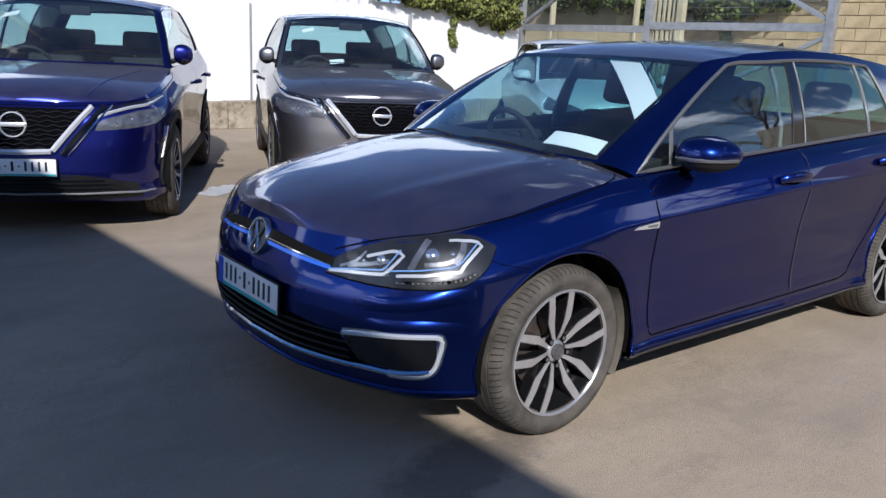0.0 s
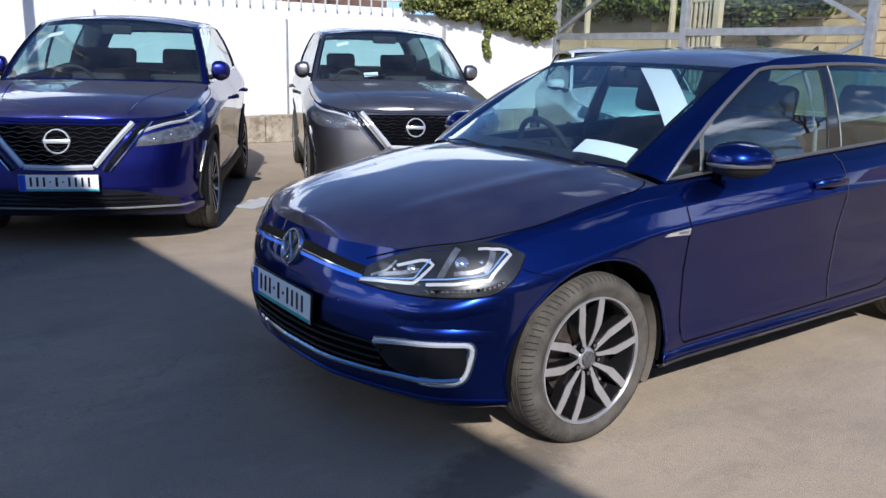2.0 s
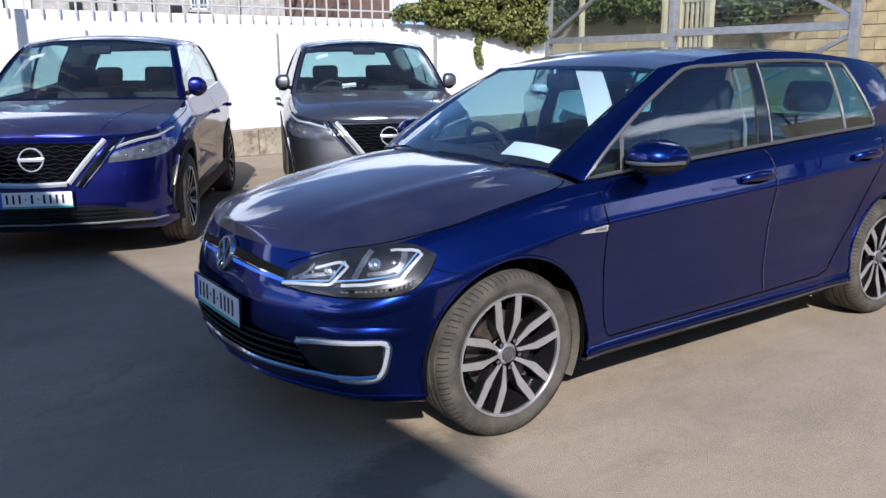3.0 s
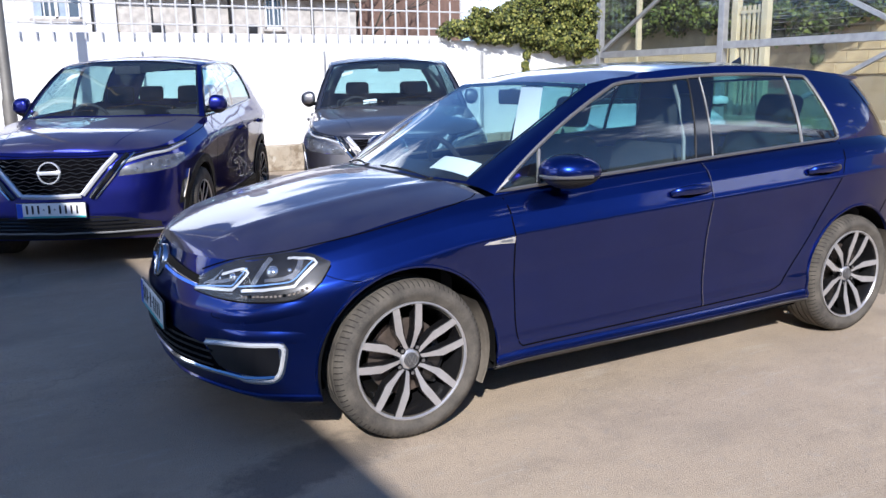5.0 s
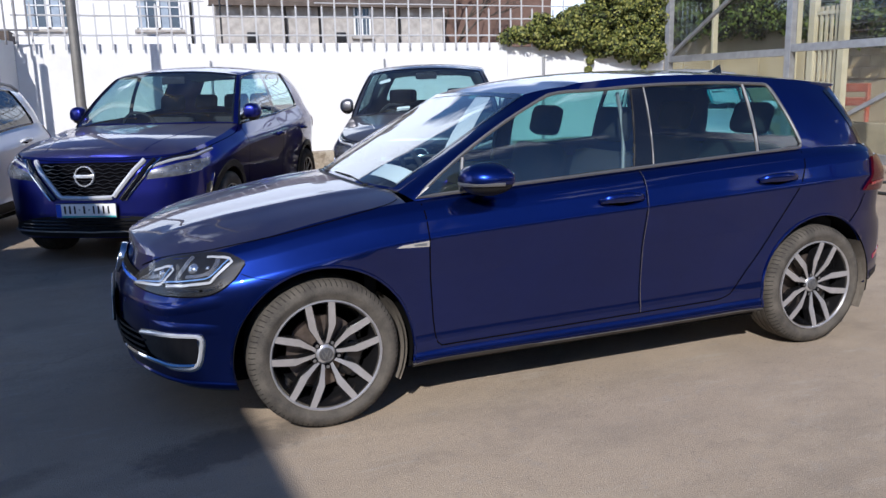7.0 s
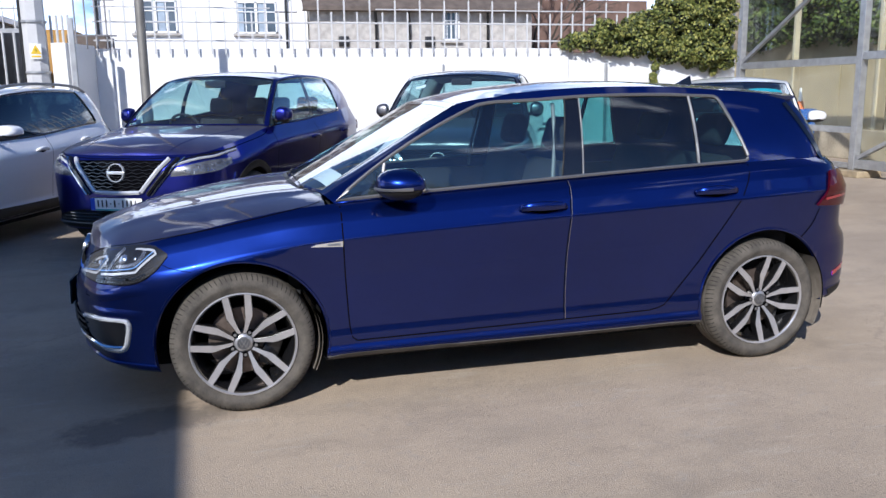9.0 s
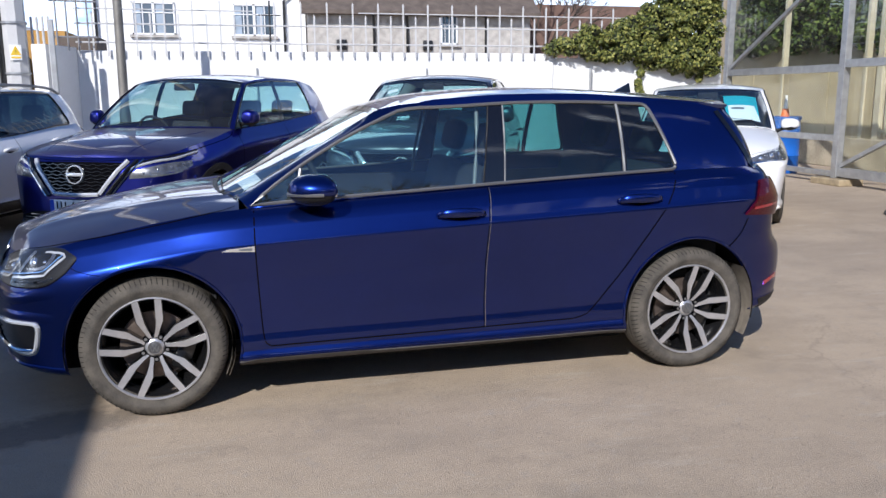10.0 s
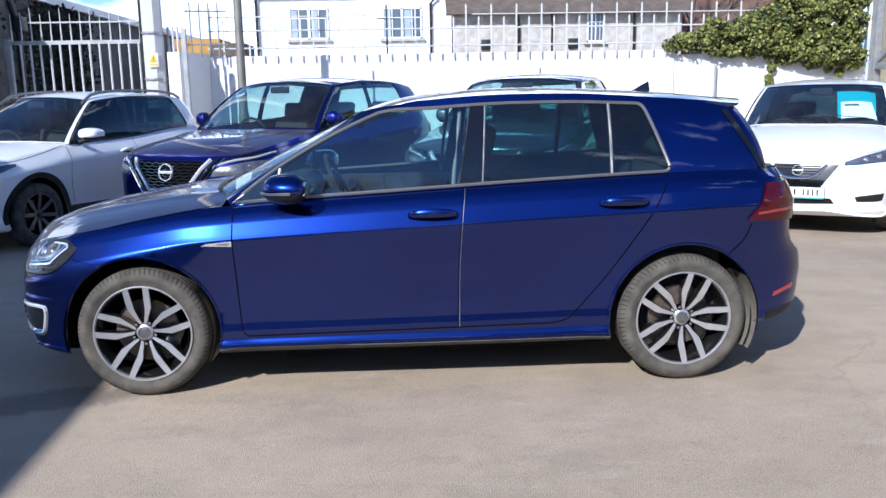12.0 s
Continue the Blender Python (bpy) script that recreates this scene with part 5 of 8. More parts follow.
SMALLCAR = dict(CROSSOVER,
    cuts=(0.45, 1.3, 2.35, (3.1, 2.8, 1.05, 0.3), 3.6, 0.3),
    len=3.99, half=0.865, axles=((0.8, 0.31), (3.325, 0.31)), arch=0.345, wr=0.31, rim=0.215, tyrew=0.2, track=0.76,
    plan=((0, 0), (0.035, 0.38), (0.1, 0.63), (0.22, 0.785), (0.45, 0.86), (0.9, 0.878), (1.5, 0.875), (2.2, 0.87), (3.0, 0.86), (3.4, 0.84), (3.7, 0.76), (3.88, 0.6), (3.96, 0.36), (3.99, 0)),
    zbot=((0, 0.2), (0.5, 0.18), (1.2, 0.2), (3.0, 0.2), (3.99, 0.28)),
    zsh=((0, 0.77), (0.25, 0.8), (0.6, 0.88), (1.0, 0.95), (1.36, 0.99), (2.4, 1.01), (3.3, 1.06), (3.99, 1.04)),
    pfront=((0.18, 0.12), (0.26, 0.03), (0.38, 0.0), (0.55, 0.01), (0.7, 0.05), (0.78, 0.1)),
    wbase=((0, 1.0), (0.3, 1.03), (0.55, 1.12), (0.75, 1.3), (0.9, 1.38)), cowl=1.3,
    zhood=((0.08, 0.8), (0.2, 0.86), (0.45, 0.935), (0.8, 1.01), (1.1, 1.06), (1.3, 1.085)),
    anchors=((1.3, 1.95, "glass"), (2.3, 2.35, "black"), (2.4, 2.44, "glass"), (3.0, 2.95, "pillar"), (3.6, 3.5, "pillar")),
    rail=((1.6, 0.62, 1.33), (1.95, 0.64, 1.445), (2.3, 0.645, 1.48), (2.8, 0.63, 1.465), (3.5, 0.57, 1.39)),
    wtop=1.8, wtopz=1.475, rtop=3.65, rtopz=1.42,
    zroof=((1.8, 1.465), (2.0, 1.505), (2.4, 1.54), (2.9, 1.525), (3.4, 1.465), (3.7, 1.415)),
    zbelt=0.97, dash0=1.08, dash1=1.6, seatx=2.1, seatz=0.0, black_glass=("rear", "glass"))
ESTATE = dict(CROSSOVER,
    cuts=(0.45, 1.32, 2.38, (3.5, 3.0, 1.08, 0.36), 3.8, 0.36),
    len=4.16, half=0.87, axles=((0.84, 0.32), (3.38, 0.32)), arch=0.37, wr=0.32, rim=0.215, tyrew=0.205, track=0.745,
    plan=((0, 0), (0.04, 0.36), (0.12, 0.6), (0.28, 0.77), (0.55, 0.85), (0.9, 0.865), (1.5, 0.865), (2.2, 0.87), (3.0, 0.87), (3.6, 0.855), (3.9, 0.79), (4.06, 0.62), (4.13, 0.36), (4.16, 0)),
    zsh=((0, 0.84), (0.25, 0.85), (0.6, 0.89), (1.0, 0.94), (1.42, 0.985), (2.4, 1.02), (3.3, 1.09), (4.16, 1.1)),
    pfront=((0.2, 0.14), (0.3, 0.04), (0.42, 0.0), (0.6, 0.01), (0.74, 0.04), (0.85, 0.1)),
    zhood=((0.08, 0.85), (0.2, 0.9), (0.45, 0.95), (0.8, 1.0), (1.15, 1.03), (1.4, 1.05)),
    wbase=((0, 1.08), (0.3, 1.11), (0.55, 1.2), (0.75, 1.4), (0.9, 1.48)), cowl=1.38,
    anchors=((1.4, 2.0, "glass"), (2.35, 2.38, "black"), (2.45, 2.47, "tint"), (3.1, 3.12, "black"), (3.14, 3.16, "tint"), (3.55, 3.4, "pillar"), (3.85, 3.75, "pillar")),
    rail=((1.6, 0.58, 1.3), (2.0, 0.6, 1.435), (2.4, 0.605, 1.485), (2.8, 0.6, 1.495), (3.3, 0.59, 1.485), (3.75, 0.56, 1.44)),
    wtop=1.88, wtopz=1.48, rtop=3.9, rtopz=1.46,
    zroof=((1.85, 1.47), (2.1, 1.52), (2.5, 1.545), (3.0, 1.545), (3.5, 1.51), (3.95, 1.45)),
    zbelt=1.0, dash0=1.15, dash1=1.68, seatx=2.2, seatz=0.06, black_glass=("tint", "glass"))


def parked(nose_x, nose_y, theta):
    """The pose of a parked car from its nose and the turn of its axis from +y towards +x."""
    return pose(nose_x, nose_y, 0, 0, 0, 90 - theta)


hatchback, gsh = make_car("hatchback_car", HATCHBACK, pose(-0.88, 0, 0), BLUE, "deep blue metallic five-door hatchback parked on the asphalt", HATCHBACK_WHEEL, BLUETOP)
crossover_1, q1sh = make_car("suv_car", CROSSOVER, parked(-0.993, 3.044, 27.0), VIOLET, "indigo blue crossover SUV parked facing the yard", CROSSOVER_WHEEL, VIOLETTOP)
crossover_2, q2sh = make_car("suv_car", CROSSOVER, parked(1.89, 3.122, 23), GREY, "dark grey crossover SUV parked before the white wall", CROSSOVER_WHEEL, GREYTOP)
smallcar, msh = make_car("small_car", SMALLCAR, parked(5.079, 3.079, 32.4), WHITE, "white small hatchback with a teal price card in the windscreen", PLAIN_WHEEL)
estate, psh = make_car("estate_car", ESTATE, parked(-3.45, 3.0, 19.3), WHITE, "white compact crossover with roof rails and black arches", PLAIN_WHEEL)


# ---- features of the cars ----
def grid_part(name, sh, car, low, high, material, label="", **k):
    return part(name, sh.patch(bmesh.new(), low, high, **k), material, car, label)


def flip(pts, sg):
    """Points given for the left side (y < 0), for either side."""
    return [(x, -y * sg, z) for x, y, z in pts]


def side_trim(sh, car, v0, v1, r, material):
    """The strip round the side windows, with rounded rear corners."""
    cs = [c for c in sh.cols if c[3] in ("glass", "tint", "black")]
    i0 = sh.cols.index(cs[0])
    cs = sh.cols[i0:sh.cols.index(cs[-1]) + 2]
    for sg in (1, -1):
        def at(c, v):
            p = sh.g(c, v) + c[2].normalized() * 0.004
            return Vector((p.x, p.y * sg, p.z))
        low, high = [at(c, v0) for c in cs], [at(c, v1) for c in cs]
        end = [at(cs[-1], v) for v in np.linspace(v0, v1, 10)]
        def turn(a, k, b):
            """A rounded corner from a over k to b."""
            return [a.lerp(k, t).lerp(k.lerp(b, t), t) for t in (0.2, 0.4, 0.6, 0.8)]
        p0, p1 = low[-1].lerp(low[-2], 0.45), end[1]
        q0, q1 = end[-2], high[-1].lerp(high[-2], 0.6)
        loop = low[:-1] + [p0] + turn(p0, low[-1], p1) + end[1:-1] + turn(q0, high[-1], q1) + [q1] + high[-2::-1] + [at(cs[0], v) for v in np.linspace(v1, v0, 12)[1:-1]]
        part("window_trim", tube(bmesh.new(), loop, r, 6, True), material, car)


def seam(sh, car, pts, way=None, width=0.006, n=24, material=None, mirror=True, name="panel_gap"):
    for sg in ((-1, 1) if mirror else (-1,)):
        part(name, sh.line(bmesh.new(), flip(pts, sg), width, way, n=n), material or GAP, car)


def handle(sh, car, x0, x1, z, material):
    for sg in (-1, 1):
        y = 0.85 * sg
        p0, n0 = sh.lay((x0, y, z), "side")
        p1, n1 = sh.lay((x1, y, z), "side")
        bm = bmesh.new()
        pts = [p0 + n0 * 0.004, p0.lerp(p1, 0.12) + n0 * 0.028, p0.lerp(p1, 0.5) + n0 * 0.036, p0.lerp(p1, 0.88) + n1 * 0.03, p1 + n1 * 0.004]
        pts = [Vector(c) for c in curve([tuple(q) for q in pts], 14)]
        tube(bm, pts, [0.012 + 0.006 * math.sin(math.pi * i / 13) for i in range(14)], 8)
        for v in bm.verts:
            v.co.z = z + (v.co.z - z) * 1.25
        h = part("door_handle", bm, material, car)
        # flat near-black patch: the shade of the hand cup painted on the door
        xm = (x0 + x1) / 2
        bm = sh.patch(bmesh.new(), [(x0 + 0.04, y, z - 0.014), (xm, y, z - 0.024), (x1 - 0.04, y, z - 0.014)], [(x0 + 0.03, y, z + 0.016), (xm, y, z + 0.02), (x1 - 0.03, y, z + 0.016)], "side", 0.0008, 10, 3, sink=0.001)
        part("handle_recess_shade", bm, GAP, h)


def emblem(car, p, turn, r, kind, material=None):
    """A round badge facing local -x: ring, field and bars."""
    m = Matrix.Translation(p) @ turn @ Matrix.Rotation(radians(-90), 4, "Z")
    bm = bmesh.new()
    lathe(bm, [(r * 0.84, -0.004), (r * 0.88, -0.012), (r * 0.96, -0.012), (r, -0.004), (r, 0.012)], 40, m)
    bmesh.ops.recalc_face_normals(bm, faces=bm.faces)
    e = part("badge", bm, material or EMBLEM, car)
    if kind == "disc":
        bm = bmesh.new()
        lathe(bm, [(0.0001, -0.002), (r * 0.86, -0.002), (r * 0.9, 0.008)], 32, m)
        part("badge_field", bm, BLACKGLOSS, e)
        bm = bmesh.new()
        for pts in (((-0.5, 0.66), (0, -0.12), (0.5, 0.66)), ((-0.82, 0.1), (-0.42, -0.72), (0, 0.05), (0.42, -0.72), (0.82, 0.1))):
            for (a, b), (c, d) in zip(pts, pts[1:]):
                tube(bm, [m @ Vector((a * r, -0.006, b * r)), m @ Vector((c * r, -0.006, d * r))], r * 0.085, 6)
        part("badge_bar", bm, material or EMBLEM, e)
    else:
        bm = bmesh.new()
        box(bm, -r * 1.02, r * 1.02, -0.012, -0.002, -r * 0.17, r * 0.17, 0.004, m)
        part("badge_bar", bm, material or EMBLEM, e)
    return e


def screen_border(sh, car, width=0.045):
    """The black printed border round the windscreen."""
    cs = [c for c in sh.cols if c[3] == "screen"]
    rim = sh.cols[sh.cols.index(cs[-1]) + 1]
    edge = [(rim, v) for v in np.linspace(sh.S["v0"] + 0.02, 0.98, 12)] + [(c, 0.985) for c in [rim] + cs[::-1]]
    bm = bmesh.new()
    for sg in (1, -1):
        row = []
        for c, v in edge:
            p = sh.g(c, v)
            row.append(Vector((p.x, p.y * sg, p.z)))
        for i in range(len(row) - 1):
            a, b = row[i], row[i + 1]
            inner = [sh.g(cs[max(0, int(len(cs) * 0.5) if i < 11 else 0)], 0.5)] * 2
            out = Vector((-0.5, 0, 0.86)) * 0.002
            mid = Vector((inner[0].x, 0, inner[0].z))
            f = [a + out, b + out] + [q + (mid - q).normalized() * width * 0.4 + out for q in (b, a)]
            if i >= 12:
                down = (sh.g(edge[i][0], 0.5) - sh.g(edge[i][0], 0.9)).normalized() * width * 0.8
                f = [a + out, b + out, b + Vector((down.x, 0, down.z)) + out, a + Vector((down.x, 0, down.z)) + out]
            bm.faces.new([bm.verts.new(q) for q in (f if sg > 0 else f[::-1])])
    part("screen_border", bm, BLACKGLOSS, car, smooth=False)


def wiper(sh, car, a, b):
    pa, na = sh.lay(a, "top")
    pb, nb = sh.lay(b, "top")
    bm = bmesh.new()
    mid = sh.lay(tuple((Vector(a) + Vector(b)) / 2), "top")
    tube(bm, [pa + na * 0.003, mid[0] + mid[1] * 0.005, pb + nb * 0.004], 0.0032, 6)
    w = part("wiper", bm, BLACKPL, car)
    bm = bmesh.new()
    box(bm, -0.012, 0.012, -0.011, 0.011, -0.01, 0.007, 0.004, Matrix.Translation(pa))
    part("wiper_pivot", bm, BLACKPL, w)


def sheet_on(sh, name, corners, material=None, off=-0.008, way="top"):
    """A sheet of paper that leans behind the glass; a thing of its own, in world space."""
    a, b, c, d = corners
    bm = sh.patch(bmesh.new(), [a, b], [d, c], way, off, 8, 4, sink=-off + 0.0008 if off > 0 else -off + 0.0012)
    ob = part(name, bm, material or PAPER, None, "")
    ob.matrix_world = hatchback.matrix_world
    return ob


# --- the hatchback ---
G, C = gsh, hatchback
side_trim(G, C, 0.02, 0.893, 0.0085, SATIN)
for sg in (-1, 1):
    cd = min((c for c in G.cols if c[3] == "black" and c[0].x > 3), key=lambda c: c[0].x)
    pts = [G.g(cd, v) + cd[2] * 0.003 + Vector((0.012, 0, 0)) for v in np.linspace(0.02, 0.89, 8)]
    part("window_bar", tube(bmesh.new(), [Vector((p.x, -p.y * sg, p.z)) for p in pts], 0.007, 6), DIVIDER, C)
for sg in (-1, 1):
    # quarter-light bar
    bm = bmesh.new()
    p = G.lay((1.53, 0.8 * sg, 0.95), "side")[0]
    q = G.lay((1.556, 0.8 * sg, 1.085), "side")[0]
    part("window_bar", tube(bm, [p, p.lerp(q, 0.5), q], 0.009, 6), SATIN, C)
# doors
DOORF = [(1.337, -0.9, 0.905), (1.336, -0.9, 0.75), (1.346, -0.9, 0.5), (1.358, -0.9, 0.33), (1.385, -0.9, 0.293)]
DOORB = [(2.438, -0.9, 0.975), (2.42, -0.9, 0.84), (2.404, -0.9, 0.6), (2.398, -0.9, 0.312)]
DOORR = [(3.435, -0.9, 1.02), (3.355, -0.9, 0.88), (3.219, -0.9, 0.678), (3.084, -0.9, 0.5), (2.96, -0.9, 0.36), (2.915, -0.9, 0.332), (2.86, -0.9, 0.318)]
seam(G, C, DOORF, "side"), seam(G, C, DOORB, "side", 0.0035), seam(G, C, DOORR, "side")
seam(G, C, [(1.385, -0.9, 0.293), (2.0, -0.9, 0.303), (2.86, -0.9, 0.318)], "side")
for sg in (-1, 1):      # bright strip: the sunlit edge of the door put into colour
    part("door_edge_glint", G.line(bmesh.new(), flip([(x + 0.006, y, z) for x, y, z in DOORB], sg), 0.0026, "side", 0.003), SATIN, C)
handle(G, C, 2.175, 2.395, 0.86, BLUE), handle(G, C, 3.09, 3.31, 0.897, BLUE)
# pale inner trim behind the centre pillars
for sg in (-1, 1):
    part("pillar_trim", tube(bmesh.new(), [Vector((2.385, 0.735 * sg, 0.93)), Vector((2.40, 0.715 * sg, 1.08)), Vector((2.425, 0.645 * sg, 1.26)), Vector((2.435, 0.6 * sg, 1.34))], 0.01, 8), DIVIDER, C)
    for cb in [c for c in G.cols if c[3] == "black" and c[0].x < 3][:1] + [c for c in G.cols if c[3] == "tint"][:1]:
        pts = [G.g(cb, v) + cb[2] * 0.003 for v in np.linspace(0.02, 0.89, 8)]
        part("window_bar", tube(bmesh.new(), [Vector((p.x, -p.y * sg, p.z)) for p in pts], 0.004, 6), BLACKPL if cb[3] == "black" else DIVIDER, C)
# sill trim and lower shade
for sg in (-1, 1):
    grid_part("sill_trim", G, C, flip([(1.26, -0.9, 0.226), (2.2, -0.9, 0.226), (3.13, -0.9, 0.232)], sg), flip([(1.26, -0.9, 0.246), (2.2, -0.9, 0.248), (3.13, -0.9, 0.256)], sg), BLUE, way="side", off=0.004, nu=30, nv=3)
    grid_part("sill_guard", G, C, flip([(1.25, -0.86, 0.2), (2.2, -0.86, 0.2), (3.14, -0.86, 0.21)], sg), flip([(1.25, -0.9, 0.224), (2.2, -0.9, 0.224), (3.14, -0.9, 0.23)], sg), SILLDUST, off=0.008, nu=24, nv=2)
    # arch lips
    for ax in (0.88, 3.511):
        arc = [(ax + 0.378 * math.cos(a), -0.9, 0.317 + 0.378 * math.sin(a)) for a in np.linspace(-0.18, math.pi + 0.18, 30)]
        part("arch_lip", G.line(bmesh.new(), flip(arc, sg), 0.02, "side", n=60, r=0.007, off=0.0), BLUE, C)
    # mud guards
    for ax in (0.88, 3.511):
        bm = bmesh.new()
        deep_r = 0.35 if ax < 2 else 0.369
        lathe(bm, [(0.336, sg * 0.858), (0.336, sg * 0.66), (deep_r, sg * 0.66), (deep_r, sg * 0.858)], 14, Matrix.Translation((ax, 0, 0.317)), -0.46, 0.6)
        part("dusty_arch_guard", bm, mat_dust, C)
    part("fender_badge", G.patch(bmesh.new(), flip([(1.19, -0.9, 0.742), (1.333, -0.9, 0.737)], sg), flip([(1.215, -0.9, 0.752), (1.333, -0.9, 0.762)], sg), "side", 0.004, 8, 2), BADGE, C, "slim chrome fender badge")
    bm = G.patch(bmesh.new(), flip([(1.265, -0.9, 0.745), (1.322, -0.9, 0.743)], sg), flip([(1.265, -0.9, 0.753), (1.322, -0.9, 0.755)], sg), "side", 0.0052, 6, 2)
    part("badge_print", bm, INK, C)
# bonnet lines
BON = [(0.19, -0.42, 0.69), (0.27, -0.53, 0.73), (0.43, -0.675, 0.772), (0.62, -0.745, 0.805), (0.82, -0.775, 0.838), (1.08, -0.775, 0.885), (1.2, -0.755, 0.91), (1.255, -0.715, 0.925)]
seam(G, C, BON, None, 0.006, 40)
seam(G, C, [(0.14, 0.44, 0.682), (0.11, 0.22, 0.687), (0.1, 0, 0.692), (0.11, -0.22, 0.687), (0.14, -0.44, 0.682)], None, 0.007, 30, mirror=False)
# headlamps
for sg in (-1, 1):
    lo = flip([(0.16, -0.42, 0.612), (0.21, -0.57, 0.606), (0.3, -0.71, 0.604), (0.43, -0.812, 0.616), (0.52, -0.83, 0.662), (0.582, -0.81, 0.728)], sg)
    hi = flip([(0.158, -0.42, 0.634), (0.203, -0.447, 0.671), (0.275, -0.541, 0.722), (0.36, -0.63, 0.747), (0.443, -0.69, 0.765), (0.52, -0.745, 0.764), (0.582, -0.806, 0.738)], sg)
    lamp = grid_part("headlamp", G, C, lo, hi, LAMPDARK, "clear headlamp with blue accent line", off=0.002, nu=36, nv=8)
    def lmp(f, h):
        """A point in the lamp: f along it, h up it."""
        a, b = curve(lo, 41)[int(round(f * 40))], curve(hi, 41)[int(round(f * 40))]
        return tuple(a + (b - a) * h)
    def strip(name, pts, w, material, off=0.006):
        part(name, G.line(bmesh.new(), pts, w, None, off, 20), material, lamp)
    def bent(*corners):
        """Straight runs between corners, with only a slight rounding."""
        out = [corners[0]]
        for p, q, r in zip(corners, corners[1:], corners[2:]):
            p, q, r = np.array(p), np.array(q), np.array(r)
            out += [tuple(q + (p - q) * 0.12), tuple(q + (r - q) * 0.12)]
        return [lmp(f, h) for f, h in out + [corners[-1]]]
    hooks = (((0.03, 0.3), (0.2, 0.26), (0.37, 0.26), (0.485, 0.66), (0.44, 0.76), (0.28, 0.7)),
             ((0.42, 0.24), (0.56, 0.24), (0.74, 0.25), (0.89, 0.66), (0.87, 0.82), (0.72, 0.82)))
    for hook in hooks:
        strip("light_strip", bent(*hook), 0.011, LEDWHITE, 0.008)
        strip("blue_line", bent(*[(f - 0.012, h + 0.1) for f, h in hook[:4]]), 0.005, PALEBLUE, 0.009)
    strip("lamp_bezel", [lmp(0.5, 0.36), lmp(0.56, 0.6), lmp(0.62, 0.9)], 0.022, LAMPGREY, 0.004)
    strip("lamp_bezel", [lmp(0.1, 0.5), lmp(0.2, 0.62), lmp(0.28, 0.84)], 0.01, LAMPGREY, 0.004)
    strip("lamp_bezel", [lmp(0.72, 0.4), lmp(0.78, 0.6), lmp(0.8, 0.78)], 0.02, LAMPGREY, 0.004)
    strip("lamp_bezel", [lmp(0.14, 0.5), lmp(0.3, 0.52), lmp(0.4, 0.56)], 0.014, LAMPGREY, 0.003)
    strip("lamp_bezel", [lmp(0.58, 0.44), lmp(0.68, 0.44), lmp(0.76, 0.5)], 0.014, LAMPGREY, 0.003)
    for f, h, r in ((0.34, 0.6, 0.026), (0.63, 0.62, 0.034), (0.25, 0.62, 0.014), (0.73, 0.6, 0.016)):
        p, n = G.lay(lmp(f, h))
        bm = bmesh.new()
        bmesh.ops.create_uvsphere(bm, u_segments=20, v_segments=12, radius=r)
        for v in bm.verts:
            v.co = p + v.co * (0.9 if r > 0.02 else 0.8) - n * r * 0.55
        part("projector_lens", bm, LAMPBRIGHT, lamp)
    for k in range(18):
        f = 0.42 + 0.4 * k / 18
        p, n = G.lay(lmp(f, 0.12))
        bm = bmesh.new()
        box(bm, -0.005, 0.005, -0.005, 0.005, -0.004, 0.004, 0, Matrix.Translation(p + n * 0.004))
        part("lamp_stud", bm, CHROME, lamp, smooth=False)
    part("lamp_lens", G.patch(bmesh.new(), lo, hi, None, 0.012, 36, 8, crown=0.004), LENS, lamp).visible_shadow = False
    seam(G, C, [(x, y, z - 0.003) for x, y, z in [(p[0], -abs(p[1]), p[2]) for p in lo]], None, 0.006, 30, mirror=False) if sg < 0 else None
    # bumper seam to the arch
    seam(G, C, [(0.56, -0.85, 0.69), (0.6, -0.86, 0.675), (0.68, -0.87, 0.66)], "side", 0.003, mirror=False) if sg < 0 else None
# upper grille with the blue line
grid_part("upper_grille", G, C, [(0.1, 0.43, 0.614), (0.06, 0.2, 0.625), (0.05, 0, 0.63), (0.06, -0.2, 0.625), (0.1, -0.43, 0.614)], [(0.12, 0.43, 0.644), (0.09, 0.2, 0.672), (0.08, 0, 0.68), (0.09, -0.2, 0.672), (0.12, -0.43, 0.644)], LINER, way="front", off=0.005, nu=30, nv=4)
for z, wd, mt, nm in ((0.0, 0.013, LAMPBLUE, "blue_line"), (0.012, 0.005, CHROME, "chrome_line"), (0.03, 0.004, CHROME, "chrome_line")):
    part(nm, G.line(bmesh.new(), [(0.1, 0.43, 0.621 + z * 0.6), (0.06, 0.2, 0.632 + z), (0.05, 0, 0.636 + z), (0.06, -0.2, 0.632 + z), (0.1, -0.43, 0.621 + z * 0.6)], wd, "front", 0.006, 40), mt, C)
part("grille_strip", G.line(bmesh.new(), [(0.12, 0.43, 0.641), (0.09, 0.2, 0.664), (0.08, 0, 0.67), (0.09, -0.2, 0.664), (0.12, -0.43, 0.641)], 0.03, "front", 0.007, 40), LINER, C)
pb = G.lay((0, 0, 0.652), "front")[0]
emblem(C, pb + Vector((-0.012, 0, -0.004)), Matrix.Rotation(radians(18), 4, "Y"), 0.072, "disc")
bm = G.patch(bmesh.new(), [(0.1, 0.34, 0.648), (0.1, 0.25, 0.655)], [(0.1, 0.34, 0.666), (0.1, 0.25, 0.672)], "front", 0.006, 6, 2)
part("grille_badge", bm, CHROME, C)
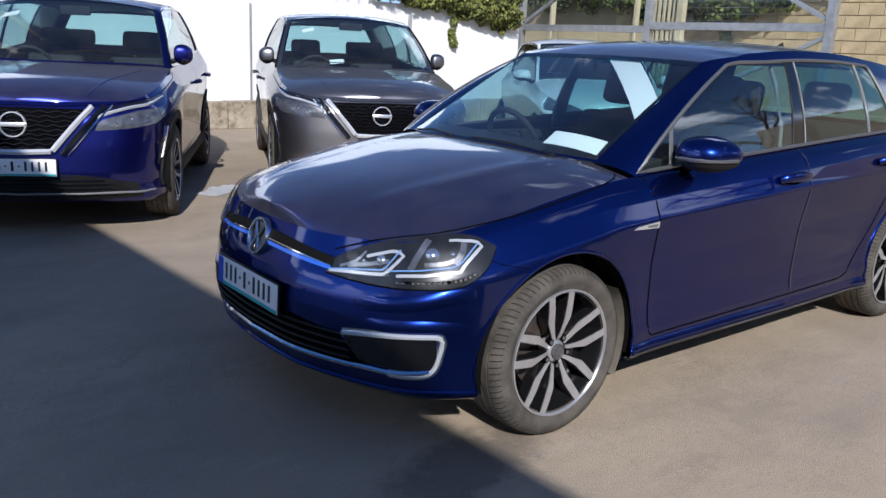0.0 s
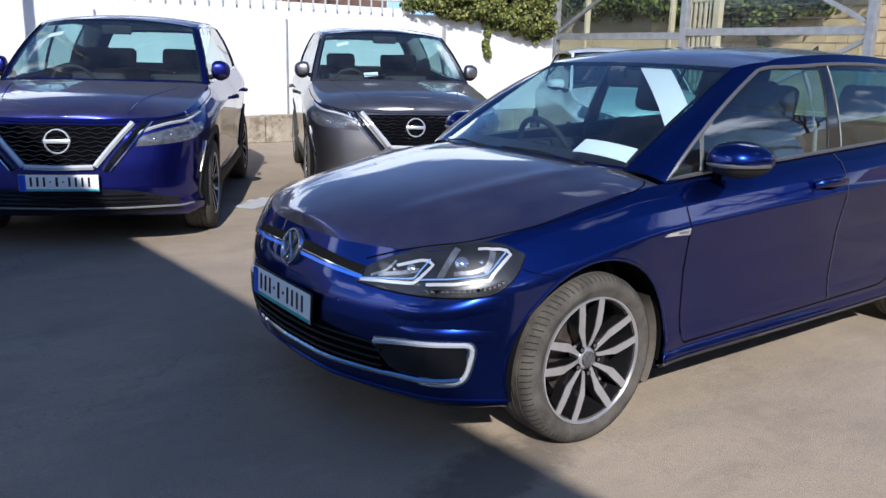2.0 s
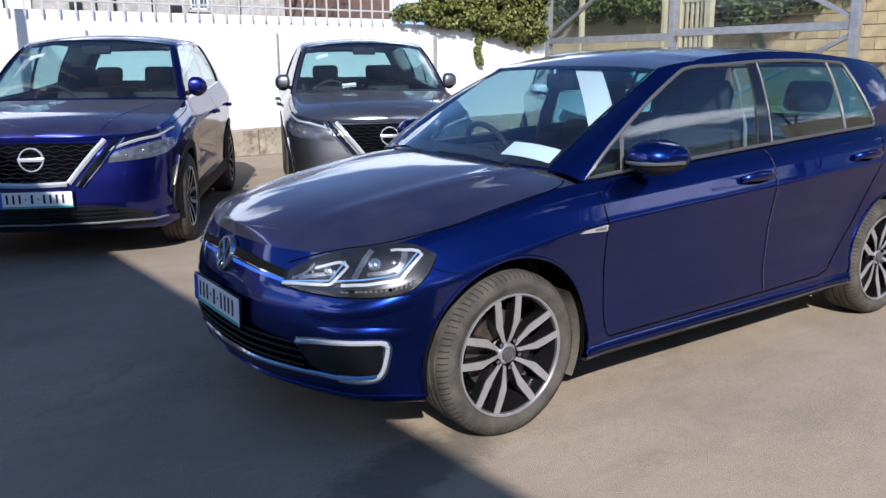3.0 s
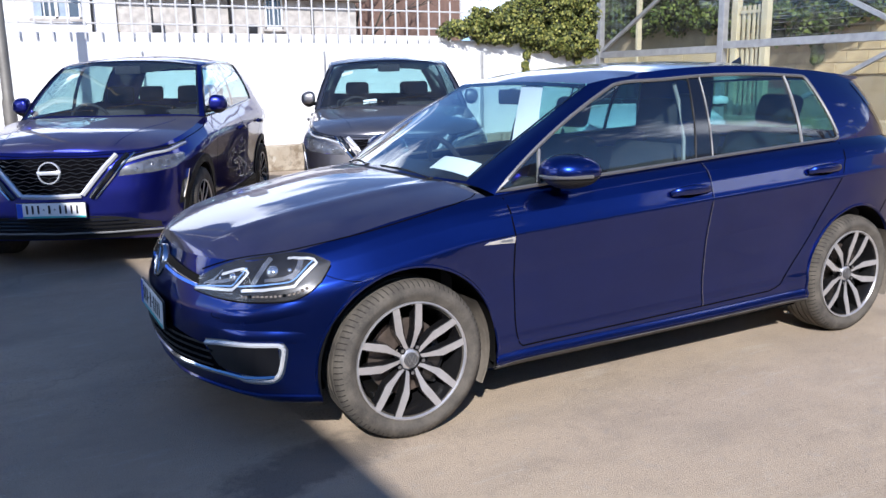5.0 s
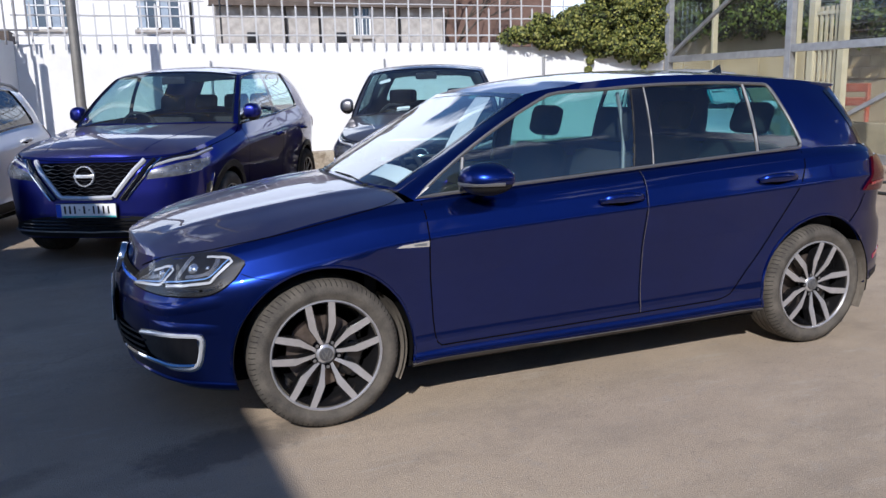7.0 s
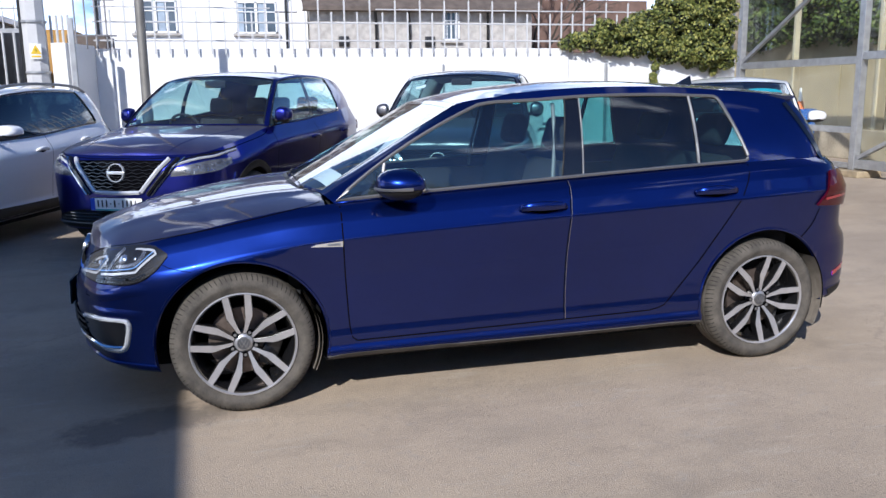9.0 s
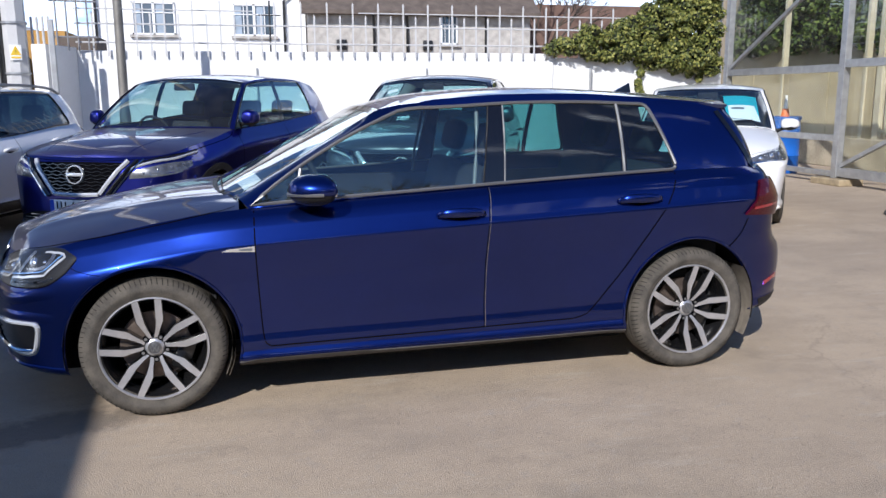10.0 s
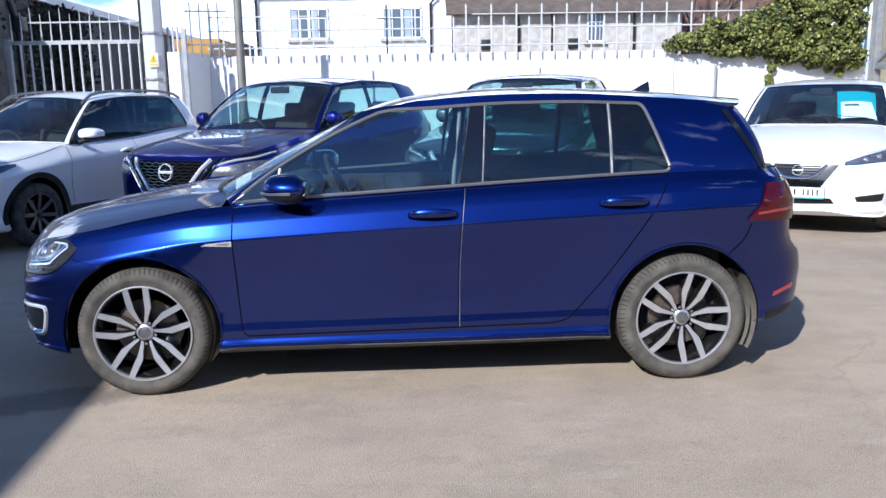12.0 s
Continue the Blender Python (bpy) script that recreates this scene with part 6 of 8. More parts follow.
# lower grille, lip and the two C-shaped strips
grid_part("lower_grille", G, C, [(0.15, 0.6, 0.315), (0.05, 0.25, 0.308), (0.05, 0, 0.306), (0.05, -0.25, 0.308), (0.15, -0.6, 0.315)], [(0.15, 0.5, 0.41), (0.05, 0.25, 0.44), (0.05, 0, 0.445), (0.05, -0.25, 0.44), (0.15, -0.5, 0.41)], GAP, way="front", off=0.002, nu=30, nv=4)
for z in (0.335, 0.362, 0.389, 0.415):
    part("grille_slat", G.line(bmesh.new(), [(0.15, 0.54, z), (0.05, 0.25, z), (0.05, 0, z), (0.05, -0.25, z), (0.15, -0.54, z)], 0.01, "front", 0.006, 30, r=0.004), BLACKPL, C)
LIP = [(0.35, -0.79, 0.314), (0.24, -0.7, 0.298), (0.15, -0.57, 0.295), (0.08, -0.3, 0.292), (0.06, 0, 0.29)]
lip_pts = LIP + [(x, -y, z) for x, y, z in LIP[-2::-1]]
part("chrome_lip", G.line(bmesh.new(), lip_pts, 0.02, None, 0.003, 60, r=0.009), CHROME, C, "bright chrome bumper lip")
for sg in (-1, 1):
    grid_part("fog_panel", G, C, flip([(0.16, -0.6, 0.315), (0.24, -0.7, 0.315), (0.37, -0.8, 0.325)], sg), flip([(0.17, -0.52, 0.415), (0.25, -0.66, 0.43), (0.38, -0.77, 0.435)], sg), BLACKGLOSS, off=0.002, nu=16, nv=4)
    cpts = flip([(0.17, -0.52, 0.42), (0.215, -0.61, 0.432), (0.28, -0.69, 0.44), (0.35, -0.75, 0.443), (0.388, -0.77, 0.441), (0.4, -0.776, 0.425), (0.393, -0.775, 0.385), (0.38, -0.77, 0.335), (0.36, -0.76, 0.312), (0.32, -0.74, 0.303), (0.24, -0.68, 0.297)], sg)
    for lift, ridge in ((0.03, [(0.2, -0.57, 0.544), (0.3, -0.71, 0.56), (0.414, -0.8, 0.587), (0.5, -0.83, 0.6)]), (0.026, [(0.2, -0.58, 0.474), (0.33, -0.74, 0.482), (0.486, -0.81, 0.478)])):
        low = [(x, y, z - lift * 1.3) for x, y, z in ridge]
        high = [(x, y, z + lift * 0.6) for x, y, z in ridge]
        part("bumper_crease", G.patch(bmesh.new(), flip(low, sg), flip(high, sg), None, -0.0005, 28, 8, crown=0.0075), BLUE, C)
    part("light_bracket", G.line(bmesh.new(), cpts, 0.026, None, 0.004, 50, r=0.0085), LEDWHITE, C, "C-shaped bright light strip")
    part("bracket_edge", G.line(bmesh.new(), cpts, 0.032, None, 0.0015, 50), CHROME, C)
    for px, py, pz in ((0.235, -0.72, 0.53), (0.09, -0.36, 0.53)):
        p, n = G.lay((px, -py * sg, pz))
        bm = bmesh.new()
        lathe(bm, [(0.0001, -0.003), (0.009, -0.003), (0.011, -0.001), (0.014, -0.001), (0.014, 0.004)], 16, Matrix.Translation(p) @ n.to_track_quat("-Y", "Z").to_matrix().to_4x4())
        part("parking_sensor", bm, BLUE, C)
    seam(G, C, [(0.145, -0.58, 0.55), (0.15, -0.58, 0.533), (0.2, -0.655, 0.532), (0.205, -0.655, 0.55)], None, 0.003, 20, mirror=False) if sg < 0 else None
for sg in (-1, 1):
    grid_part("rear_valance", G, C, flip([(3.95, -0.82, 0.268), (4.1, -0.7, 0.27), (4.22, -0.46, 0.272)], sg), flip([(3.95, -0.83, 0.335), (4.1, -0.71, 0.345), (4.22, -0.47, 0.35)], sg), BLACKPL, off=0.004, nu=14, nv=3)
# bumper's lower edge
part("bumper_splitter", G.line(bmesh.new(), [(0.52, -0.83, 0.245), (0.35, -0.76, 0.24), (0.15, -0.5, 0.235), (0.1, 0, 0.235), (0.15, 0.5, 0.235), (0.35, 0.76, 0.24), (0.52, 0.83, 0.245)], 0.02, None, 0.002, 60, r=0.008), BLUE, C)
make_plate(C, G.lay((0, 0, 0.472), "front")[0] + Vector((-0.007, 0, 0)), Matrix.Rotation(radians(2), 4, "Y"), 0.5, 0.108)
# tail lamps, reflectors, spoiler, aerial
for sg in (-1, 1):
    tl = grid_part("tail_lamp", G, C, flip([(3.825, -0.86, 0.80), (3.96, -0.8, 0.79), (4.1, -0.66, 0.78), (4.15, -0.5, 0.78)], sg), flip([(3.905, -0.78, 0.965), (3.99, -0.74, 0.968), (4.1, -0.6, 0.965), (4.14, -0.48, 0.96)], sg), REDLENS, "dark red tail lamp", way="rear_corner", off=0.014, nu=24, nv=8, crown=0.008, sink=0.03)
    for h in (0.845,):
        part("lamp_bar", G.line(bmesh.new(), flip([(3.85, -0.84, h - 0.01), (3.97, -0.78, h), (4.1, -0.64, h)], sg), 0.014, "rear_corner", 0.021, 16), mat_redbright, tl)
    grid_part("reflector", G, C, flip([(3.99, -0.81, 0.405), (4.1, -0.7, 0.43)], sg), flip([(4.0, -0.81, 0.425), (4.1, -0.7, 0.455)], sg), mat_redbright, off=0.004, nu=8, nv=2)
    seam(G, C, [(3.72, -0.87, 0.63), (3.8, -0.86, 0.7), (3.84, -0.85, 0.78)], "side", mirror=False) if sg < 0 else None
bm = bmesh.new()
for k in range(13):
    t = -1 + 2 * k / 12
    y = 0.572 * t
    x1 = 4.0 - 0.15 * t * t
    zt = 1.384 - 0.026 * t * t
    for x, z in ((3.62, zt + 0.012 - 0.012 * t * t), (x1 - 0.14, zt + 0.008), (x1, zt - 0.002), (x1 - 0.004, zt - 0.014), (x1 - 0.12, zt - 0.03)):
        bm.verts.new((x, y, z))
bm.verts.ensure_lookup_table()
for k in range(12):
    for j in range(5):
        a, b = k * 5 + j, k * 5 + (j + 1) % 5
        bm.faces.new([bm.verts[i] for i in (a, b, b + 5, a + 5)])
bm.faces.new([bm.verts[i] for i in range(5)]), bm.faces.new([bm.verts[60 + i] for i in range(4, -1, -1)])
bmesh.ops.recalc_face_normals(bm, faces=bm.faces)
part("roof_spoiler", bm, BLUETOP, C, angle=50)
for sg in (-1, 1):
    part("rear_glass_edge", G.line(bmesh.new(), flip([(3.77, -0.59, 1.325), (3.835, -0.65, 1.209), (3.905, -0.69, 1.098), (3.95, -0.71, 1.01)], sg), 0.034, None, 0.003, 16), BLACKGLOSS, C)
bm = bmesh.new()
p = G.lay((3.5, 0, 1.4), "top")[0]
for x, z, w in ((-0.07, -0.01, 0.016), (0.01, 0.016, 0.01), (0.055, 0.056, 0.003), (0.062, 0.0, 0.012), (0.05, -0.01, 0.016)):
    bm.verts.new((p.x + x, -w, p.z + z)), bm.verts.new((p.x + x, w, p.z + z))
bmesh.ops.convex_hull(bm, input=bm.verts)
part("roof_aerial", bm, BLACKGLOSS, C)
make_mirror(C, 1.615, 0.885, 1.0, BLUE, 1.0, -1), make_mirror(C, 1.615, 0.885, 1.0, BLUE, 1.0, 1)
cowl_pts = [(1.165 + 0.1 * (abs(y) / 0.6) ** 2.6 - 0.012, y, 1) for y in np.linspace(-0.5, 0.5, 13)]
part("cowl_strip", G.line(bmesh.new(), cowl_pts, 0.024, "top", 0.0025, 40), BLACKPL, C)
wiper(G, C, (1.2, -0.43, 1), (1.185, 0.05, 1)), wiper(G, C, (1.18, 0.2, 1), (1.25, 0.56, 1))
screen_border(G, C)
tagged(sheet_on(G, "paper_sheet", [(1.25, -0.322, 1), (1.301, -0.575, 1), (1.379, -0.562, 1), (1.337, -0.31, 1)]), "white printed paper sheet lying against the hatchback windscreen", "paper")
tagged(sheet_on(G, "paper_strip", [(1.52, -0.578, 1), (1.676, -0.556, 1), (1.93, -0.235, 1), (1.926, -0.06, 1)]), "tall white paper notice hung behind the hatchback windscreen", "paper")


# --- the two crossovers ---
def crossover_face(sh, car, paint):
    grid_part("grille", sh, car, [(0.03, 0.2, 0.585), (0.02, 0, 0.58), (0.03, -0.2, 0.585)], [(0.1, 0.43, 0.855), (0.06, 0, 0.86), (0.1, -0.43, 0.855)], GAP, way="front", off=0.003, nu=20, nv=8)
    for r in range(9):
        z = 0.605 + 0.029 * r
        wmax = 0.19 + (z - 0.585) * 0.85
        pts = []
        n = max(4, int(wmax / 0.045)) * 2
        for k in range(n + 1):
            y = -wmax + 2 * wmax * k / n
            q = sh.lay((0, y, z + (0.007 if (k + r) % 2 else -0.007)), "front")
            pts.append(q[0] + Vector((-0.008, 0, 0)))
        part("grille_rib", tube(bmesh.new(), pts, 0.0065, 5), BLACKGLOSS, car)
    for sg in (-1, 1):
        part("chrome_frame", sh.line(bmesh.new(), flip([(0.1, -0.455, 0.865), (0.06, -0.33, 0.72), (0.04, -0.225, 0.59)], sg), 0.04, "front", 0.012, 16, r=0.02), BRIGHTTRIM, car)
        part("frame_shadow", sh.line(bmesh.new(), flip([(0.12, -0.53, 0.87), (0.07, -0.4, 0.715), (0.04, -0.28, 0.565)], sg), 0.04, "front", 0.008, 16, r=0.02), BLACKGLOSS, car)
        part("chrome_frame", sh.line(bmesh.new(), flip([(0.13, -0.575, 0.875), (0.08, -0.44, 0.715), (0.05, -0.315, 0.56)], sg), 0.014, "front", 0.012, 16, r=0.007), CHROME, car)
        lp = flip([(0.11, -0.47, 0.715), (0.2, -0.68, 0.735), (0.36, -0.83, 0.775), (0.46, -0.88, 0.815)], sg)
        hp = flip([(0.12, -0.49, 0.765), (0.2, -0.68, 0.825), (0.36, -0.83, 0.865), (0.48, -0.88, 0.875)], sg)
        lamp = grid_part("headlamp", sh, car, lp, hp, LAMPMID, off=0.003, nu=20, nv=4)
        for f in (0.2, 0.4, 0.6, 0.8):
            a, b = curve(lp, 21)[int(f * 20)], curve(hp, 21)[int(f * 20)]
            p, n = sh.lay(tuple((a + b) / 2))
            bm = bmesh.new()
            bmesh.ops.create_uvsphere(bm, u_segments=12, v_segments=8, radius=0.017)
            for v in bm.verts:
                v.co = p + v.co - n * 0.01
            part("lamp_lens", bm, LAMPGREY, lamp)
        part("lamp_cover", sh.patch(bmesh.new(), lp, hp, None, 0.016, 20, 4), LENS, lamp).visible_shadow = False
        part("day_light_strip", sh.line(bmesh.new(), flip([(0.11, -0.47, 0.79), (0.2, -0.66, 0.862), (0.34, -0.8, 0.9), (0.6, -0.86, 0.935)], sg), 0.024, None, 0.004, 30, r=0.012), LEDWHITE, car)
        part("lamp_edge", sh.line(bmesh.new(), flip([(0.1, -0.45, 0.81), (0.19, -0.63, 0.885), (0.34, -0.79, 0.925), (0.62, -0.85, 0.955)], sg), 0.014, None, 0.004, 30, r=0.007), BLACKGLOSS, car)
        part("bumper_fin", sh.line(bmesh.new(), flip([(0.5, -0.89, 0.72), (0.46, -0.885, 0.6), (0.42, -0.875, 0.5)], sg), 0.012, None, 0.006, 16, r=0.008), CHROME, car)
        grid_part("bumper_duct", sh, car, flip([(0.36, -0.85, 0.46), (0.43, -0.88, 0.46)], sg), flip([(0.4, -0.86, 0.64), (0.47, -0.885, 0.66)], sg), BLACKPL, off=0.002, nu=6, nv=6)
        # cladding round the arches and along the sill
        for ax in (0.88, 3.545):
            i = [(ax + 0.392 * math.cos(a), -0.9, 0.35 + 0.392 * math.sin(a)) for a in np.linspace(-0.1, math.pi + 0.1, 26)]
            o = [(ax + 0.455 * math.cos(a), -0.9, 0.35 + 0.455 * math.sin(a)) for a in np.linspace(-0.1, math.pi + 0.1, 26)]
            grid_part("arch_cladding", sh, car, flip(i, sg), flip(o, sg), BLACKPL, way="side", off=0.01, nu=40, nv=3)
        grid_part("sill_cladding", sh, car, flip([(1.26, -0.9, 0.25), (2.2, -0.9, 0.25), (3.17, -0.9, 0.26)], sg), flip([(1.3, -0.9, 0.38), (2.2, -0.9, 0.37), (3.12, -0.9, 0.4)], sg), BLACKPL, way="side", off=0.008, nu=24, nv=3)
    grid_part("lower_grille", sh, car, [(0.2, 0.74, 0.26), (0.05, 0.35, 0.25), (0.03, 0, 0.25), (0.05, -0.35, 0.25), (0.2, -0.74, 0.26)], [(0.18, 0.72, 0.36), (0.05, 0.42, 0.425), (0.03, 0, 0.43), (0.05, -0.42, 0.425), (0.18, -0.72, 0.36)], BLACKPL, way="front", off=0.003, nu=30, nv=3)
    for z, w in ((0.335, 0.66), (0.365, 0.62), (0.395, 0.52)):
        part("grille_slat", sh.line(bmesh.new(), [(0.16, w, z), (0.05, 0.35, z), (0.03, 0, z), (0.05, -0.35, z), (0.16, -w, z)], 0.01, "front", 0.006, 30, r=0.006), BLACKGLOSS, car)
    part("bumper_lip", sh.line(bmesh.new(), [(0.3, 0.82, 0.3), (0.12, 0.62, 0.29), (0.05, 0.3, 0.285), (0.03, 0, 0.285), (0.05, -0.3, 0.285), (0.12, -0.62, 0.29), (0.3, -0.82, 0.3)], 0.02, None, 0.004, 40, r=0.008), DIVIDER, car)
    part("chrome_frame", sh.line(bmesh.new(), [(0.04, 0.215, 0.585), (0.03, 0, 0.58), (0.04, -0.215, 0.585)], 0.04, "front", 0.014, 12, r=0.019), BRIGHTTRIM, car)
    p = sh.lay((0, 0, 0.755), "front")[0]
    emblem(car, p + Vector((-0.014, 0, 0)), Matrix.Rotation(radians(8), 4, "Y"), 0.084, "ring", BADGE)
    make_plate(car, sh.lay((0, 0, 0.485), "front")[0] + Vector((-0.02, 0, 0)), Matrix.Identity(4), 0.5, 0.11)
    side_trim(sh, car, 0.0, 0.94, 0.01, BLACKGLOSS)
    seam(sh, car, [(0.14, -0.5, 0.885), (0.25, -0.7, 0.92), (0.45, -0.83, 0.95), (0.8, -0.86, 0.985), (1.2, -0.84, 1.02), (1.34, -0.8, 1.05)], None, 0.007, 40)
    seam(sh, car, [(0.15, 0.5, 0.885), (0.09, 0.25, 0.885), (0.08, 0, 0.885), (0.09, -0.25, 0.885), (0.15, -0.5, 0.885)], None, 0.008, 30, mirror=False)
    seam(sh, car, [(1.42, -0.9, 1.05), (1.4, -0.9, 0.8), (1.4, -0.9, 0.5), (1.42, -0.9, 0.4)], "side")
    seam(sh, car, [(2.55, -0.9, 1.1), (2.54, -0.9, 0.8), (2.52, -0.9, 0.4)], "side")
    seam(sh, car, [(3.45, -0.9, 1.16), (3.4, -0.9, 0.95), (3.22, -0.9, 0.72), (3.08, -0.9, 0.5), (3.02, -0.9, 0.4)], "side")
    handle(sh, car, 2.28, 2.5, 0.94, paint), handle(sh, car, 3.2, 3.42, 0.97, paint)
    make_mirror(car, 1.62, 0.885, 1.19, paint, 0.7, -1, False, 1.75), make_mirror(car, 1.62, 0.885, 1.19, paint, 0.7, 1, False, 1.75)
    wiper(sh, car, (1.33, -0.55, 1.1), (1.22, -0.02, 1.1)), wiper(sh, car, (1.2, 0.1, 1.1), (1.24, 0.62, 1.1))
    for sg in (-1, 1):
        part("bonnet_crease", sh.line(bmesh.new(), flip([(0.2, -0.42, 1), (0.6, -0.5, 1), (1.0, -0.6, 1), (1.15, -0.62, 1)], sg), 0.03, "top", -0.0105, 30, r=0.013), paint, car)
        tl = grid_part("tail_lamp", sh, car, flip([(4.0, -0.85, 0.95), (4.2, -0.75, 0.95)], sg), flip([(4.0, -0.8, 1.05), (4.2, -0.7, 1.06)], sg), REDLENS, off=0.01, nu=10, nv=4)


crossover_face(q1sh, crossover_1, VIOLET)
crossover_face(q2sh, crossover_2, GREY)
for sh, car in ((q1sh, crossover_1), (q2sh, crossover_2), (msh, smallcar), (psh, estate)):
    screen_border(sh, car)


def card(name, sh, car, corners, label, material, category="card"):
    ob = sheet_on(sh, name, corners, material)
    ob.matrix_world = car.matrix_world
    return tagged(ob, label, category)


for sh, car, word in ((q1sh, crossover_1, "indigo"), (q2sh, crossover_2, "grey")):
    card("paper_disc_holder", sh, car, [(1.72, 0.52, 1.4), (1.72, 0.4, 1.4), (1.78, 0.4, 1.4), (1.78, 0.52, 1.4)], f"small pale sticker behind the {word} crossover windscreen", PAPER, "sticker")
card("paper_sheet", q2sh, crossover_2, [(1.2, 0.3, 1.2), (1.2, 0.16, 1.2), (1.25, 0.16, 1.2), (1.25, 0.3, 1.2)], "white paper on the grey crossover dashboard", PAPER, "paper")

# --- the small white hatchback ---
M, C = msh, smallcar
grid_part("grille", M, C, [(0.03, 0.2, 0.47), (0.02, 0, 0.47), (0.03, -0.2, 0.47)], [(0.08, 0.36, 0.7), (0.05, 0, 0.705), (0.08, -0.36, 0.7)], BLACKGLOSS, "front grille", way="front", off=0.003, nu=16, nv=6)
for z in (0.61, 0.635, 0.66, 0.685):
    part("grille_slat", M.line(bmesh.new(), [(0.05, 0.2, z), (0.04, 0, z), (0.05, -0.2, z)], 0.01, "front", 0.007, 14, r=0.005), BLACKPL, C)
for sg in (-1, 1):
    part("chrome_frame", M.line(bmesh.new(), flip([(0.08, -0.25, 0.7), (0.05, -0.17, 0.61), (0.04, -0.09, 0.575), (0.04, 0, 0.57)], sg), 0.03, "front", 0.01, 16, r=0.014), CHROME, C)
    lo = flip([(0.1, -0.4, 0.695), (0.2, -0.6, 0.69), (0.34, -0.78, 0.705), (0.5, -0.83, 0.745)], sg)
    hi = flip([(0.11, -0.4, 0.722), (0.22, -0.6, 0.795), (0.38, -0.75, 0.875), (0.56, -0.81, 0.905)], sg)
    lamp = grid_part("headlamp", M, C, lo, hi, LAMPGREY, off=0.003, nu=20, nv=5)
    for f in (0.3, 0.5, 0.7):
        a, b = curve(lo, 21)[int(f * 20)], curve(hi, 21)[int(f * 20)]
        p, n = M.lay(tuple((a + b) / 2))
        bm = bmesh.new()
        bmesh.ops.create_uvsphere(bm, u_segments=14, v_segments=8, radius=0.03)
        for v in bm.verts:
            v.co = p + v.co - n * 0.014
        part("projector_lens", bm, LAMPBRIGHT, lamp)
    part("lamp_cover", M.patch(bmesh.new(), lo, hi, None, 0.016, 20, 5), LENS, lamp).visible_shadow = False
    part("lamp_strip", M.line(bmesh.new(), lo, 0.014, None, 0.005, 20), CHROME, lamp)
    grid_part("fog_recess", M, C, flip([(0.1, -0.52, 0.36), (0.22, -0.71, 0.365)], sg), flip([(0.1, -0.5, 0.4), (0.22, -0.73, 0.435)], sg), BLACKPL, off=0.002, nu=10, nv=3)
part("lower_grille", M.patch(bmesh.new(), [(0.05, 0.34, 0.33), (0.02, 0, 0.32), (0.05, -0.34, 0.33)], [(0.05, 0.3, 0.38), (0.02, 0, 0.38), (0.05, -0.3, 0.38)], "front", 0.003, 16, 3), BLACKPL, C)
part("bumper_lip", M.line(bmesh.new(), [(0.3, 0.76, 0.26), (0.05, 0.3, 0.25), (0.03, 0, 0.25), (0.05, -0.3, 0.25), (0.3, -0.76, 0.26)], 0.02, None, 0.006, 30, r=0.012), WHITE, C)
emblem(C, M.lay((0, 0, 0.645), "front")[0] + Vector((-0.014, 0, 0)), Matrix.Rotation(radians(10), 4, "Y"), 0.052, "ring", BADGE)
make_plate(C, M.lay((0, 0, 0.43), "front")[0] + Vector((-0.02, 0, 0)), Matrix.Identity(4), 0.5, 0.11)
seam(M, C, [(0.14, -0.42, 0.755), (0.3, -0.64, 0.81), (0.5, -0.77, 0.855), (0.8, -0.8, 0.89), (1.2, -0.78, 0.93)], None, 0.006, 30)
make_mirror(C, 1.4, 0.93, 1.06, WHITE, 0.95, -1, False, 1.05), make_mirror(C, 1.4, 0.93, 1.06, WHITE, 0.95, 1, False, 1.05)
wiper(M, C, (1.2, -0.5, 1.1), (1.1, 0.0, 1.1)), wiper(M, C, (1.08, 0.1, 1.1), (1.13, 0.6, 1.1))
side_trim(M, C, 0.0, 0.94, 0.009, BLACKGLOSS)
pc = card("price_card", M, C, [(1.13, -0.235, 1.2), (1.255, -0.6, 1.2), (1.71, -0.552, 1.3), (1.62, -0.175, 1.3)], "teal and white price card behind the windscreen", TEAL)
bm = M.patch(bmesh.new(), [(1.12, -0.27, 1.2), (1.25, -0.61, 1.2)], [(1.40, -0.235, 1.3), (1.49, -0.53, 1.3)], "top", -0.004, 8, 3, sink=0.006)
part("white_panel", bm, PAPER, pc, "white printed panel")
bm = M.patch(bmesh.new(), [(1.33, -0.28, 1.2), (1.37, -0.42, 1.2)], [(1.365, -0.275, 1.3), (1.405, -0.415, 1.3)], "top", -0.002, 8, 2, sink=0.004)
part("price_bar", bm, INK, pc)

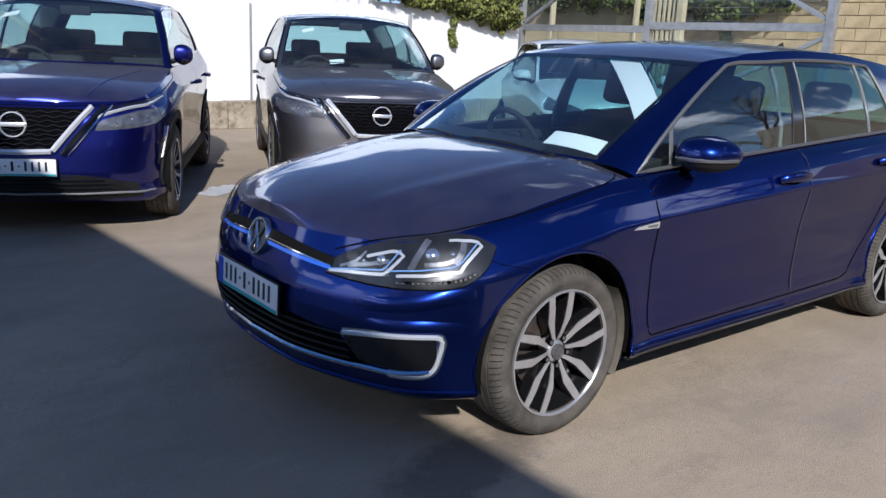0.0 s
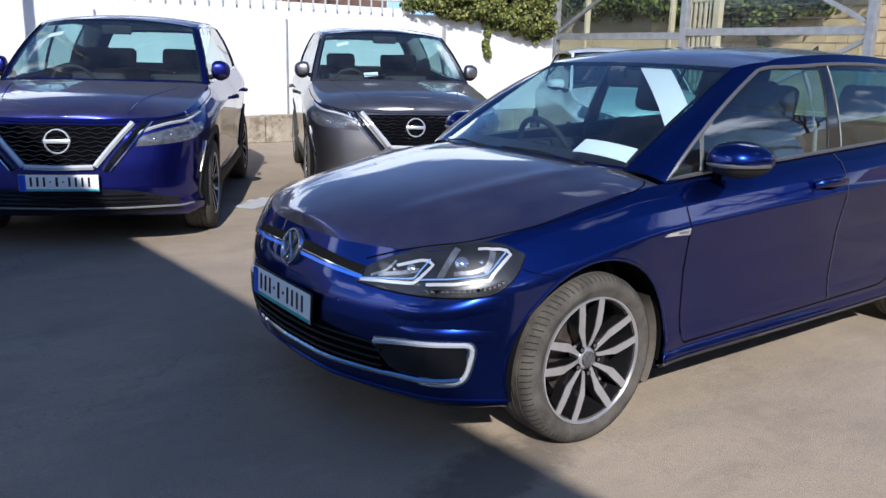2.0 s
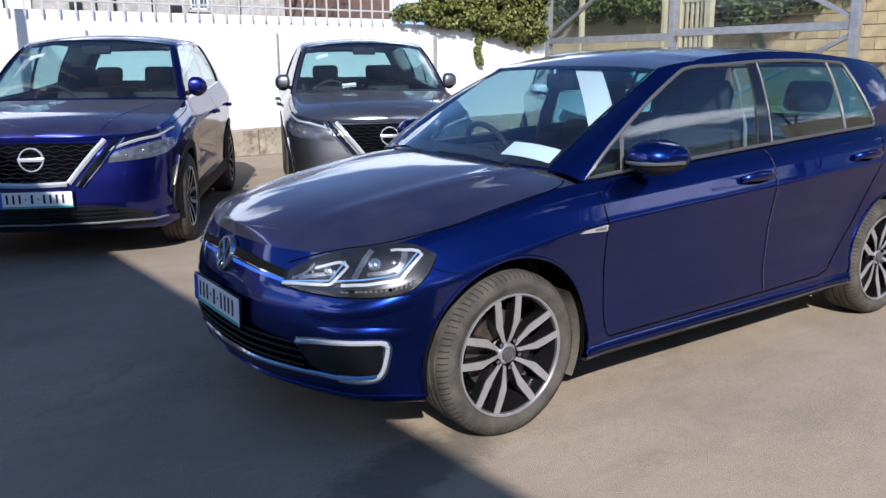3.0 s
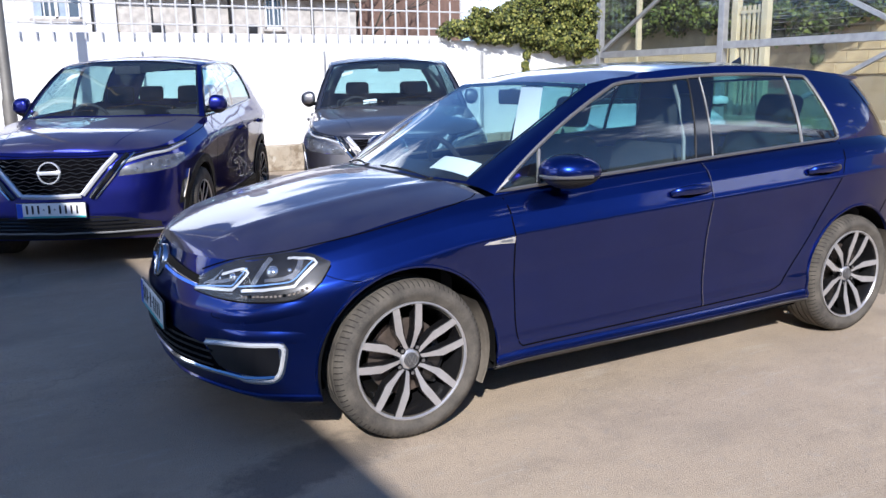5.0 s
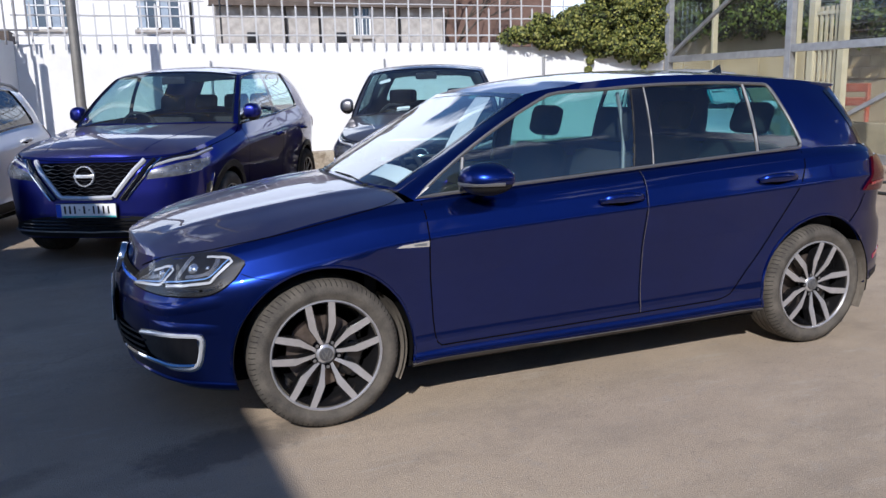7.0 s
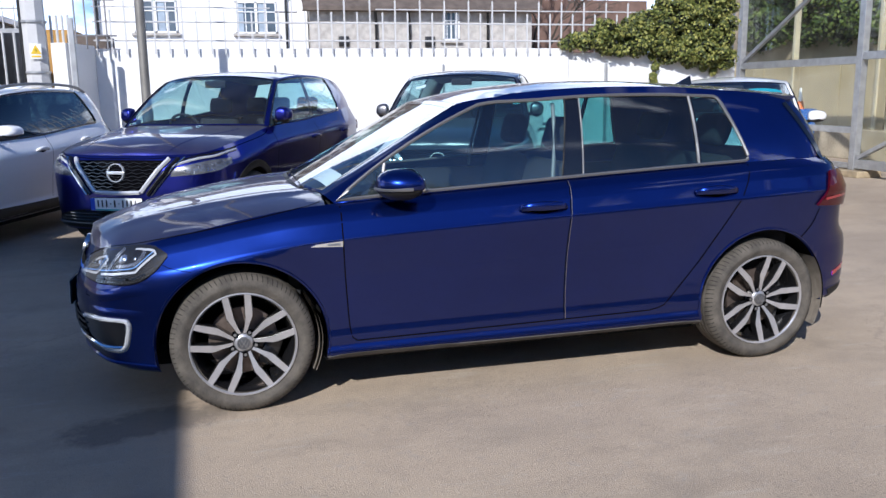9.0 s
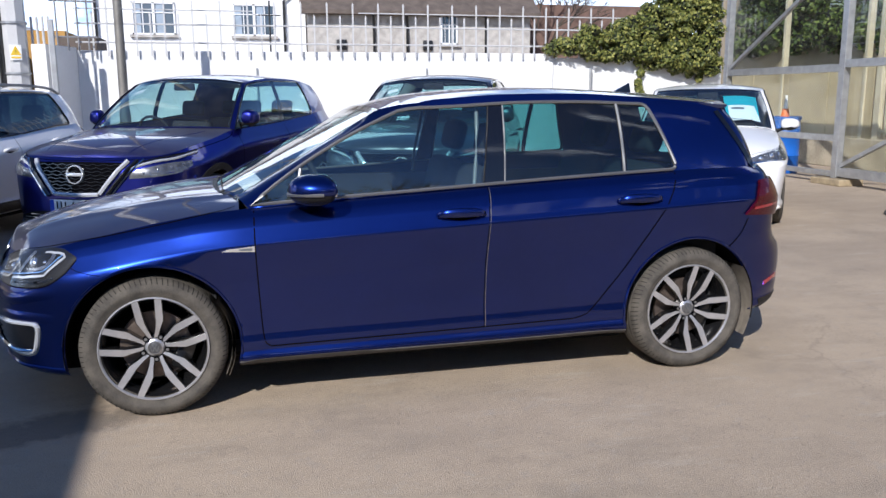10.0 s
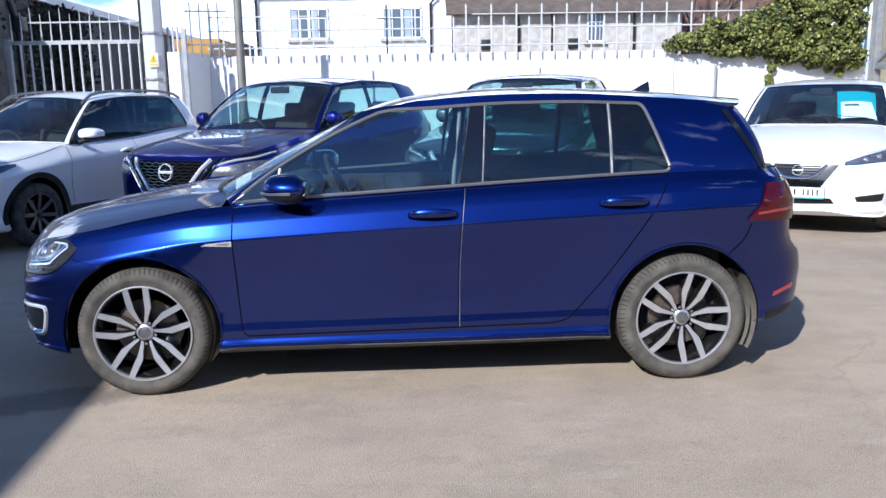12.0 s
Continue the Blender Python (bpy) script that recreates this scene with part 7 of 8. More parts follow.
# --- the white crossover ---
P, C = psh, estate
for sg in (-1, 1):
    lo, hi = flip([(0.12, -0.5, 0.72), (0.35, -0.76, 0.74), (0.62, -0.84, 0.84)], sg), flip([(0.14, -0.5, 0.79), (0.38, -0.74, 0.84), (0.62, -0.84, 0.875)], sg)
    grid_part("headlamp", P, C, lo, hi, LAMPGREY, off=0.004, nu=16, nv=4)
    for ax in (0.84, 3.38):
        i = [(ax + 0.372 * math.cos(a), -0.9, 0.32 + 0.372 * math.sin(a)) for a in np.linspace(-0.1, math.pi + 0.1, 26)]
        o = [(ax + 0.425 * math.cos(a), -0.9, 0.32 + 0.425 * math.sin(a)) for a in np.linspace(-0.1, math.pi + 0.1, 26)]
        grid_part("arch_cladding", P, C, flip(i, sg), flip(o, sg), BLACKPL, way="side", off=0.01, nu=36, nv=3)
    grid_part("sill_cladding", P, C, flip([(1.22, -0.9, 0.25), (2.2, -0.9, 0.25), (3.0, -0.9, 0.26)], sg), flip([(1.24, -0.9, 0.36), (2.2, -0.9, 0.35), (3.0, -0.9, 0.36)], sg), BLACKPL, way="side", off=0.008, nu=20, nv=3)
    rl = []
    for x in np.linspace(1.9, 3.7, 14):
        q = P.lay((x, 0.56 * sg, 1.5), "top")[0]
        rl.append(q + Vector((0, 0, 0.045 * min(1, 6 * (x - 1.88), 6 * (3.73 - x)))))
    part("roof_rail", tube(bmesh.new(), rl, 0.017, 8), SATIN, C)
    grid_part("tail_lamp", P, C, flip([(3.85, -0.8, 0.9), (4.0, -0.7, 0.9)], sg), flip([(3.8, -0.75, 1.06), (3.95, -0.66, 1.07)], sg), REDLENS, off=0.008, nu=8, nv=4)
side_trim(P, C, 0.0, 0.94, 0.01, BLACKGLOSS)
seam(P, C, [(1.34, -0.9, 0.97), (1.3, -0.9, 0.7), (1.33, -0.9, 0.4)], "side"), seam(P, C, [(2.4, -0.9, 1.02), (2.38, -0.9, 0.7), (2.36, -0.9, 0.38)], "side")
seam(P, C, [(0.3, -0.66, 0.855), (0.6, -0.8, 0.885), (1.0, -0.8, 0.935), (1.3, -0.76, 0.98)], None, 0.006, 30)
handle(P, C, 2.1, 2.3, 0.87, WHITE), handle(P, C, 3.0, 3.2, 0.93, WHITE)
make_mirror(C, 1.56, 0.94, 1.08, WHITE, 0.95, -1, False), make_mirror(C, 1.56, 0.94, 1.08, WHITE, 0.95, 1, False)
wiper(P, C, (1.28, -0.5, 1.1), (1.18, 0.0, 1.1))


# ---- buildings beyond the yard ----
# unseen block, its edge worked back from the shadow line on the ground
EZ = 5.0
ya, yb = -30.0, 4.4 - 1.29 * EZ
edge = lambda y: -0.31 - 0.05 * (y + 1.29 * EZ) - 0.76 * EZ
bm = bmesh.new()
vs = [bm.verts.new((x, y, z)) for z in (0, EZ) for x, y in ((-16, ya), (edge(ya), ya), (edge(yb), yb), (-16, yb))]
for f in ((0, 1, 5, 4), (1, 2, 6, 5), (2, 3, 7, 6), (3, 0, 4, 7), (4, 5, 6, 7)):
    bm.faces.new([vs[i] for i in f])
bmesh.ops.recalc_face_normals(bm, faces=bm.faces)
tagged(part("shade_building_west", bm, PALECLAD, smooth=False, kind="structure"), "pale unseen building added to cast the shade over the yard", "building")
# out of view: added so the car sides and glass have something to mirror
slab("wall_south", -16, 26, -15.4, -15, 0, 3.2, BLOCKGREY, "unseen grey wall added south of the yard for reflections", "wall")
slab("building_south", 3, 24, -24, -16, 0, 6.0, BUILDING, "unseen grey building added beyond the south wall for reflections", "building")


def make_window(parent, x, y, z, w, h, curtain=True):
    win = new("window")
    win.parent = parent
    win.location = (x, y, z)
    part("pane", box(bmesh.new(), 0, w, 0.03, 0.05, 0, h), HOUSEGLASS, win, smooth=False)
    bm = bmesh.new()
    for a, b, c, d in ((0, w, 0, 0.06), (0, w, h - 0.06, h), (0, 0.06, 0, h), (w - 0.06, w, 0, h), (w * 0.47, w * 0.53, 0, h), (w * 0.24, w * 0.26, 0, h), (w * 0.74, w * 0.76, 0, h), (0, w, h * 0.66, h * 0.69)):
        box(bm, a, b, -0.02, 0.03, c, d)
    part("window_frame", bm, PVC, win, smooth=False)
    part("window_sill", box(bmesh.new(), -0.1, w + 0.1, -0.1, 0.04, -0.1, -0.005), PEBBLE, win, smooth=False)
    if curtain:
        part("curtain", box(bmesh.new(), w * 0.04, w * 0.2, 0.024, 0.028, 0.05, h - 0.08), CURTAIN, win, smooth=False)
        part("curtain", box(bmesh.new(), w * 0.56, w * 0.72, 0.024, 0.028, 0.05, h - 0.08), CURTAIN, win, smooth=False)
    return win


house = empty("white_house", pose(-4.7, 29, 0), "white rendered two-storey house with white framed windows", "house")
bm = bmesh.new()
box(bm, 0, 7.85, 0.05, 8, 0, 5.75)
part("wall", bm, HOUSEWHITE, house, smooth=False)
make_window(house, 1.38, 0, 3.73, 1.56, 1.2), make_window(house, 5.08, 0, 3.72, 1.58, 1.2)
bm = bmesh.new()
v = [bm.verts.new(p) for p in ((-0.4, -0.4, 5.7), (8.2, -0.4, 5.7), (8.2, 4, 7.6), (-0.4, 4, 7.6), (-0.4, 8.4, 5.7), (8.2, 8.4, 5.7), (-0.4, -0.4, 5.55), (8.2, -0.4, 5.55))]
for f in ((0, 1, 2, 3), (3, 2, 5, 4), (6, 7, 1, 0), (6, 0, 3), (7, 2, 1)):
    bm.faces.new([v[i] for i in f])
part("roof", bm, SLATE, house, smooth=False)
part("drainpipe", tube(bmesh.new(), [(7.2, -0.1, 5.6), (7.25, -0.12, 5.3), (7.02, -0.06, 5.05), (7.0, -0.06, 0)], 0.05, 8), PIPE, house)
part("drainpipe", tube(bmesh.new(), [(0.2, -0.12, 5.5), (0.12, -0.08, 5.2), (0.12, -0.06, 0)], 0.05, 8), PIPE, house)
low = empty("pebble_house", pose(3.2, 28.6, 0), "grey pebble-dashed low house with a brown slate roof", "house")
part("wall", box(bmesh.new(), 0, 9.2, 0.05, 7, 0, 4.75), PEBBLE, low, smooth=False)
bm = bmesh.new()
v = [bm.verts.new(p) for p in ((-0.3, -0.45, 4.7), (9.5, -0.45, 4.7), (9.5, 3.4, 7.2), (-0.3, 3.4, 7.2), (-0.3, -0.45, 4.55), (9.5, -0.45, 4.55), (-0.3, 0.1, 4.55), (9.5, 0.1, 4.55))]
for f in ((0, 1, 2, 3), (4, 5, 1, 0), (4, 6, 7, 5)):
    bm.faces.new([v[i] for i in f])
part("roof", bm, SLATE, low, smooth=False)
make_window(low, 5.35, 0, 3.45, 0.7, 1.15, curtain=False)
for x in (2.55, 3.9, 7.2):
    part("drainpipe", tube(bmesh.new(), [(x, -0.2, 4.55), (x + 0.05, -0.06, 4.2), (x + 0.05, -0.06, 0)], 0.055, 8), PIPE, low)
for x in (1.1, 4.6):
    part("vent_box", box(bmesh.new(), x, x + 0.4, -0.06, 0.06, 3.2, 3.6, 0.02), PIPE, low)
for i, x in enumerate((-0.25, 3.1, 8.2)):
    part("chimney", box(bmesh.new(), x, x + 0.8, 3.0, 3.6, 6.5, 8.2), BLOCKGREY, low, smooth=False) if i == 1 else None
# red-brick gable glimpsed beyond
slab("brick_house", 12.6, 20, 33, 40, 0, 5.6, mat("red_brick", (0.17, 0.105, 0.08), 0.9, var=0.3, scale=3), "red brick house far behind the ivy", "house", kind="")

# grey block building on the left
shed = empty("block_building", pose(-5.3, 0, 0), "long grey block building with a black downpipe", "building")
part("wall", box(bmesh.new(), -6, 0, 7.6, 24, 0, 3.2), DARKBLOCK, shed, smooth=False)
bm = bmesh.new()
box(bm, -6.2, 0.12, 7.5, 24.1, 3.2, 3.34)
part("fascia", bm, PVC, shed, smooth=False)
part("downpipe", tube(bmesh.new(), [(0.08, 9.75, 0), (0.08, 9.75, 2.55), (0.08, 9.7, 2.75), (0.05, 9.6, 3.1)], 0.05, 10), PIPE, shed)
part("pipe_hopper", box(bmesh.new(), 0.02, 0.2, 9.62, 9.86, 2.6, 2.85, 0.02), PIPE, shed)
block_mesh = None
for r in range(15):
    for c in range(12):
        if block_mesh is None:
            bm = bmesh.new()
            box(bm, -0.004, 0.006, -0.213, 0.213, -0.1, 0.1, 0.004, seg=1)
            ob = part("block", bm, DARKBLOCK, shed, smooth=False)
            block_mesh = ob.data
        else:
            ob = new("block", block_mesh)
            ob.parent = shed
        ob.location = (0.003, 8.0 + c * 0.44 + (0.22 if r % 2 else 0), 0.11 + r * 0.212)
slab("ochre_shed", -4.75, -3.6, 17.5, 19, 0, 3.0, OCHRE, "small ochre brick outbuilding", "outbuilding", kind="")
slab("slate_lean_to", -3.4, -2.6, 15.5, 17, 0, 2.75, SLATE, "dark slate lean-to roof beyond the gate", "outbuilding", kind="")

# ---- the framed mesh gate and what stands behind it ----
gate = empty("steel_gate", pose(9.5, 0, 0), "tall galvanised steel framed mesh gate standing half open", "gate")
for y, z0 in ((9.55, 0), (6.42, 0.1), (3.25, 0.0)):
    part("gate_post", box(bmesh.new(), -0.06, 0.06, y - 0.06, y + 0.06, z0, 3.7, 0.006), GALV, gate, smooth=False)
for y0, y1, z, w in ((6.48, 9.49, 1.8, 0.12), (3.31, 6.36, 1.86, 0.12), (6.48, 9.49, 0.72, 0.1), (3.31, 6.36, 0.2, 0.14), (3.31, 9.49, 3.62, 0.12), (6.48, 9.49, 0.16, 0.08)):
    part("gate_rail", box(bmesh.new(), -0.045, 0.045, y0, y1, z - w / 2, z + w / 2, 0.006), GALV, gate, smooth=False)
for a, b in (((0, 9.48, 1.88), (0, 6.5, 3.54)), ((0, 6.34, 0.29), (0, 3.33, 1.72)), ((0, 3.33, 1.98), (0, 6.34, 3.5))):
    bm = bmesh.new()
    bar(bm, a, b, 0.06)
    part("brace", bm, GALV, gate, smooth=False)
for y0, y1, z0, z1 in ((6.48, 9.49, 1.86, 3.56), (6.48, 9.49, 0.77, 1.74), (3.31, 6.36, 1.92, 3.56), (3.31, 6.36, 0.27, 1.8)):
    part("clear_sheet", box(bmesh.new(), 0.046, 0.05, y0, y1, z0, z1), ACRYLIC, gate, "scuffed clear plastic sheet", smooth=False).visible_shadow = False
bm = bmesh.new()
for z in np.arange(1.95, 3.5, 0.1):
    bar(bm, (0.03, 3.33, z), (0.03, 6.34, z), 0.0025)
part("wire_mesh", bm, GALV, gate, "thin horizontal wires", smooth=False, kind="stuff")
solid("timber_block", TIMBER, "weathered timber block under the gate post", "block", lambda bm: box(bm, 9.3, 9.75, 6.1, 6.75, 0, 0.1, 0.012))
# low wall, boards, cream fence
slab("low_wall", 11.6, 11.85, 2.0, 16, 0, 0.58, PALECONC, "low stained concrete wall behind the gate", "wall", 0.02)
boards = empty("board_screen", pose(11.75, 0, 0.58), "tan board screen on the low wall", "screen")
for k in range(4):
    part("board", box(bmesh.new(), -0.03, 0.03, 8.3 + k * 1.22, 9.5 + k * 1.22, 0, 1.35, 0.006), TANBOARD, boards, smooth=False)
for y in (8.5, 10.9):
    part("frame_post", box(bmesh.new(), -0.06, 0.06, y, y + 0.07, 0, 2.9, 0.005), CREAM, boards, smooth=False)
cream = empty("cream_gate", pose(11.75, 0, 0.58), "cream painted palisade gate on the low wall", "gate")
for k in range(6):
    part("pale", box(bmesh.new(), -0.015, 0.015, 7.58 + k * 0.12, 7.64 + k * 0.12, 0.05, 2.1, 0.003), CREAM, cream, smooth=False)
for z in (0.12, 1.3, 1.95):
    part("rail", box(bmesh.new(), -0.03, -0.014, 7.5, 8.2, z, z + 0.06), CREAM, cream, smooth=False)
for y in (7.44, 8.15):
    part("gate_post", box(bmesh.new(), -0.07, 0.07, y - 0.07, y + 0.07, 0, 2.6, 0.006), CREAM, cream, smooth=False)
solid("road_barrier", REDPL, "faded orange-red plastic barrier stored behind the cream gate", "barrier", lambda bm: [box(bm, 12.3, 12.36, 7.3, 8.5, z, z + 0.16, 0.02) for z in (0.84, 1.1)] + [box(bm, 12.29, 12.37, y, y + 0.06, 0, 1.26, 0.015) for y in (7.3, 7.87, 8.44)])
# palisade beside the ivy
side = empty("palisade_fence", pose(0, 0, 0), "short grey palisade length between ivy and gate", "fence")
for k in range(6):
    part("pale", box(bmesh.new(), 8.75 + k * 0.11, 8.79 + k * 0.11, 9.58, 9.6, 0.2, 3.3), GALV, side, smooth=False)
for z in (1.45, 2.9):
    part("rail", box(bmesh.new(), 8.6, 9.44, 9.6, 9.63, z, z + 0.06), GALV, side, smooth=False)
# drum with a cone on it
drum = empty("plastic_drum", pose(9.95, 8.4, 0), "blue plastic drum standing behind the gate", "drum")
bm = bmesh.new()
lathe(bm, [(0.001, 0), (0.27, 0), (0.29, 0.03), (0.29, 0.3), (0.305, 0.32), (0.29, 0.34), (0.29, 0.62), (0.305, 0.64), (0.29, 0.66), (0.28, 0.98), (0.25, 1.0), (0.001, 0.99)], 32, Matrix.Rotation(radians(90), 4, "X"))
bmesh.ops.recalc_face_normals(bm, faces=bm.faces)
part("drum_body", bm, BINBLUE, drum)
bm = bmesh.new()
lathe(bm, [(0.27, 0.95), (0.3, 0.95), (0.3, 1.01), (0.27, 1.01)], 32, Matrix.Rotation(radians(90), 4, "X"))
part("drum_rim", bm, BINBLUE, drum)
cone = empty("traffic_cone", pose(9.97, 8.4, 1.005), "orange traffic cone with a white sleeve on the drum", "cone")
bm = bmesh.new()
lathe(bm, [(0.001, 0), (0.09, 0.0), (0.075, 0.02), (0.055, 0.14), (0.001, 0.14)], 20, Matrix.Rotation(radians(90), 4, "X"))
part("cone_body", bm, ORANGE, cone)
bm = bmesh.new()
lathe(bm, [(0.04, 0.14), (0.018, 0.38), (0.001, 0.38)], 20, Matrix.Rotation(radians(90), 4, "X"))
part("cone_sleeve", bm, PVC, cone)
# hose and papers on the ground
hp = [(7.69, 2.5, 0.02), (7.66, 2.96, 0.02), (7.72, 3.35, 0.02), (7.9, 3.58, 0.02), (8.2, 3.72, 0.02), (8.55, 3.72, 0.02), (9.0, 3.3, 0.02), (9.1, 2.4, 0.02), (8.9, 1.2, 0.02)]
tagged(part("garden_hose", tube(bmesh.new(), [Vector(p) for p in curve(hp, 60)], 0.02, 8), HOSE), "dark rubber hose lying on the asphalt", "hose")
for x, y, rz, w, d in ((0.78, 4.1, 35, 0.3, 0.21), (0.98, 4.28, 20, 0.3, 0.21)):
    bm = bmesh.new()
    n = 8
    vs = [[bm.verts.new((-w / 2 + w * i / n, -d / 2 + d * j / 4, 0.006 + 0.012 * math.sin(2.3 * i / n * 3) ** 2 * (j / 4))) for j in range(5)] for i in range(n + 1)]
    for i in range(n):
        for j in range(4):
            bm.faces.new((vs[i][j], vs[i + 1][j], vs[i + 1][j + 1], vs[i][j + 1]))
    bmesh.ops.solidify(bm, geom=bm.faces[:], thickness=0.004)
    ob = part("paper_sheet", bm, PAPER)
    ob.matrix_world = pose(x, y, 0.003, 0, 0, rz)
    tagged(ob, "white paper sheet lying flat on the asphalt", "paper")


# ---- tan block wall ----
wt = slab("wall_tan", 13.03, 13.3, -8, 16, 0, 3.9, mat("tan_mortar", (0.4, 0.33, 0.23), 0.95, var=0.2, scale=4), "tan split-faced block wall behind the gate", "wall")
tan_mesh = []
rng = random.Random(4)
for v in range(4):
    bm = bmesh.new()
    box(bm, -0.03, 0.012, -0.217, 0.217, -0.105, 0.105, 0.006, seg=1)
    for q in bm.verts:
        if q.co.x < -0.02:
            q.co.x += rng.uniform(-0.008, 0.008)
    me = bpy.data.meshes.new("tan_block")
    bm.to_mesh(me)
    bm.free()
    me.materials.append(BRICKTAN)
    tan_mesh.append(me)
for r in range(6, 17):
    for c in range(24):
        ob = new("block", tan_mesh[rng.randrange(4)])
        ob.parent = wt
        ob.location = (13.02, -0.5 + c * 0.443 + (0.22 if r % 2 else 0), 0.12 + r * 0.222)


# ---- ivy and trees ----
def leaf_mesh(name, spots, size, material, seed):
    """Many small folded leaves at given places, each facing its own way."""
    rg = np.random.default_rng(seed)
    n = len(spots)
    P = np.array([s[0] for s in spots])
    out = np.array([s[1] for s in spots])
    d = out + rg.normal(0, 0.55, (n, 3))
    d /= np.linalg.norm(d, axis=1)[:, None]
    a = np.cross(d, rg.normal(0, 1, (n, 3)))
    a /= np.linalg.norm(a, axis=1)[:, None]
    b = np.cross(d, a)
    s = size * rg.uniform(0.6, 1.35, (n, 1))
    tip, left, right, tail = P + a * s, P + b * s * 0.62 - d * s * 0.16, P - b * s * 0.62 - d * s * 0.16, P - a * s * 0.55
    verts = np.stack([tip, left, tail, right], 1).reshape(-1, 3)
    faces = []
    for i in range(n):
        k = 4 * i
        faces += [(k, k + 1, k + 2), (k, k + 2, k + 3)]
    me = bpy.data.meshes.new(name)
    me.from_pydata(verts.tolist(), [], faces)
    me.materials.append(material)
    return me


def leaf_material(name, a, b, c):
    m = mat(name, a, 0.55, spec=0.35)
    n, l = m.node_tree.nodes, m.node_tree.links
    geo, ramp = n.new("ShaderNodeNewGeometry"), n.new("ShaderNodeValToRGB")
    e = ramp.color_ramp.elements
    e[0].color, e[1].color = (*a, 1), (*c, 1)
    k = e.new(0.5)
    k.color = (*b, 1)
    l.new(geo.outputs["Random Per Island"], ramp.inputs["Fac"]), l.new(ramp.outputs["Color"], n["Principled BSDF"].inputs["Base Color"])
    return m


IVY = leaf_material("ivy_leaves", (0.022, 0.034, 0.008), (0.1, 0.12, 0.024), (0.3, 0.29, 0.075))
BUSH = leaf_material("bush_leaves", (0.03, 0.055, 0.012), (0.07, 0.11, 0.02), (0.15, 0.19, 0.04))


def lumps(rg, centres, count):
    """Places on the outside of a heap of soft lumps, with the way out."""
    out = []
    for _ in range(count):
        c, r = centres[rg.randrange(len(centres))]
        d = Vector((rg.gauss(0, 1), rg.gauss(0, 1), rg.gauss(0, 1))).normalized()
        p = Vector(c) + Vector((d.x * r[0], d.y * r[1], d.z * r[2])) * rg.uniform(0.78, 1.08)
        out.append((tuple(p), tuple((d + Vector((0, -0.25, 0.25))).normalized())))
    return out


def core(bm, centres, k=0.74):
    for c, r in centres:
        vs = bmesh.ops.create_icosphere(bm, subdivisions=2, radius=1)["verts"]
        for v in vs:
            q = v.co * (1 + 0.18 * noise.noise(v.co * 2.3 + Vector(c)))
            v.co = Vector(c) + Vector((q.x * r[0], q.y * r[1], q.z * r[2])) * k


rg = random.Random(9)
heap = []
for k in range(46):
    x = 5.8 + 3.12 * k / 45 + rg.uniform(-0.12, 0.12)
    top = 2.28 + 0.25 * (x - 5.6) + 0.45 * max(0, x - 7.2)
    for z in np.arange(2.26 - 0.14 * max(0, x - 6.2), top, 0.22):
        heap.append(((x, 9.22 + rg.uniform(-0.12, 0.12), z + rg.uniform(-0.1, 0.1)), (rg.uniform(0.12, 0.22), rg.uniform(0.16, 0.3), rg.uniform(0.08, 0.16))))
for x, z in ((7.45, 1.98), (7.52, 1.8), (7.48, 1.62), (7.5, 1.5), (7.53, 1.42), (8.2, 1.85), (8.5, 1.78), (8.7, 1.7), (6.9, 2.1)):
    heap.append(((x, 9.24, z), (0.07, 0.07, 0.075)))
ivy = empty("ivy", pose(0, 0, 0), "dense sunlit green ivy hanging over the wall top", "ivy")
# near-black lumps within the heap: shade between ivy leaves put into colour
bm = bmesh.new()
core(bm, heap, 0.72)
part("ivy_shade_core", bm, LEAFDARK, ivy, kind="stuff")
ob = new("ivy_leaves", leaf_mesh("ivy_leaves", lumps(rg, heap, 40000), 0.038, IVY, 3))
ob.parent = ivy
ob["kind"] = "stuff"
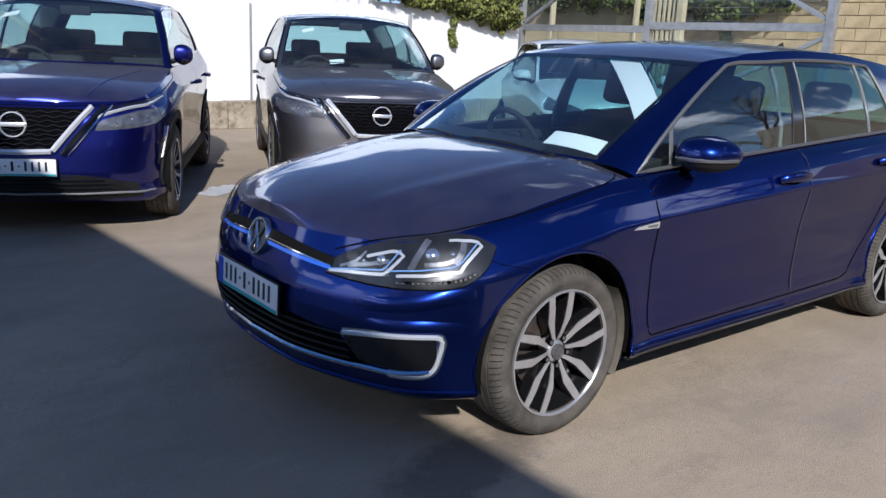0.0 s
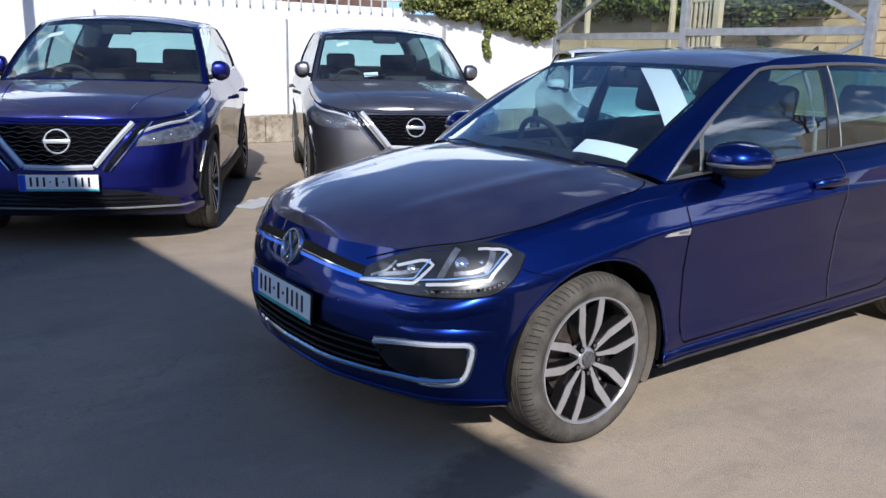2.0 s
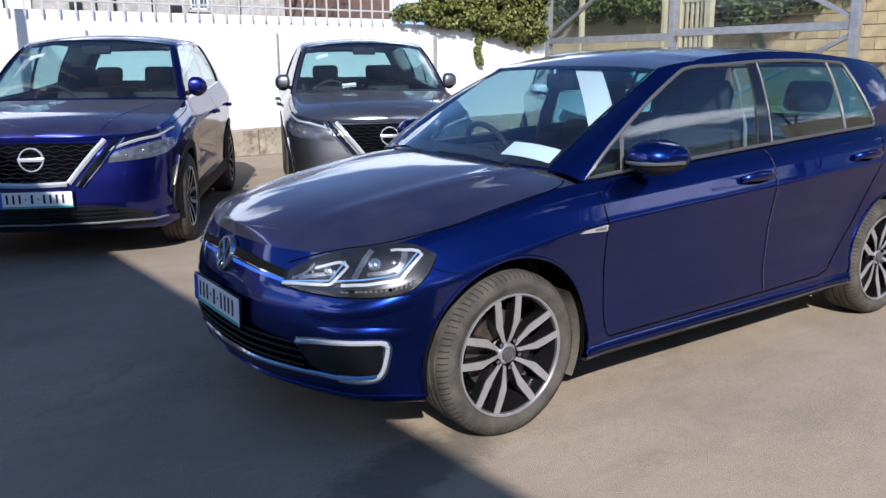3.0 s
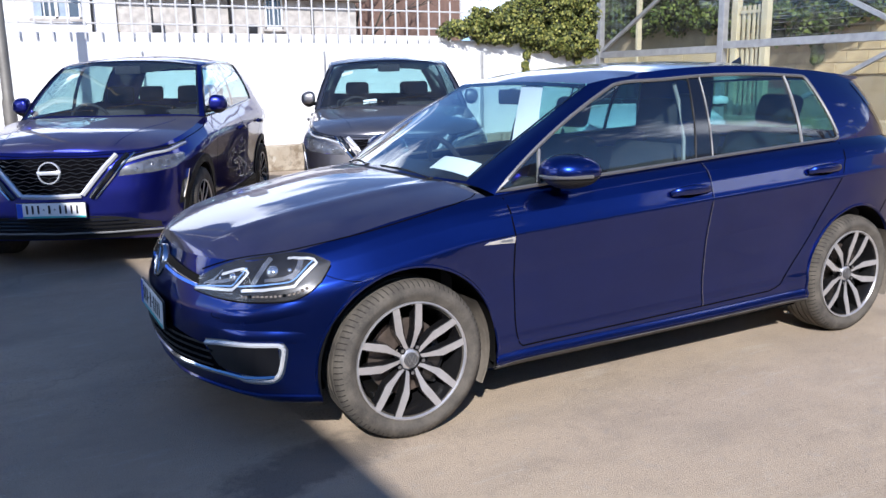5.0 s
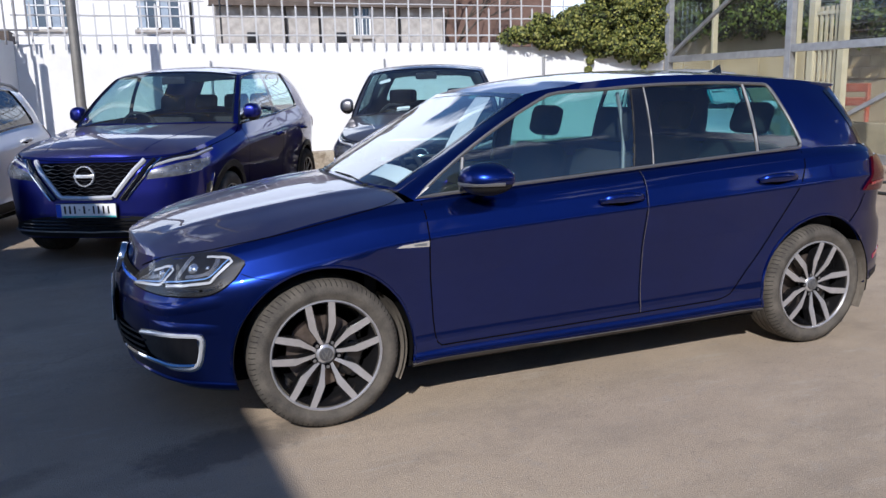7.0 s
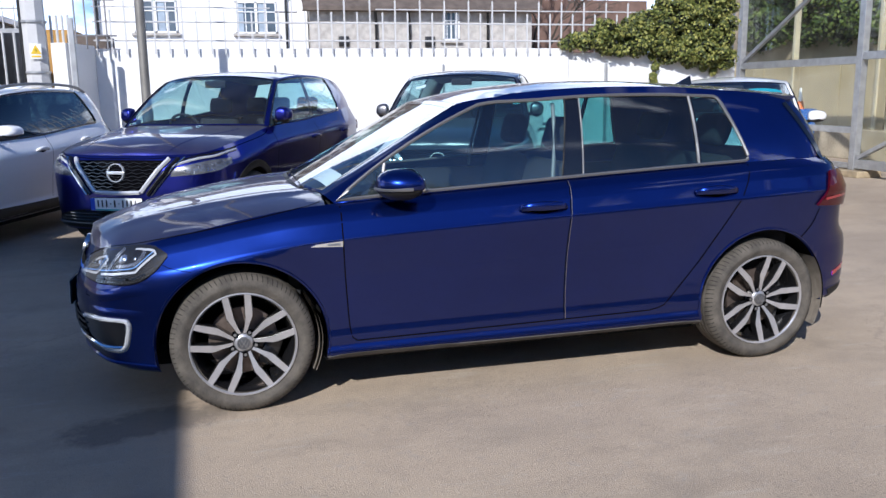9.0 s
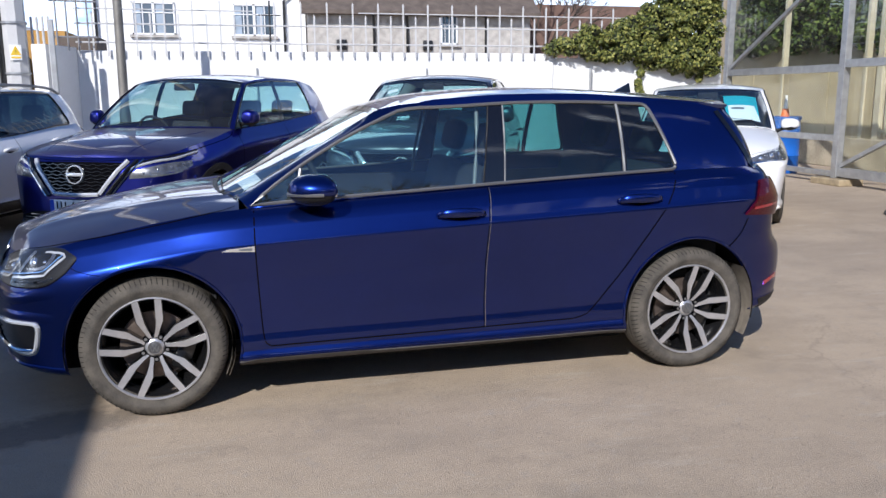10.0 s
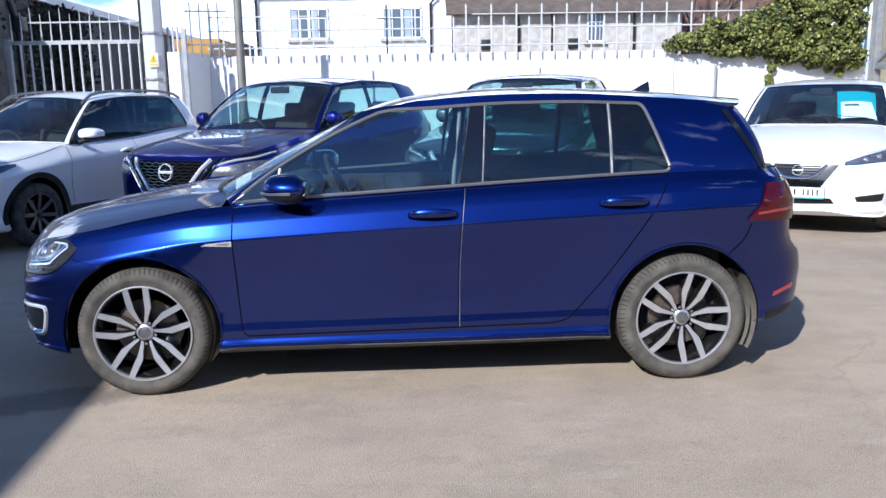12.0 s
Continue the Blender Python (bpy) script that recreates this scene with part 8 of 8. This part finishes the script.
# bush behind the gate
heap = [((12.72 + rg.uniform(-0.2, 0.25), y + rg.uniform(-0.2, 0.2), z + rg.uniform(-0.15, 0.15)), (rg.uniform(0.18, 0.32), rg.uniform(0.2, 0.36), rg.uniform(0.16, 0.28))) for y in np.arange(4.4, 14.2, 0.32) for z in np.arange(2.25 + 0.45 * max(0, 6.6 - y) + (0.3 if y > 9 else 0), 4.2, 0.3)]
heap += [((12.95, 7.3 + rg.uniform(-0.15, 0.15), z), (0.1, 0.14, 0.12)) for z in (2.1, 1.95, 1.8, 1.65)]
bush = empty("hedge", pose(0, 0, 0), "green overgrown hedge hanging over the tan wall", "hedge")
# the hedge's inner shade, likewise painted as near-black lumps
bm = bmesh.new()
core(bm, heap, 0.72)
part("hedge_shade_core", bm, LEAFDARK, bush, kind="stuff")
ob = new("hedge_leaves", leaf_mesh("hedge_leaves", lumps(rg, heap, 16000), 0.06, BUSH, 5))
ob.parent = bush
ob["kind"] = "stuff"
# creeper on the block building
spots = []
for _ in range(5200):
    y = rg.gauss(11.4, 0.75)
    spots.append(((-5.27 + abs(rg.gauss(0, 0.05)), y, rg.uniform(0.2, 3.35) - abs(rg.gauss(0, 0.25))), (1, -0.3, 0.2)))
ob = new("creeper", leaf_mesh("creeper", spots, 0.06, LEAFDARK, 8))
tagged(ob, "dark leafless creeper climbing the block wall", "creeper", kind="stuff")


def bare_tree(x, y, h, seed):
    """A leafless tree: a tapered trunk, limbs and twigs."""
    rgt = random.Random(seed)
    tr = empty("bare_tree", pose(x, y, 0), "leafless tree beyond the yard wall", "tree", "bare trees")
    segs = []
    def grow(p, d, r, length, depth):
        q = p + d * length
        segs.append((p, q, r, r * 0.72, depth))
        if depth > 5 or r < 0.006:
            return
        for _ in range(2 if depth < 2 else 3):
            nd = (d + Vector((rgt.gauss(0, 0.42), rgt.gauss(0, 0.42), rgt.gauss(0.08, 0.25)))).normalized()
            grow(q, nd, r * rgt.uniform(0.55, 0.72), length * rgt.uniform(0.68, 0.86), depth + 1)
    grow(Vector((0, 0, 0)), Vector((0, 0, 1)), 0.16, h * 0.26, 0)
    bt, bb = bmesh.new(), bmesh.new()
    for p, q, r0, r1, dp in segs:
        tube(bt if dp < 2 else bb, [p, q], [r0, r1], 6 if dp < 3 else 4)
    part("trunk", bt, BARK, tr)
    part("branch", bb, BARK, tr, kind="stuff")


for i, (x, y, h) in enumerate(((15.6, -9.2, 9.5), (-1.5, -17.5, 8.5), (2.5, -18.5, 9.5), (-6, -18, 8), (14, 31, 7.5), (17, 36, 8))):
    bare_tree(x, y, h, 20 + i)
